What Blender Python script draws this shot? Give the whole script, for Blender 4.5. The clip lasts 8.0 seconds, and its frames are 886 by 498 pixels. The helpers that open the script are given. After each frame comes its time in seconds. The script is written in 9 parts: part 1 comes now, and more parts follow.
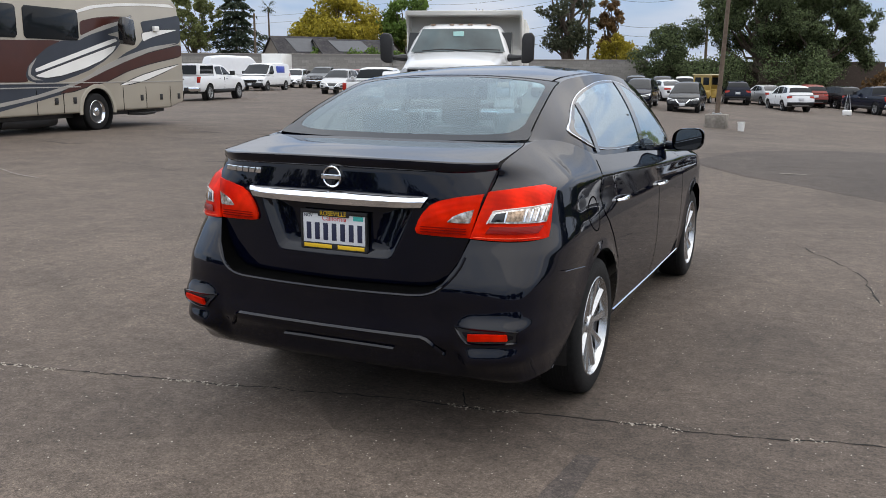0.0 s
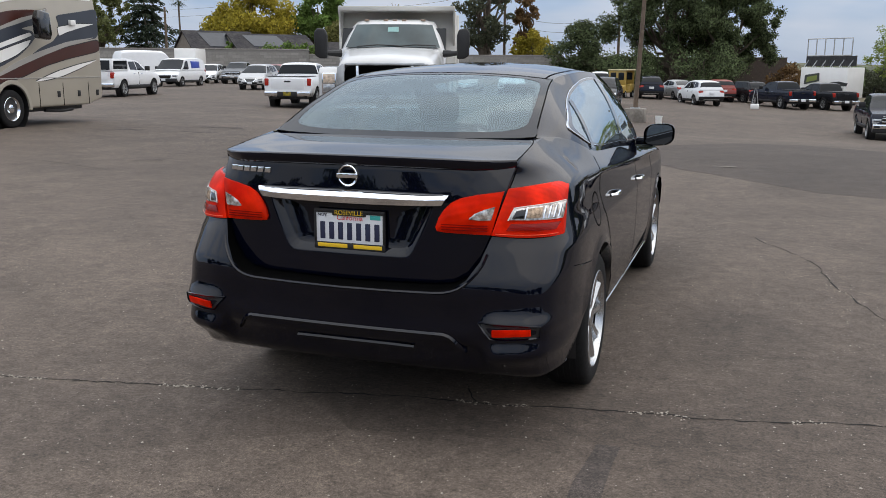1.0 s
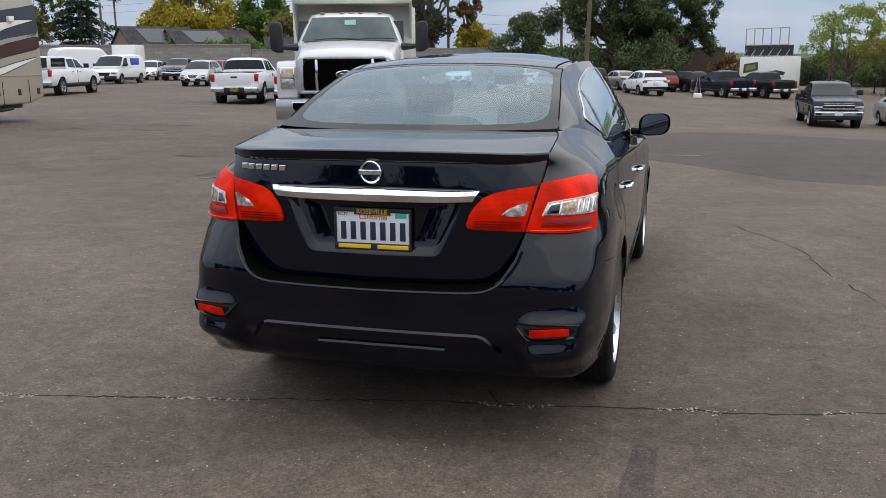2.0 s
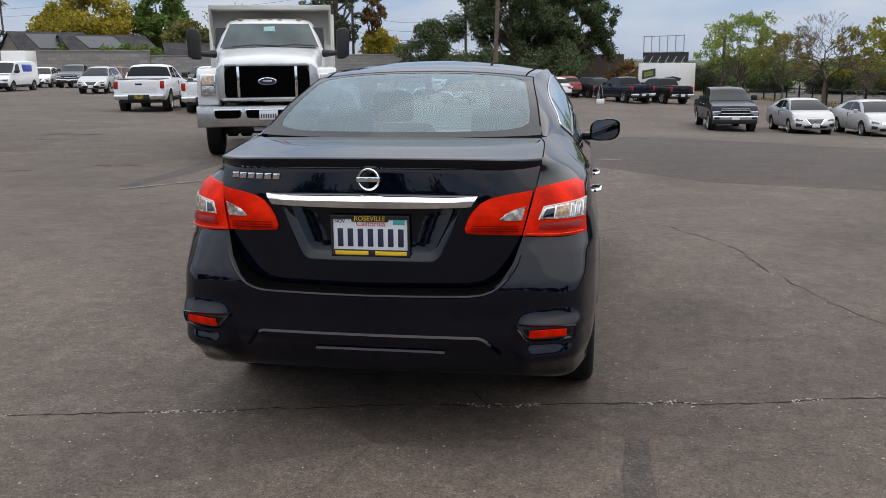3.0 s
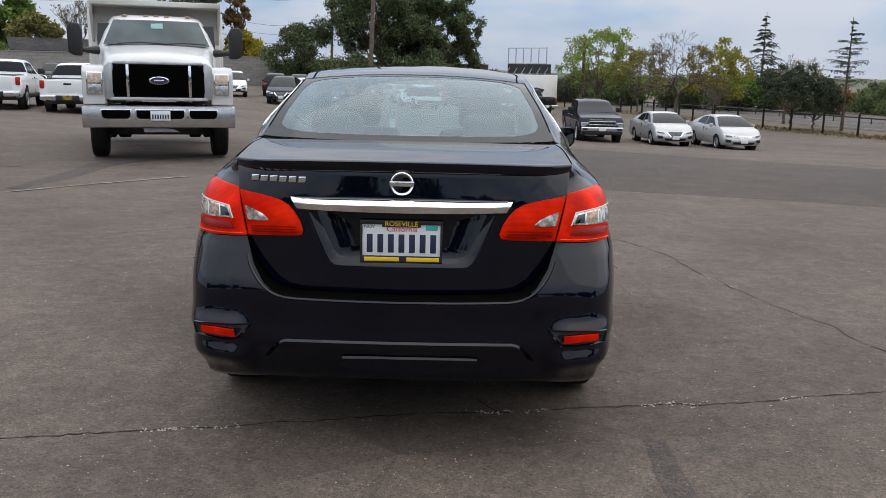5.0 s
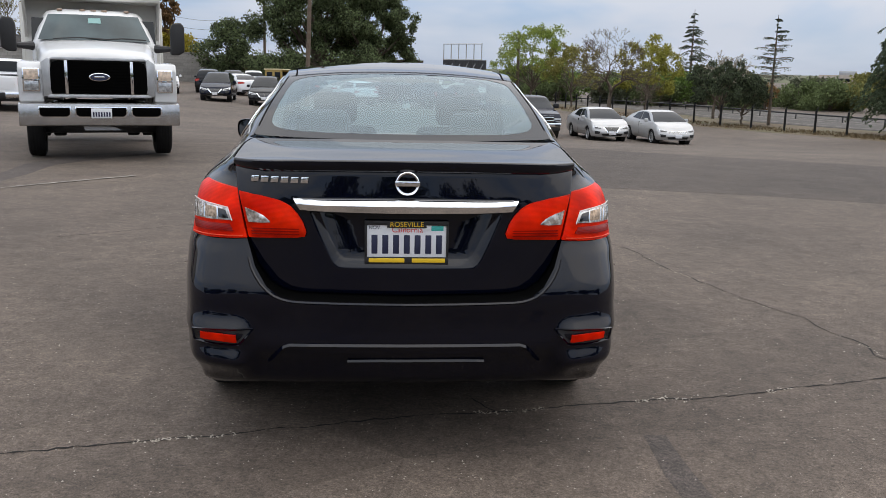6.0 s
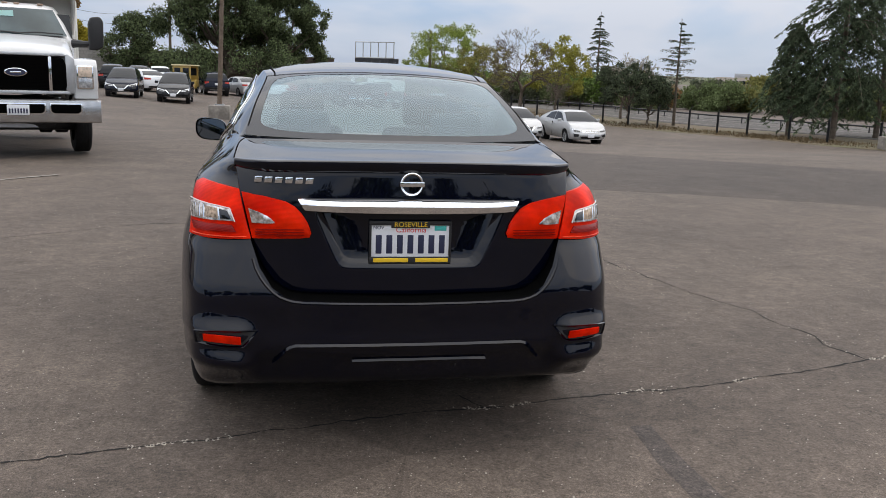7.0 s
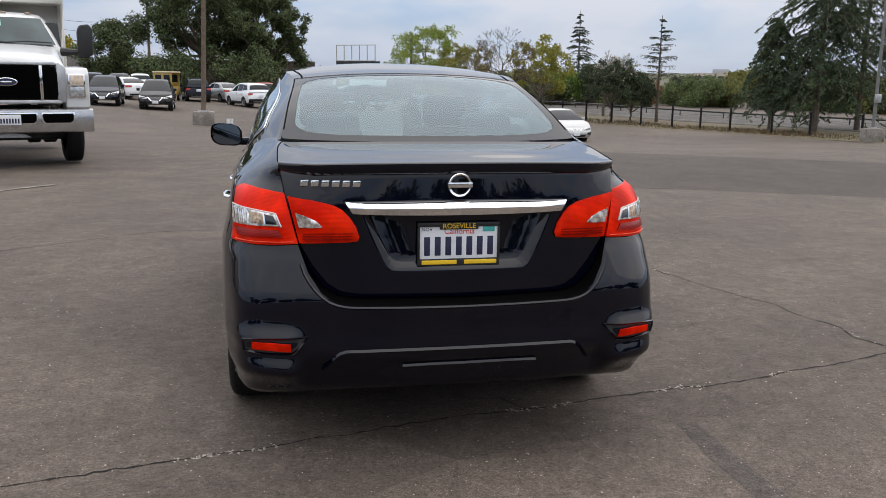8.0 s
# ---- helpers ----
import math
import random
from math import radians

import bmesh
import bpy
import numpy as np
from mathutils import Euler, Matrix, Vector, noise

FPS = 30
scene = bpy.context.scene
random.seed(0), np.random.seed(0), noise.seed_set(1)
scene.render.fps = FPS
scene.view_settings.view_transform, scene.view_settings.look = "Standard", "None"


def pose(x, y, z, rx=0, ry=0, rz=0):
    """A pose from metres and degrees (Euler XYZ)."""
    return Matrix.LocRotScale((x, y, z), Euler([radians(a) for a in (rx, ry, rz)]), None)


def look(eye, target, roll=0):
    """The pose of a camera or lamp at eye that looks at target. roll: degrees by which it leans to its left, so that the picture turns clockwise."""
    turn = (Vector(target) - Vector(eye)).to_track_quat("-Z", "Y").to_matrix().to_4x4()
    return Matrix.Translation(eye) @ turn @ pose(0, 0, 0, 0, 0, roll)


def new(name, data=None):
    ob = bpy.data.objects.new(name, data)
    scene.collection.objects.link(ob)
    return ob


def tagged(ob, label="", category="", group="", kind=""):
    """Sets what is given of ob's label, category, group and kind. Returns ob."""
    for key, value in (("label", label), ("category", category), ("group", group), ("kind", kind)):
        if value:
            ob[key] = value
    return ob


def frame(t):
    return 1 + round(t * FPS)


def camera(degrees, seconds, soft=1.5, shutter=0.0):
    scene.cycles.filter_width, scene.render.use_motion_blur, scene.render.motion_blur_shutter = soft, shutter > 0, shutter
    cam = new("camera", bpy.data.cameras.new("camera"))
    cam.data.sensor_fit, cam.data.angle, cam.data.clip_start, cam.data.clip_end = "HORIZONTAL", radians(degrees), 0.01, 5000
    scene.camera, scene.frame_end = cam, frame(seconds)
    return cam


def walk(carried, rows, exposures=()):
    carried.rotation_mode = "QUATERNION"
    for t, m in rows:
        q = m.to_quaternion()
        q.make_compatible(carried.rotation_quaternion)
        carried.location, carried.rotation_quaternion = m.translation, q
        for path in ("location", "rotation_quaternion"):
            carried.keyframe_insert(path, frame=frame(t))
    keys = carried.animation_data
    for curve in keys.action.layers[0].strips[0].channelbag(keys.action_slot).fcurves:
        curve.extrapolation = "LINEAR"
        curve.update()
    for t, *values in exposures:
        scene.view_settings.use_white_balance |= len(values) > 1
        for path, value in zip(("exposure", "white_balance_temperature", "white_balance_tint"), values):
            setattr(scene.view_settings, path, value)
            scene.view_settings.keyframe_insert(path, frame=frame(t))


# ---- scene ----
cam = camera(53.7, 8.0, soft=0.5)
PATH = [
    (0, (1.878, -2.993, 1.495), (1.064, -1.21, 1.097), 0.2),
    (0.5, (1.684, -3.067, 1.492), (1.005, -1.228, 1.094), 0.4),
    (1, (1.509, -3.158, 1.506), (0.87, -1.307, 1.098), 0.2),
    (1.5, (1.341, -3.143, 1.492), (0.722, -1.288, 1.076), -0.5),
    (2, (1.152, -3.104, 1.492), (0.631, -1.22, 1.07), -0.5),
    (2.2, (1.086, -3.129, 1.496), (0.636, -1.225, 1.081), -0.2),
    (3.3, (0.715, -3.253, 1.504), (0.417, -1.318, 1.094), -0.6),
    (3.5, (0.643, -3.24, 1.494), (0.355, -1.304, 1.085), -0.5),
    (4, (0.487, -3.189, 1.497), (0.236, -1.246, 1.092), -0.0),
    (4.5, (0.337, -3.204, 1.504), (0.227, -1.247, 1.106), 0.8),
    (4.7, (0.271, -3.248, 1.489), (0.21, -1.287, 1.097), 1.1),
    (5.8, (-0.086, -3.209, 1.486), (0.039, -1.254, 1.084), 1.2),
    (6, (-0.109, -3.193, 1.489), (0.04, -1.239, 1.09), 1.3),
    (6.5, (-0.266, -3.178, 1.489), (-0.027, -1.232, 1.091), 1.6),
    (7, (-0.466, -3.202, 1.494), (-0.113, -1.273, 1.097), 2.0),
    (7.5, (-0.597, -3.195, 1.491), (-0.215, -1.272, 1.096), 1.3),
    (8, (-0.7, -3.113, 1.479), (-0.31, -1.191, 1.086), 0.8),
]
EXPOSURES = [(0.0, -0.12, 7650, 12.2), (0.5, -0.24, 7600, 12.2), (4.5, -0.23, 7600, 12.2), (6.0, -0.17, 7720, 12.8), (7.0, -0.13, 7780, 13.2), (8.0, -0.12, 7800, 13.2)]
walk(cam, [(t, look(eye, target, roll)) for t, eye, target, roll in PATH], EXPOSURES)

# ---------------------------------------------------------------- light
SUN_EL, SUN_AZ = 55.0, 62.0            # degrees; azimuth from +y towards +x
world = bpy.data.worlds.new("sky")
scene.world = world
world.use_nodes = True
wn, wl = world.node_tree.nodes, world.node_tree.links
wn.clear()
w_out = wn.new("ShaderNodeOutputWorld")
w_bg = wn.new("ShaderNodeBackground")
w_sky = wn.new("ShaderNodeTexSky")
w_sky.sky_type, w_sky.sun_disc = "NISHITA", False
w_sky.sun_elevation, w_sky.sun_rotation = radians(SUN_EL), radians(SUN_AZ)
w_sky.air_density, w_sky.dust_density, w_sky.ozone_density = 1.0, 0.3, 1.5
w_co = wn.new("ShaderNodeTexCoord")
w_map = wn.new("ShaderNodeMapping")
w_map.inputs["Scale"].default_value = (1.0, 1.0, 3.0)
w_noise = wn.new("ShaderNodeTexNoise")
w_noise.inputs["Scale"].default_value = 4.2
w_noise.inputs["Detail"].default_value = 4.5
w_noise.inputs["Roughness"].default_value = 0.5
w_noise.inputs["Distortion"].default_value = 0.35
w_ramp = wn.new("ShaderNodeValToRGB")
w_ramp.color_ramp.elements[0].position, w_ramp.color_ramp.elements[0].color = 0.40, (0.12, 0.12, 0.12, 1)
w_ramp.color_ramp.elements[1].position, w_ramp.color_ramp.elements[1].color = 0.58, (0.97, 0.97, 0.97, 1)
w_mix = wn.new("ShaderNodeMixRGB")
w_mix.inputs["Color2"].default_value = (6.6, 7.2, 8.1, 1)
wl.new(w_co.outputs["Generated"], w_map.inputs["Vector"])
wl.new(w_map.outputs["Vector"], w_noise.inputs["Vector"])
wl.new(w_noise.outputs["Fac"], w_ramp.inputs["Fac"])
w_even = wn.new("ShaderNodeMixRGB")            # the veil closes to an even sheet overhead
w_even.inputs["Color2"].default_value = (0.78, 0.78, 0.78, 1)
wl.new(w_ramp.outputs["Color"], w_even.inputs["Color1"])
wl.new(w_even.outputs["Color"], w_mix.inputs["Fac"])
w_thin = wn.new("ShaderNodeMixRGB")
w_thin.inputs["Fac"].default_value = 0.62
w_thin.inputs["Color2"].default_value = (3.2, 4.9, 8.0, 1)
wl.new(w_sky.outputs["Color"], w_thin.inputs["Color1"])
wl.new(w_thin.outputs["Color"], w_mix.inputs["Color1"])
# thin overcast: the sky grows brighter towards the zenith
w_sep = wn.new("ShaderNodeSeparateXYZ")
w_up = wn.new("ShaderNodeMapRange")
w_up.inputs["From Min"].default_value, w_up.inputs["From Max"].default_value = 0.05, 0.9
w_mul = wn.new("ShaderNodeMixRGB")
w_mul.blend_type = "MULTIPLY"
w_mul.inputs["Fac"].default_value = 1
wl.new(w_co.outputs["Generated"], w_sep.inputs["Vector"])
wl.new(w_sep.outputs["Z"], w_up.inputs["Value"])
w_close = wn.new("ShaderNodeMapRange")
w_close.inputs["From Min"].default_value, w_close.inputs["From Max"].default_value = 0.12, 0.45
w_close.inputs["To Min"].default_value, w_close.inputs["To Max"].default_value = 0.0, 0.8
wl.new(w_sep.outputs["Z"], w_close.inputs["Value"])
wl.new(w_close.outputs["Result"], w_even.inputs["Fac"])
wl.new(w_mix.outputs["Color"], w_mul.inputs["Color1"])
# cool near the horizon, whiter where the sun stands behind the veil of cloud
w_tone = wn.new("ShaderNodeMixRGB")
w_tone.inputs["Color1"].default_value, w_tone.inputs["Color2"].default_value = (0.84, 0.93, 1.08, 1), (3.02, 3.07, 3.08, 1)
w_up.inputs["To Min"].default_value, w_up.inputs["To Max"].default_value = 0.0, 1.0
wl.new(w_up.outputs["Result"], w_tone.inputs["Fac"])
wl.new(w_tone.outputs["Color"], w_mul.inputs["Color2"])
wl.new(w_mul.outputs["Color"], w_bg.inputs["Color"])
w_bg.inputs["Strength"].default_value = 0.112
wl.new(w_bg.outputs["Background"], w_out.inputs["Surface"])
sun = new("sun", bpy.data.lights.new("sun", "SUN"))
sun.data.energy, sun.data.angle, sun.data.color = 1.0, radians(100), (1.0, 0.95, 0.88)
_d = Vector((math.sin(radians(SUN_AZ)) * math.cos(radians(SUN_EL)), math.cos(radians(SUN_AZ)) * math.cos(radians(SUN_EL)), math.sin(radians(SUN_EL))))
sun.matrix_world = look(_d * 60, (0, 0, 0))

# ---------------------------------------------------------------- materials


def shader(name, base, rough=0.5, metal=0.0, vary=0.0, scale=8.0, bump=0.0, bump_scale=60.0, coat=0.0, spec=0.5, second=None, second_scale=1.2, trans=0.0, ior=1.45, island=0.0, obj=0.0):
    """A Principled material: base colour with grain at two scales, optional relief and clear coat."""
    m = bpy.data.materials.new(name)
    m.use_nodes = True
    n, l = m.node_tree.nodes, m.node_tree.links
    p = n["Principled BSDF"]
    p.inputs["Roughness"].default_value, p.inputs["Metallic"].default_value = rough, metal
    p.inputs["Coat Weight"].default_value, p.inputs["Coat Roughness"].default_value = coat, 0.02
    p.inputs["Specular IOR Level"].default_value, p.inputs["IOR"].default_value = spec, ior
    p.inputs["Transmission Weight"].default_value = trans
    p.inputs["Base Color"].default_value = (*base, 1)
    out = None
    co = n.new("ShaderNodeTexCoord")
    if vary > 0 or second:
        fine = n.new("ShaderNodeTexNoise")
        fine.inputs["Scale"].default_value, fine.inputs["Detail"].default_value = scale, 6
        l.new(co.outputs["Object"], fine.inputs["Vector"])
        hsv = n.new("ShaderNodeMapRange")
        hsv.inputs["To Min"].default_value, hsv.inputs["To Max"].default_value = 1 - vary, 1 + vary
        hsv.inputs["From Min"].default_value, hsv.inputs["From Max"].default_value = 0.3, 0.7
        l.new(fine.outputs["Fac"], hsv.inputs["Value"])
        mul = n.new("ShaderNodeMixRGB")
        mul.blend_type = "MULTIPLY"
        mul.inputs["Fac"].default_value = 1
        mul.inputs["Color1"].default_value = (*base, 1)
        if second:
            big = n.new("ShaderNodeTexNoise")
            big.inputs["Scale"].default_value, big.inputs["Detail"].default_value = second_scale, 5
            l.new(co.outputs["Object"], big.inputs["Vector"])
            rp = n.new("ShaderNodeMapRange")
            rp.inputs["From Min"].default_value, rp.inputs["From Max"].default_value = 0.38, 0.64
            l.new(big.outputs["Fac"], rp.inputs["Value"])
            mx = n.new("ShaderNodeMixRGB")
            mx.inputs["Color1"].default_value, mx.inputs["Color2"].default_value = (*base, 1), (*second, 1)
            l.new(rp.outputs["Result"], mx.inputs["Fac"])
            l.new(mx.outputs["Color"], mul.inputs["Color1"])
        l.new(hsv.outputs["Result"], mul.inputs["Color2"])
        out = mul.outputs["Color"]
    if island > 0 or obj > 0:
        if island > 0:
            g = n.new("ShaderNodeNewGeometry").outputs["Random Per Island"]
        else:
            g = n.new("ShaderNodeObjectInfo").outputs["Random"]
        amount = max(island, obj)
        mr = n.new("ShaderNodeMapRange")
        mr.inputs["To Min"].default_value, mr.inputs["To Max"].default_value = 1 - amount, 1 + amount
        l.new(g, mr.inputs["Value"])
        mul2 = n.new("ShaderNodeMixRGB")
        mul2.blend_type = "MULTIPLY"
        mul2.inputs["Fac"].default_value = 1
        mul2.inputs["Color1"].default_value = (*base, 1)
        if out:
            l.new(out, mul2.inputs["Color1"])
        l.new(mr.outputs["Result"], mul2.inputs["Color2"])
        out = mul2.outputs["Color"]
    if out:
        l.new(out, p.inputs["Base Color"])
    if bump > 0:
        bn = n.new("ShaderNodeTexNoise")
        bn.inputs["Scale"].default_value, bn.inputs["Detail"].default_value = bump_scale, 5
        l.new(co.outputs["Object"], bn.inputs["Vector"])
        b = n.new("ShaderNodeBump")
        b.inputs["Strength"].default_value, b.inputs["Distance"].default_value = bump, 0.01
        l.new(bn.outputs["Fac"], b.inputs["Height"])
        l.new(b.outputs["Normal"], p.inputs["Normal"])
    return m


def paint(name, base, metal=0.0):
    return shader(name, base, rough=0.14 if max(base) < .1 else 0.3, metal=metal, vary=0.03, scale=3.0, coat=0.0 if max(base) < .1 else 0.3, spec=0.26 if max(base) < .1 else 0.4)


M_BLACK = shader("black_car_paint", (0.0010, 0.0017, 0.0062), rough=0.03, coat=0.12, vary=0.12, scale=2.5, spec=0.38)
M_WHITE = paint("white_car_paint", (0.72, 0.73, 0.74))
M_SILVER = paint("silver_car_paint", (0.46, 0.46, 0.46), 0.35)
M_NAVY = paint("dark_blue_car_paint", (0.008, 0.011, 0.022))
M_GREY = paint("dark_grey_car_paint", (0.016, 0.017, 0.019), 0.1)
M_MIDGREY = paint("grey_car_paint", (0.10, 0.105, 0.11), 0.3)
M_RED = paint("dark_red_car_paint", (0.23, 0.035, 0.025))
M_TRUCKWHITE = shader("white_truck_paint", (0.57, 0.58, 0.59), rough=0.25, vary=0.04, scale=2.0, coat=0.4, second=(0.52, 0.52, 0.51), second_scale=1.5)
M_CHROME = shader("chrome", (0.82, 0.83, 0.84), rough=0.06, metal=1.0)
M_ALLOY = shader("machined_alloy", (0.50, 0.51, 0.52), rough=0.24, metal=0.9, vary=0.05, scale=30)
M_RUBBER = shader("tyre_rubber", (0.009, 0.009, 0.0095), spec=.3, rough=0.8, vary=0.25, scale=40, bump=0.2, bump_scale=220)
M_BLACKPLASTIC = shader("black_plastic", (0.014, 0.014, 0.015), rough=0.5, vary=0.2, scale=60, bump=0.15, bump_scale=400)
M_GLOSSBLACK = shader("gloss_black_trim", (0.005, 0.005, 0.006), rough=0.12, coat=0.8)
M_DARKGLASS = shader("tinted_vehicle_glass", (0.012, 0.015, 0.018), rough=0.03, spec=0.20)
M_RIM = shader("dull_alloy_rim", (0.36, 0.365, 0.37), rough=0.35, metal=0.7, vary=0.1, scale=30)
M_LAMPGLASS = shader("headlamp_lens", (0.44, 0.455, 0.47), rough=0.1, metal=0.5, coat=0.6, vary=0.5, scale=24)


def ribbed(m, scale, low):
    """Moulded ribs across a lens: narrow level bands, darker between."""
    n, l = m.node_tree.nodes, m.node_tree.links
    p = n["Principled BSDF"]
    old = p.inputs["Base Color"].links[0].from_socket
    co, wv, mr, mx = (n.new(k) for k in ("ShaderNodeTexCoord", "ShaderNodeTexWave", "ShaderNodeMapRange", "ShaderNodeMixRGB"))
    wv.bands_direction = "Z"
    wv.inputs["Scale"].default_value, wv.inputs["Distortion"].default_value = scale, 0.6
    mr.inputs["To Min"].default_value = low
    mx.blend_type, mx.inputs["Fac"].default_value = "MULTIPLY", 1
    l.new(co.outputs["Object"], wv.inputs["Vector"])
    l.new(wv.outputs["Fac"], mr.inputs["Value"])
    l.new(old, mx.inputs["Color1"])
    l.new(mr.outputs["Result"], mx.inputs["Color2"])
    l.new(mx.outputs["Color"], p.inputs["Base Color"])
    bp = n.new("ShaderNodeBump")
    bp.inputs["Strength"].default_value, bp.inputs["Distance"].default_value = 0.12, 0.002
    l.new(wv.outputs["Fac"], bp.inputs["Height"])
    l.new(bp.outputs["Normal"], p.inputs["Normal"])
    return m


M_REDLENS = shader("red_lens", (0.80, 0.022, 0.004), rough=0.30, coat=0.05, vary=0.30, scale=11, spec=0.05, second=(0.62, 0.010, 0.002), second_scale=7)
ribbed(M_REDLENS, 70.0, 0.86)
M_PLATE = shader("licence_plate_white", (0.70, 0.71, 0.73), rough=0.45, vary=0.03, scale=20)
M_INK = shader("dark_blue_ink", (0.02, 0.025, 0.06), rough=0.5)
M_GAP = shader("panel_gap", (0.0015, 0.0015, 0.0015), rough=0.9, spec=0.04)
M_STEEL = shader("galvanised_steel", (0.42, 0.43, 0.44), rough=0.45, metal=0.7, vary=0.15, scale=6)
M_DARKMETAL = shader("dark_painted_metal", (0.03, 0.03, 0.032), rough=0.5, vary=0.2, scale=5)
M_CONCRETE = shader("concrete", (0.33, 0.30, 0.27), rough=0.9, vary=0.15, scale=9, bump=0.35, bump_scale=40, second=(0.25, 0.23, 0.21), second_scale=0.8)
M_BLOCK = shader("grey_concrete_block", (0.27, 0.255, 0.235), rough=0.95, vary=0.10, scale=5, obj=0.12)
M_MORTAR = shader("mortar", (0.21, 0.20, 0.185), rough=0.95, vary=0.08, scale=6)
M_POLE = shader("weathered_brown_wood_pole", (0.13, 0.095, 0.07), rough=0.85, vary=0.25, scale=7, bump=0.3, bump_scale=30)
M_BARK = shader("bark", (0.11, 0.085, 0.065), rough=0.95, vary=0.3, scale=5, bump=0.5, bump_scale=14)
M_ROOF = shader("dark_shingle_roof", (0.045, 0.043, 0.046), rough=1.0, vary=0.25, scale=4, second=(0.07, 0.066, 0.064), second_scale=0.5, spec=0.05)
M_SOLAR = shader("solar_panel", (0.03, 0.033, 0.04), rough=0.45, coat=0.0, vary=.2, scale=2)
M_STUCCO = shader("brown_stucco", (0.20, 0.17, 0.14), rough=0.95, vary=0.12, scale=5)
M_DRYGRASS = shader("dry_grass_verge", (0.125, 0.092, 0.060), rough=1.0, vary=0.35, scale=3, second=(0.105, 0.095, 0.052), second_scale=0.25)


def leaf(name, c, spread=0.45):
    m = shader(name, c, rough=0.7, island=spread, spec=0.25)
    p = m.node_tree.nodes["Principled BSDF"]
    n, l = m.node_tree.nodes, m.node_tree.links
    tl, mx = n.new("ShaderNodeBsdfTranslucent"), n.new("ShaderNodeMixShader")
    mx.inputs["Fac"].default_value = 0.32
    l.new(p.inputs["Base Color"].links[0].from_socket, tl.inputs["Color"])
    l.new(p.outputs["BSDF"], mx.inputs[1])
    l.new(tl.outputs["BSDF"], mx.inputs[2])
    l.new(mx.outputs["Shader"], n["Material Output"].inputs["Surface"])
    return m


M_LEAF_DARK = leaf("dark_oak_leaves", (0.094, 0.122, 0.057), 0.85)
M_LEAF_SHRUB = leaf("dark_shrub_leaves", (0.062, 0.080, 0.046), 0.85)
M_LEAF_GREEN = leaf("spring_green_leaves", (0.12, 0.19, 0.045))
M_LEAF_YELLOW = leaf("yellow_green_leaves", (0.34, 0.28, 0.04))
M_LEAF_OLIVE = leaf("olive_leaves", (0.17, 0.165, 0.055))
M_LEAF_CONIFER = leaf("conifer_needles", (0.042, 0.060, 0.038))
M_LEAF_BLUE = leaf("blue_green_needles", (0.050, 0.074, 0.050))
M_LEAF_CEDAR = leaf("dark_cedar_needles", (0.072, 0.100, 0.056), 0.75)
M_LEAF_RUST = leaf("rusty_brush", (0.17, 0.10, 0.045))
M_LEAF_GUM = leaf("eucalyptus_leaves", (0.085, 0.095, 0.058))


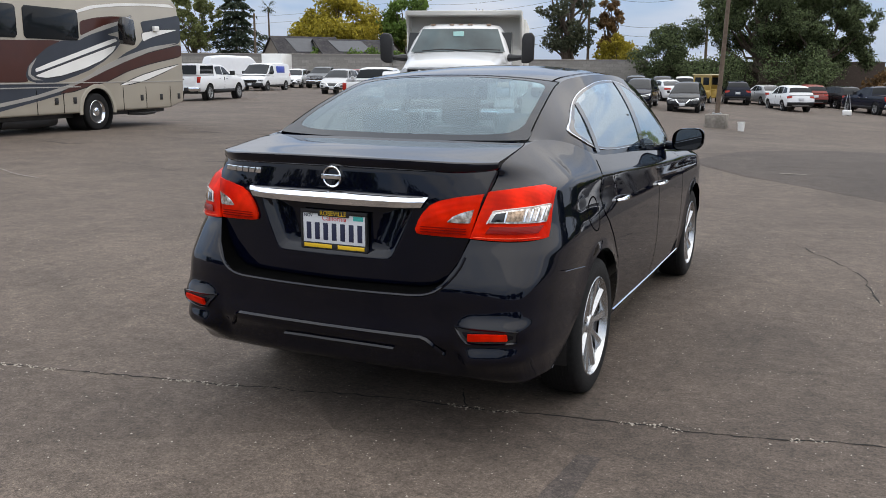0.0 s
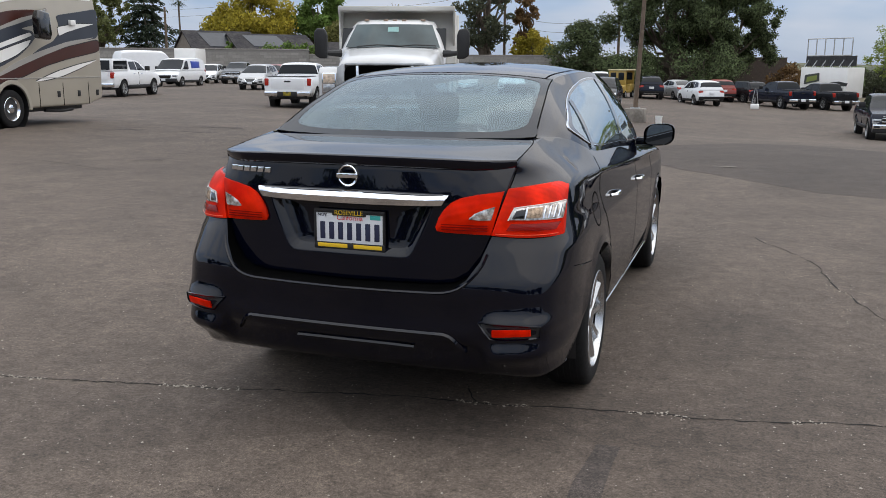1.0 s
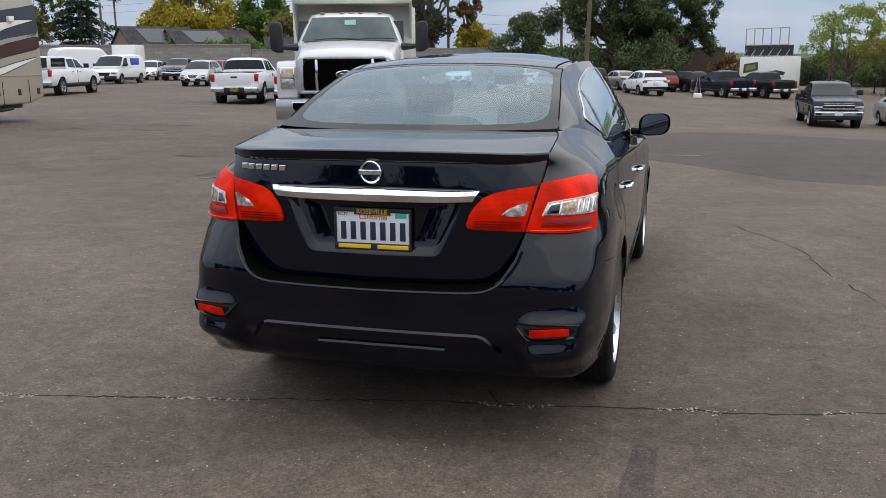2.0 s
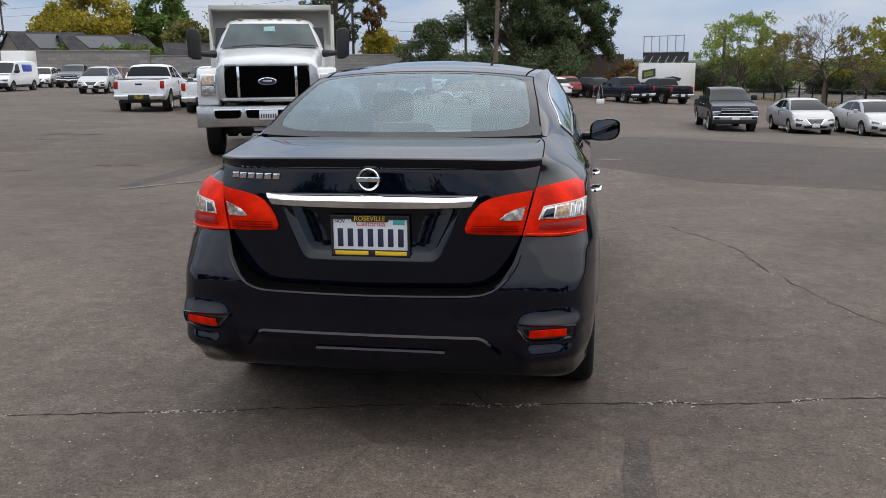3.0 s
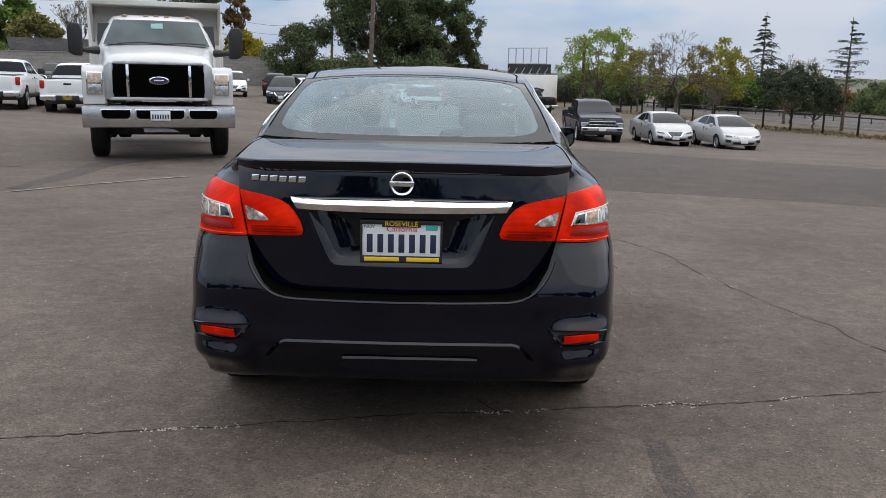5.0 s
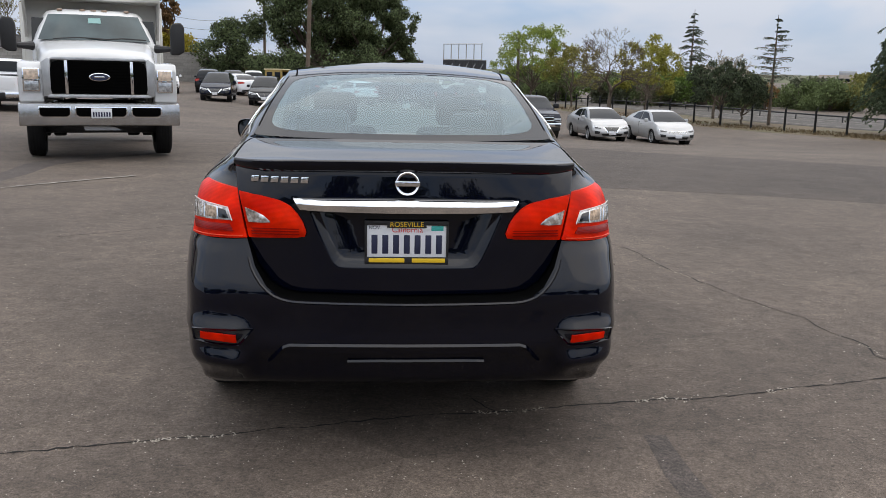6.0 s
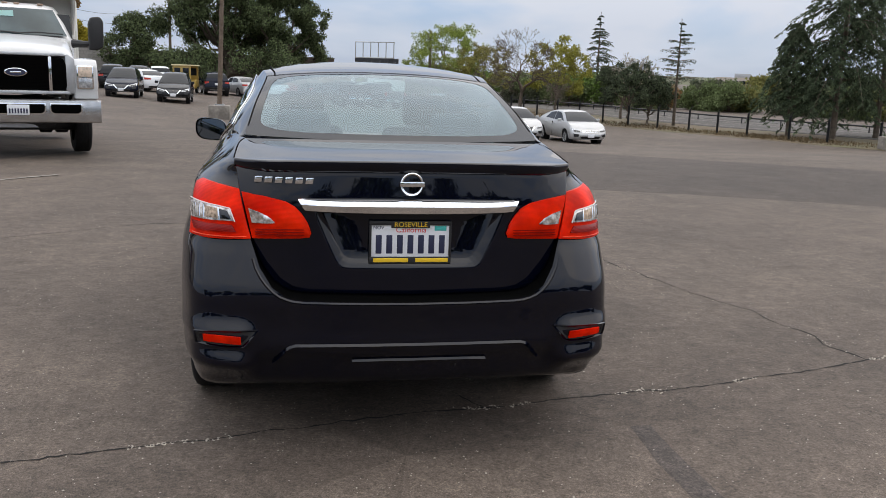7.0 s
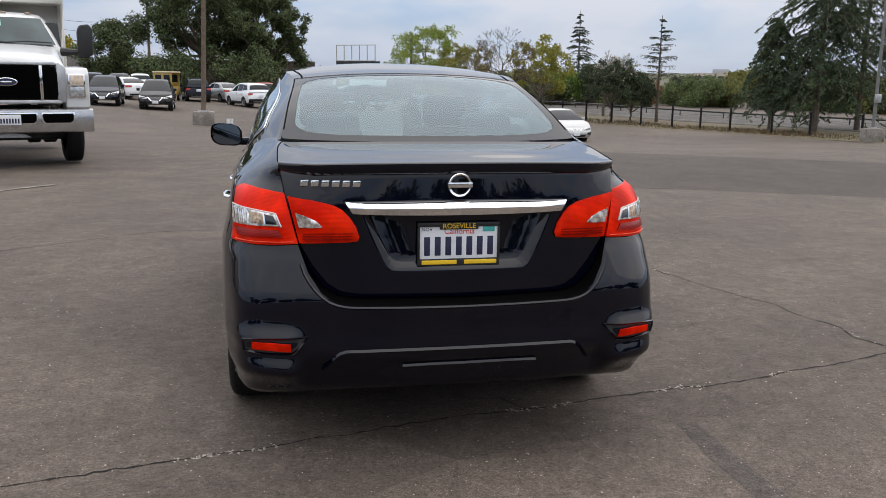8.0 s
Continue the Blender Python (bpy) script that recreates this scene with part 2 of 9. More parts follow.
def asphalt(name, a, b):
    """Worn asphalt: brownish grey, fine aggregate, pale stone specks, wide stains and low relief."""
    m = bpy.data.materials.new(name)
    m.use_nodes = True
    n, l = m.node_tree.nodes, m.node_tree.links
    p = n["Principled BSDF"]
    p.inputs["Roughness"].default_value = 0.82
    p.inputs["Specular IOR Level"].default_value = 0.35
    co = n.new("ShaderNodeTexCoord").outputs["Object"]

    def noise_tex(scale, detail=5, rough=0.6):
        t = n.new("ShaderNodeTexNoise")
        t.inputs["Scale"].default_value, t.inputs["Detail"].default_value, t.inputs["Roughness"].default_value = scale, detail, rough
        l.new(co, t.inputs["Vector"])
        return t.outputs["Fac"]

    def span(v, lo, hi, to_lo, to_hi):
        r = n.new("ShaderNodeMapRange")
        for k, x in zip(("From Min", "From Max", "To Min", "To Max"), (lo, hi, to_lo, to_hi)):
            r.inputs[k].default_value = x
        l.new(v, r.inputs["Value"])
        return r.outputs["Result"]

    def mixed(kind, fac, c1, c2):
        x = n.new("ShaderNodeMixRGB")
        x.blend_type = kind
        for key, v in (("Fac", fac), ("Color1", c1), ("Color2", c2)):
            if isinstance(v, (int, float)):
                x.inputs[key].default_value = v
            elif isinstance(v, tuple):
                x.inputs[key].default_value = (*v, 1)
            else:
                l.new(v, x.inputs[key])
        return x.outputs["Color"]

    base = mixed("MIX", span(noise_tex(0.28, 6), 0.36, 0.66, 0, 1), a, b)
    base = mixed("MULTIPLY", 1.0, base, span(noise_tex(0.17, 7, 0.66), 0.40, 0.58, 0.88, 1.05))
    base = mixed("MULTIPLY", 1.0, base, span(noise_tex(1.7, 6, 0.65), 0.3, 0.7, 0.80, 1.17))
    base = mixed("MULTIPLY", 1.0, base, span(noise_tex(9.0, 5), 0.3, 0.7, 0.78, 1.20))
    base = mixed("MULTIPLY", 1.0, base, span(noise_tex(170, 2), 0.28, 0.72, 0.52, 1.48))
    base = mixed("MULTIPLY", 1.0, base, span(noise_tex(60, 3, 0.75), 0.30, 0.70, 0.50, 1.50))
    base = mixed("MULTIPLY", 1.0, base, span(noise_tex(21, 4, 0.7), 0.32, 0.68, 0.78, 1.22))
    pit = n.new("ShaderNodeTexVoronoi")
    pit.inputs["Scale"].default_value = 27
    l.new(co, pit.inputs["Vector"])
    pk = n.new("ShaderNodeSeparateColor")
    l.new(pit.outputs["Color"], pk.inputs["Color"])
    hole = n.new("ShaderNodeMath")
    hole.operation = "MULTIPLY"
    l.new(span(pit.outputs["Distance"], 0.10, 0.24, 0.65, 0), hole.inputs[0])
    l.new(span(pk.outputs["Green"], 0.72, 0.78, 0, 1), hole.inputs[1])
    base = mixed("MIX", hole.outputs[0], base, (0.030, 0.024, 0.020))
    base = mixed("MULTIPLY", 1.0, base, span(noise_tex(0.75, 8, 0.72), 0.36, 0.52, 0.80, 1.0))
    vor = n.new("ShaderNodeTexVoronoi")
    vor.inputs["Scale"].default_value = 42
    l.new(co, vor.inputs["Vector"])
    keep = n.new("ShaderNodeMath")
    keep.operation = "MULTIPLY"
    l.new(span(vor.outputs["Distance"], 0.09, 0.15, 1, 0), keep.inputs[0])
    sep = n.new("ShaderNodeSeparateColor")
    l.new(vor.outputs["Color"], sep.inputs["Color"])
    l.new(span(sep.outputs["Red"], 0.80, 0.84, 0, 0.9), keep.inputs[1])
    base = mixed("MIX", keep.outputs[0], base, (0.42, 0.37, 0.32))
    l.new(base, p.inputs["Base Color"])
    bmp = n.new("ShaderNodeBump")
    bmp.inputs["Strength"].default_value, bmp.inputs["Distance"].default_value = 0.5, 0.006
    l.new(noise_tex(150, 3), bmp.inputs["Height"])
    l.new(bmp.outputs["Normal"], p.inputs["Normal"])
    return m


M_ASPHALT = asphalt("worn_asphalt", (0.090, 0.0690, 0.0556), (0.116, 0.0898, 0.0716))
M_ASPHALT_DARK = asphalt("newer_asphalt_patch", (0.056, 0.043, 0.035), (0.066, 0.051, 0.042))
M_ROAD = asphalt("grey_highway_asphalt", (0.070, 0.062, 0.056), (0.090, 0.081, 0.073))
M_CRACK = shader("crack_filler", (0.009, 0.008, 0.007), rough=0.95, vary=0.3, scale=20)
M_SEALED = asphalt("old_crack_filler", (0.040, 0.031, 0.025), (0.052, 0.041, 0.033))
M_TAILRED = shader("parked_car_tail_lamp", (0.36, 0.018, 0.010), rough=0.25, vary=0.3, scale=20)
M_GRIT = shader("pale_grit", (0.36, 0.32, 0.27), rough=0.95, vary=0.3, scale=60)
M_LINE = shader("worn_white_line", (0.21, 0.188, 0.165), rough=0.9, vary=0.5, scale=14)
M_STAIN = asphalt("tyre_mark", (0.062, 0.050, 0.044), (0.071, 0.057, 0.050))

# ---------------------------------------------------------------- mesh helpers


def thing(name, label, category, m=None, group="", kind=""):
    ob = new(name)
    ob.empty_display_size = 0.2
    if m is not None:
        ob.matrix_world = m
    return tagged(ob, label, category, group, kind)


def to_mesh(name, bm, mat, sharp=38, fix=True):
    if fix:
        bmesh.ops.recalc_face_normals(bm, faces=bm.faces)
    lim = radians(sharp)
    for f in bm.faces:
        f.smooth = True
    for e in bm.edges:
        if len(e.link_faces) == 2 and e.calc_face_angle(0) > lim:
            e.smooth = False
    me = bpy.data.meshes.new(name)
    bm.to_mesh(me)
    bm.free()
    me.materials.append(mat)
    return me


def part(name, bm, mat, parent, label="", sharp=38, fix=True):
    ob = new(name, to_mesh(name, bm, mat, sharp, fix))
    ob.parent = parent
    if label:
        ob["label"] = label
    return ob


def shared(name, me, parent, m=None):
    ob = new(name, me)
    ob.parent = parent
    if m is not None:
        ob.matrix_basis = m
    return ob


def box(bm, x0, x1, y0, y1, z0, z1, bev=0.0, seg=2):
    vs = [bm.verts.new(p) for p in ((x0, y0, z0), (x1, y0, z0), (x1, y1, z0), (x0, y1, z0), (x0, y0, z1), (x1, y0, z1), (x1, y1, z1), (x0, y1, z1))]
    fs = [bm.faces.new([vs[i] for i in q]) for q in ((3, 2, 1, 0), (4, 5, 6, 7), (0, 1, 5, 4), (1, 2, 6, 5), (2, 3, 7, 6), (3, 0, 4, 7))]
    if bev > 0:
        es = list({e for f in fs for e in f.edges})
        bmesh.ops.bevel(bm, geom=es, offset=bev, segments=seg, affect="EDGES", profile=0.5)
    return bm


def grid(bm, rows, closed=False, skip=None):
    vs = [[bm.verts.new(p) for p in r] for r in rows]
    nr, nc = len(vs), len(vs[0])
    for i in range(nr - 1):
        for j in range(nc if closed else nc - 1):
            if skip and skip(i, j):
                continue
            q = [vs[i][j], vs[i][(j + 1) % nc], vs[i + 1][(j + 1) % nc], vs[i + 1][j]]
            q = [v for k, v in enumerate(q) if (v.co - q[k - 1].co).length > 1e-6]
            if len(q) > 2:
                bm.faces.new(q)
    return vs


def prism(bm, poly, axis, d0, d1, bev=0.0, seg=2):
    """Extrudes a polygon. axis x: poly is (y, z); y: (x, z); z: (x, y)."""
    def at(p, d):
        return {"x": (d, p[0], p[1]), "y": (p[0], d, p[1]), "z": (p[0], p[1], d)}[axis]
    a = [bm.verts.new(at(p, d0)) for p in poly]
    b = [bm.verts.new(at(p, d1)) for p in poly]
    n = len(poly)
    fs = [bm.faces.new(a), bm.faces.new(b[::-1])]
    fs += [bm.faces.new((a[i], b[i], b[(i + 1) % n], a[(i + 1) % n])) for i in range(n)]
    if bev > 0:
        bmesh.ops.recalc_face_normals(bm, faces=fs)
        bmesh.ops.bevel(bm, geom=list({e for f in fs for e in f.edges}), offset=bev, segments=seg, affect="EDGES", profile=0.5)
    return bm


def tube(bm, pts, r, n=8, caps=True):
    pts = [Vector(p) for p in pts]
    rs = r if isinstance(r, (list, tuple)) else [r] * len(pts)
    rows, ref = [], None
    for i, p in enumerate(pts):
        d = (pts[min(i + 1, len(pts) - 1)] - pts[max(i - 1, 0)]).normalized()
        if ref is None:
            ref = Vector((1, 0, 0)) if abs(d.x) < 0.8 else Vector((0, 1, 0))
        u = (ref - d * ref.dot(d)).normalized()
        v = d.cross(u)
        ref = u
        rows.append([p + (u * math.cos(2 * math.pi * k / n) + v * math.sin(2 * math.pi * k / n)) * rs[i] for k in range(n)])
    vs = grid(bm, rows, closed=True)
    if caps:
        for ring in (vs[0], vs[-1]):
            try:
                bm.faces.new(ring)
            except ValueError:
                pass
    return bm


def lathe(bm, prof, n=28, cx=0.0, cy=0.0, cz=0.0):
    """Turns a profile of (x, radius) round the x axis."""
    rows = [[(cx + x, cy + r * math.cos(2 * math.pi * k / n), cz + r * math.sin(2 * math.pi * k / n)) for k in range(n)] for x, r in prof]
    return grid(bm, rows, closed=True)


def lerp(a, b, t):
    return a + (b - a) * t


def curve_at(points, x):
    """Smooth interpolation through (x, value) points."""
    if x <= points[0][0]:
        return points[0][1]
    for i in range(len(points) - 1):
        (x0, v0), (x1, v1) = points[i], points[i + 1]
        if x <= x1:
            t = (x - x0) / (x1 - x0)
            s0 = (v1 - points[i - 1][1]) / (x1 - points[i - 1][0]) if i > 0 else (v1 - v0) / (x1 - x0)
            s1 = (points[i + 2][1] - v0) / (points[i + 2][0] - x0) if i + 2 < len(points) else (v1 - v0) / (x1 - x0)
            h = x1 - x0
            t2, t3 = t * t, t * t * t
            return (2 * t3 - 3 * t2 + 1) * v0 + (t3 - 2 * t2 + t) * h * s0 + (3 * t2 - 2 * t3) * v1 + (t3 - t2) * h * s1
    return points[-1][1]


def ground_at(x, y):
    """Height of the lot: level round the car, then falling gently away to the far right."""
    r = min(1.0, max(0.0, (y - 9) / 30))
    r = r * r * (3 - 2 * r)
    return r * (-0.85 - 0.85 * math.tanh((x + 5) / 14))


def on_ground(x, y, rz=0.0):
    return pose(x, y, ground_at(x, y), 0, 0, rz)


# ---------------------------------------------------------------- ground


def axis_steps(stops):
    out = []
    for a, b, s in stops:
        k = max(1, round((b - a) / s))
        out += [a + (b - a) * i / k for i in range(k)]
    return out + [stops[-1][1]]


gx = axis_steps([(-3000, -400, 400), (-400, -100, 50), (-100, 60, 2.5), (60, 400, 40), (400, 3000, 400)])
gy = axis_steps([(-3000, -400, 400), (-400, -20, 40), (-20, 130, 2.5), (130, 400, 45), (400, 3000, 400)])
bm = bmesh.new()
grid(bm, [[(x, y, ground_at(x, y)) for x in gx] for y in gy])
ground = new("ground", to_mesh("ground", bm, M_ASPHALT, fix=False))
tagged(ground, "worn brownish grey asphalt of a large parking lot", "parking lot", kind="structure")


def flat_sheet(name, outline, mat, lift, label, category, cell=1.2):
    """A thin sheet on the ground inside an outline of plan points, cut to rows between its two long sides."""
    lo, hi = outline
    n = max(2, int(max((Vector(b) - Vector(a)).length for a, b in zip(lo, hi)) / cell))
    rows = []
    for a, b in zip(lo, hi):
        rows.append([])
        for k in range(n + 1):
            x, y = lerp(a[0], b[0], k / n), lerp(a[1], b[1], k / n)
            rows[-1].append((x, y, ground_at(x, y) + lift + .012 * min(1, max(0, (y - 9) / 4))))
    rows = [[(x, y, z - lift - .05) for x, y, z in rows[0]]] + rows + [[(x, y, z - lift - .05) for x, y, z in rows[-1]]]

    def feather(p, q):
        d = Vector((p[0] - q[0], p[1] - q[1])).normalized() * .25
        return (p[0] + d.x, p[1] + d.y, p[2] - lift - .02)
    rows = [[feather(r[0], r[1])] + r + [feather(r[-1], r[-2])] for r in rows]
    b2 = bmesh.new()
    grid(b2, rows)
    ob = new(name, to_mesh(name, b2, mat, fix=False))
    for p in ob.data.polygons:
        p.use_smooth = False
    return tagged(ob, label, category, kind="structure")


def wobble(points, step, amount, seed):
    rnd = random.Random(seed)
    out = []
    for (x0, y0), (x1, y1) in zip(points, points[1:]):
        k = max(1, int(math.hypot(x1 - x0, y1 - y0) / step))
        for i in range(k):
            t = i / k
            out.append((lerp(x0, x1, t) + rnd.gauss(0, amount), lerp(y0, y1, t) + rnd.gauss(0, amount)))
    return out + [points[-1]]


def ribbon(bm, pts, width, lift, seed=0, ragged=0.5):
    rnd = random.Random(seed)
    rows = []
    for i, (x, y) in enumerate(pts):
        a, b = pts[max(i - 1, 0)], pts[min(i + 1, len(pts) - 1)]
        d = Vector((b[0] - a[0], b[1] - a[1])).normalized()
        w = width * (1 + ragged * rnd.uniform(-1, 1)) / 2
        rows.append([(x - d.y * w, y + d.x * w, ground_at(x, y) + lift), (x + d.y * w, y - d.x * w, ground_at(x, y) + lift)])
    grid(bm, rows)

# ---------------------------------------------------------------- vehicles: shared pieces
WHEELS = {}


def wheel_meshes(r, width, style):
    key = (r, width, style)
    if key in WHEELS:
        return WHEELS[key]
    rr = r * (0.62 if style == "truck" else 0.715 if style == "sport" else 0.66)
    bm = bmesh.new()
    h = width / 2
    lathe(bm, [(h * 0.62, rr * 0.97), (h * 0.96, rr * 1.03), (h * 1.0, rr * 1.12), (h * 0.98, r * 0.90), (h * 0.86, r * 0.975), (h * 0.7, r), (-h * 0.7, r), (-h * 0.86, r * 0.975), (-h, r * 0.88), (-h * 0.9, rr)], 32)
    for x in (-0.45, -0.15, 0.15, 0.45):
        lathe(bm, [(h * (x - 0.03), r * 1.0005), (h * (x - 0.02), r * 1.004), (h * (x + 0.12), r * 1.004), (h * (x + 0.13), r * 1.0005)], 32)
    tyre = to_mesh("wheel", bm, M_RUBBER)
    bm = bmesh.new()
    if style == "truck":
        lathe(bm, [(h * 0.9, rr * 1.04), (h * 0.98, rr * 1.0), (h * 0.8, rr * 0.93), (h * 0.25, rr * 0.86), (h * 0.15, rr * 0.6), (h * 0.3, rr * 0.45), (h * 0.75, rr * 0.36), (h * 0.85, rr * 0.2), (h * 0.85, 0.001)], 28)
        for k in range(10):
            a = 2 * math.pi * k / 10
            tube(bm, [(h * 0.15, rr * 0.5 * math.cos(a), rr * 0.5 * math.sin(a)), (h * 0.42, rr * 0.5 * math.cos(a), rr * 0.5 * math.sin(a))], rr * 0.045, 6)
    else:
        lathe(bm, [(h * 0.9, rr * 1.05), (h * 0.97, rr * 1.0), (h * 0.82, rr * 0.96), (h * 0.60 if style == "sport" else h * 0.45, rr * 0.94)], 28)
        lathe(bm, [(h * 0.62, rr * 0.24), (h * 0.76, rr * 0.2), (h * 0.78, 0.001)], 16)
        spokes = 10 if style == "sport" else 6
        for k in range(spokes):
            a = 2 * math.pi * k / spokes
            u, v = Vector((0, math.cos(a), math.sin(a))), Vector((0, -math.sin(a), math.cos(a)))
            w0, w1 = (rr * 0.065, rr * 0.13) if style == "sport" else (rr * 0.10, rr * 0.14)
            rows = []
            for t in (0.12, 0.5, 0.95):
                w = lerp(w0, w1, t)
                x = h * lerp(0.66, 0.86, t)
                c = u * rr * t
                if style == "sport":
                    q = 1 if k % 2 else -1
                    rows.append([c + v * w * q + Vector((x - 0.035, 0, 0)), c + v * w * .92 * q + Vector((x - .016, 0, 0)), c + v * w * .15 * q + Vector((x, 0, 0)), c - v * w * .85 * q + Vector((x - .004, 0, 0)), c - v * w * q + Vector((x - 0.035, 0, 0))])
                    continue
                rows.append([c + v * w + Vector((x - 0.028, 0, 0)), c + v * w * 0.72 + Vector((x, 0, 0)), c - v * w * 0.72 + Vector((x, 0, 0)), c - v * w + Vector((x - 0.028, 0, 0))])
            grid(bm, rows)
    rim = to_mesh("rim", bm, M_CHROME if style == "truck" else M_ALLOY if style == "sport" else M_RIM)
    bm = bmesh.new()
    lathe(bm, [(h * 0.52, rr * 0.935), (h * 0.50, 0.001)], 24)
    back = to_mesh("brake_disc", bm, M_DARKMETAL)
    WHEELS[key] = (tyre, rim, back)
    return WHEELS[key]


def wheel(parent, x, y, r, width, style, face=0):
    tyre, rim, back = wheel_meshes(r, width, style)
    m = pose(x, y, r, 0, 0, 0 if (face or x) > 0 else 180)
    w = shared("wheel", tyre, parent, m)
    shared("rim", rim, w)
    shared("brake_disc", back, w)


def body_shell(bm, L, W, zb, top, arches, za, R, wprof, rear=0.16, front=0.34, power=3.2, crown=0.03, ny=60, nz=12, rprof=None, fprof=None):
    """Lower body: rings round the plan outline from the sill to the top line, with round wheel openings and a crowned top."""
    half = []
    for k in range(10):
        a = math.pi / 2 * k / 10
        half.append((W / 2 * math.sin(a) ** (2 / power), -L / 2 + rear * (1 - math.cos(a) ** (2 / power))))
    for k in range(ny + 1):
        half.append((W / 2, lerp(-L / 2 + rear, L / 2 - front, k / ny)))
    for k in range(9, -1, -1):
        a = math.pi / 2 * k / 10
        half.append((W / 2 * math.sin(a) ** (2 / power), L / 2 - front * (1 - math.cos(a) ** (2 / power))))
    n = len(half)
    rows, inside = [], []
    for i in range(nz + 1):
        v = i / nz
        ring, flags = [], []
        for s in (1, -1):
            seq = half if s > 0 else half[::-1]
            for x, y in seq:
                z = lerp(zb, curve_at(top, y), v)
                px = s * x * curve_at(wprof, v)
                py = y
                if rprof:
                    py += curve_at(rprof, v) * max(0, 1 - (y + L / 2) / 0.9)
                if fprof:
                    py -= curve_at(fprof, v) * max(0, 1 - (L / 2 - y) / 0.9)
                hit = False
                if x > W * 0.42:
                    for ya in arches:
                        d = math.hypot(py - ya, z - za)
                        if d < R:
                            hit = True
                            if z < za:
                                py = ya + math.copysign(math.sqrt(max(0, R * R - (z - za) ** 2)), py - ya)
                            else:
                                f = R / max(d, 1e-3)
                                py, z = ya + (py - ya) * f, za + (z - za) * f
                ring.append((px, py, z))
                flags.append(hit)
        rows.append(ring)
        inside.append(flags)
    m = 2 * n

    def skip(i, j):
        k = (j + 1) % m
        return inside[i][j] and inside[i][k] and inside[i + 1][j] and inside[i + 1][k]
    grid(bm, rows, closed=True, skip=skip)
    last = rows[-1]
    cap = []
    for j in range(n):
        a, b = Vector(last[j]), Vector(last[m - 1 - j])
        cap.append([a.lerp(b, k / 8) + Vector((0, 0, crown * (1 - (k / 4 - 1) ** 2) * min(1, a.x / W * 2.2))) for k in range(9)])
    grid(bm, cap)
    bmesh.ops.remove_doubles(bm, verts=bm.verts, dist=0.0008)
    return bm


def cabin_point(c, y, q, out=0.0):
    """A point of the cabin's outer skin. y: along the car; q: 0 at the belt line, 0.45 at the roof's edge, 1 on the middle line."""
    zb, zt = curve_at(c["belt"], y), curve_at(c["roof"], y)
    zt = max(zt, zb + 0.004)
    wb, wt = c["wb"], lerp(c["wb"], c["wt"], min(1, (zt - zb) / c["tall"]))
    zs = zb + (zt - zb) * 0.86
    if q <= 0.45:
        t = q / 0.45
        x, z = lerp(wb, wt, t), lerp(zb, zs, t)
        return Vector((x + out, y, z))
    t = (q - 0.45) / 0.55 * math.pi / 2
    x, z = wt * math.cos(t) ** 0.75, zs + (zt - zs) * math.sin(t) ** 0.75
    slope = (curve_at(c["roof"], y + 0.02) - curve_at(c["roof"], y - 0.02)) / 0.04
    nrm = Vector((0.12, -slope, 1)).normalized()
    return Vector((x, y, z)) + nrm * out


def cabin_shell(bm, c, n=46):
    y0, y1 = c["roof"][0][0], c["roof"][-1][0]
    rows = []
    for i in range(n + 1):
        y = lerp(y0, y1, i / n)
        h = [cabin_point(c, y, k / 14) for k in range(15)]
        rows.append([p for p in h] + [Vector((-p.x, p.y, p.z)) for p in h[-2::-1]])
    grid(bm, rows)
    return bm


def cabin_pane(bm, c, corners, side=1, out=0.008, nu=10, nv=6):
    """A pane laid on the cabin skin; corners are (y, q): rear low, rear high, front high, front low."""
    a, b, d, e = corners
    rows = []
    for i in range(nu + 1):
        u = i / nu
        row = []
        for k in range(nv + 1):
            v = k / nv
            y = lerp(lerp(a[0], b[0], v), lerp(e[0], d[0], v), u)
            q = lerp(lerp(a[1], b[1], v), lerp(e[1], d[1], v), u)
            p = cabin_point(c, y, q, out)
            row.append((p.x * side, p.y, p.z))
        rows.append(row)
    grid(bm, rows)


def cabin_screen(bm, c, y0, y1, q0, q1, out=0.008, n=8):
    """A front or rear screen across the car: from y0 (low) to y1 (high); q0, q1 its side edge low and high."""
    rows = []
    for i in range(n + 1):
        t = i / n
        y, q = lerp(y0, y1, t), lerp(q0, q1, t)
        h = [cabin_point(c, y, lerp(q, 1, k / 8), out) for k in range(9)]
        rows.append(h + [Vector((-p.x, p.y, p.z)) for p in h[-2::-1]])
    grid(bm, rows)


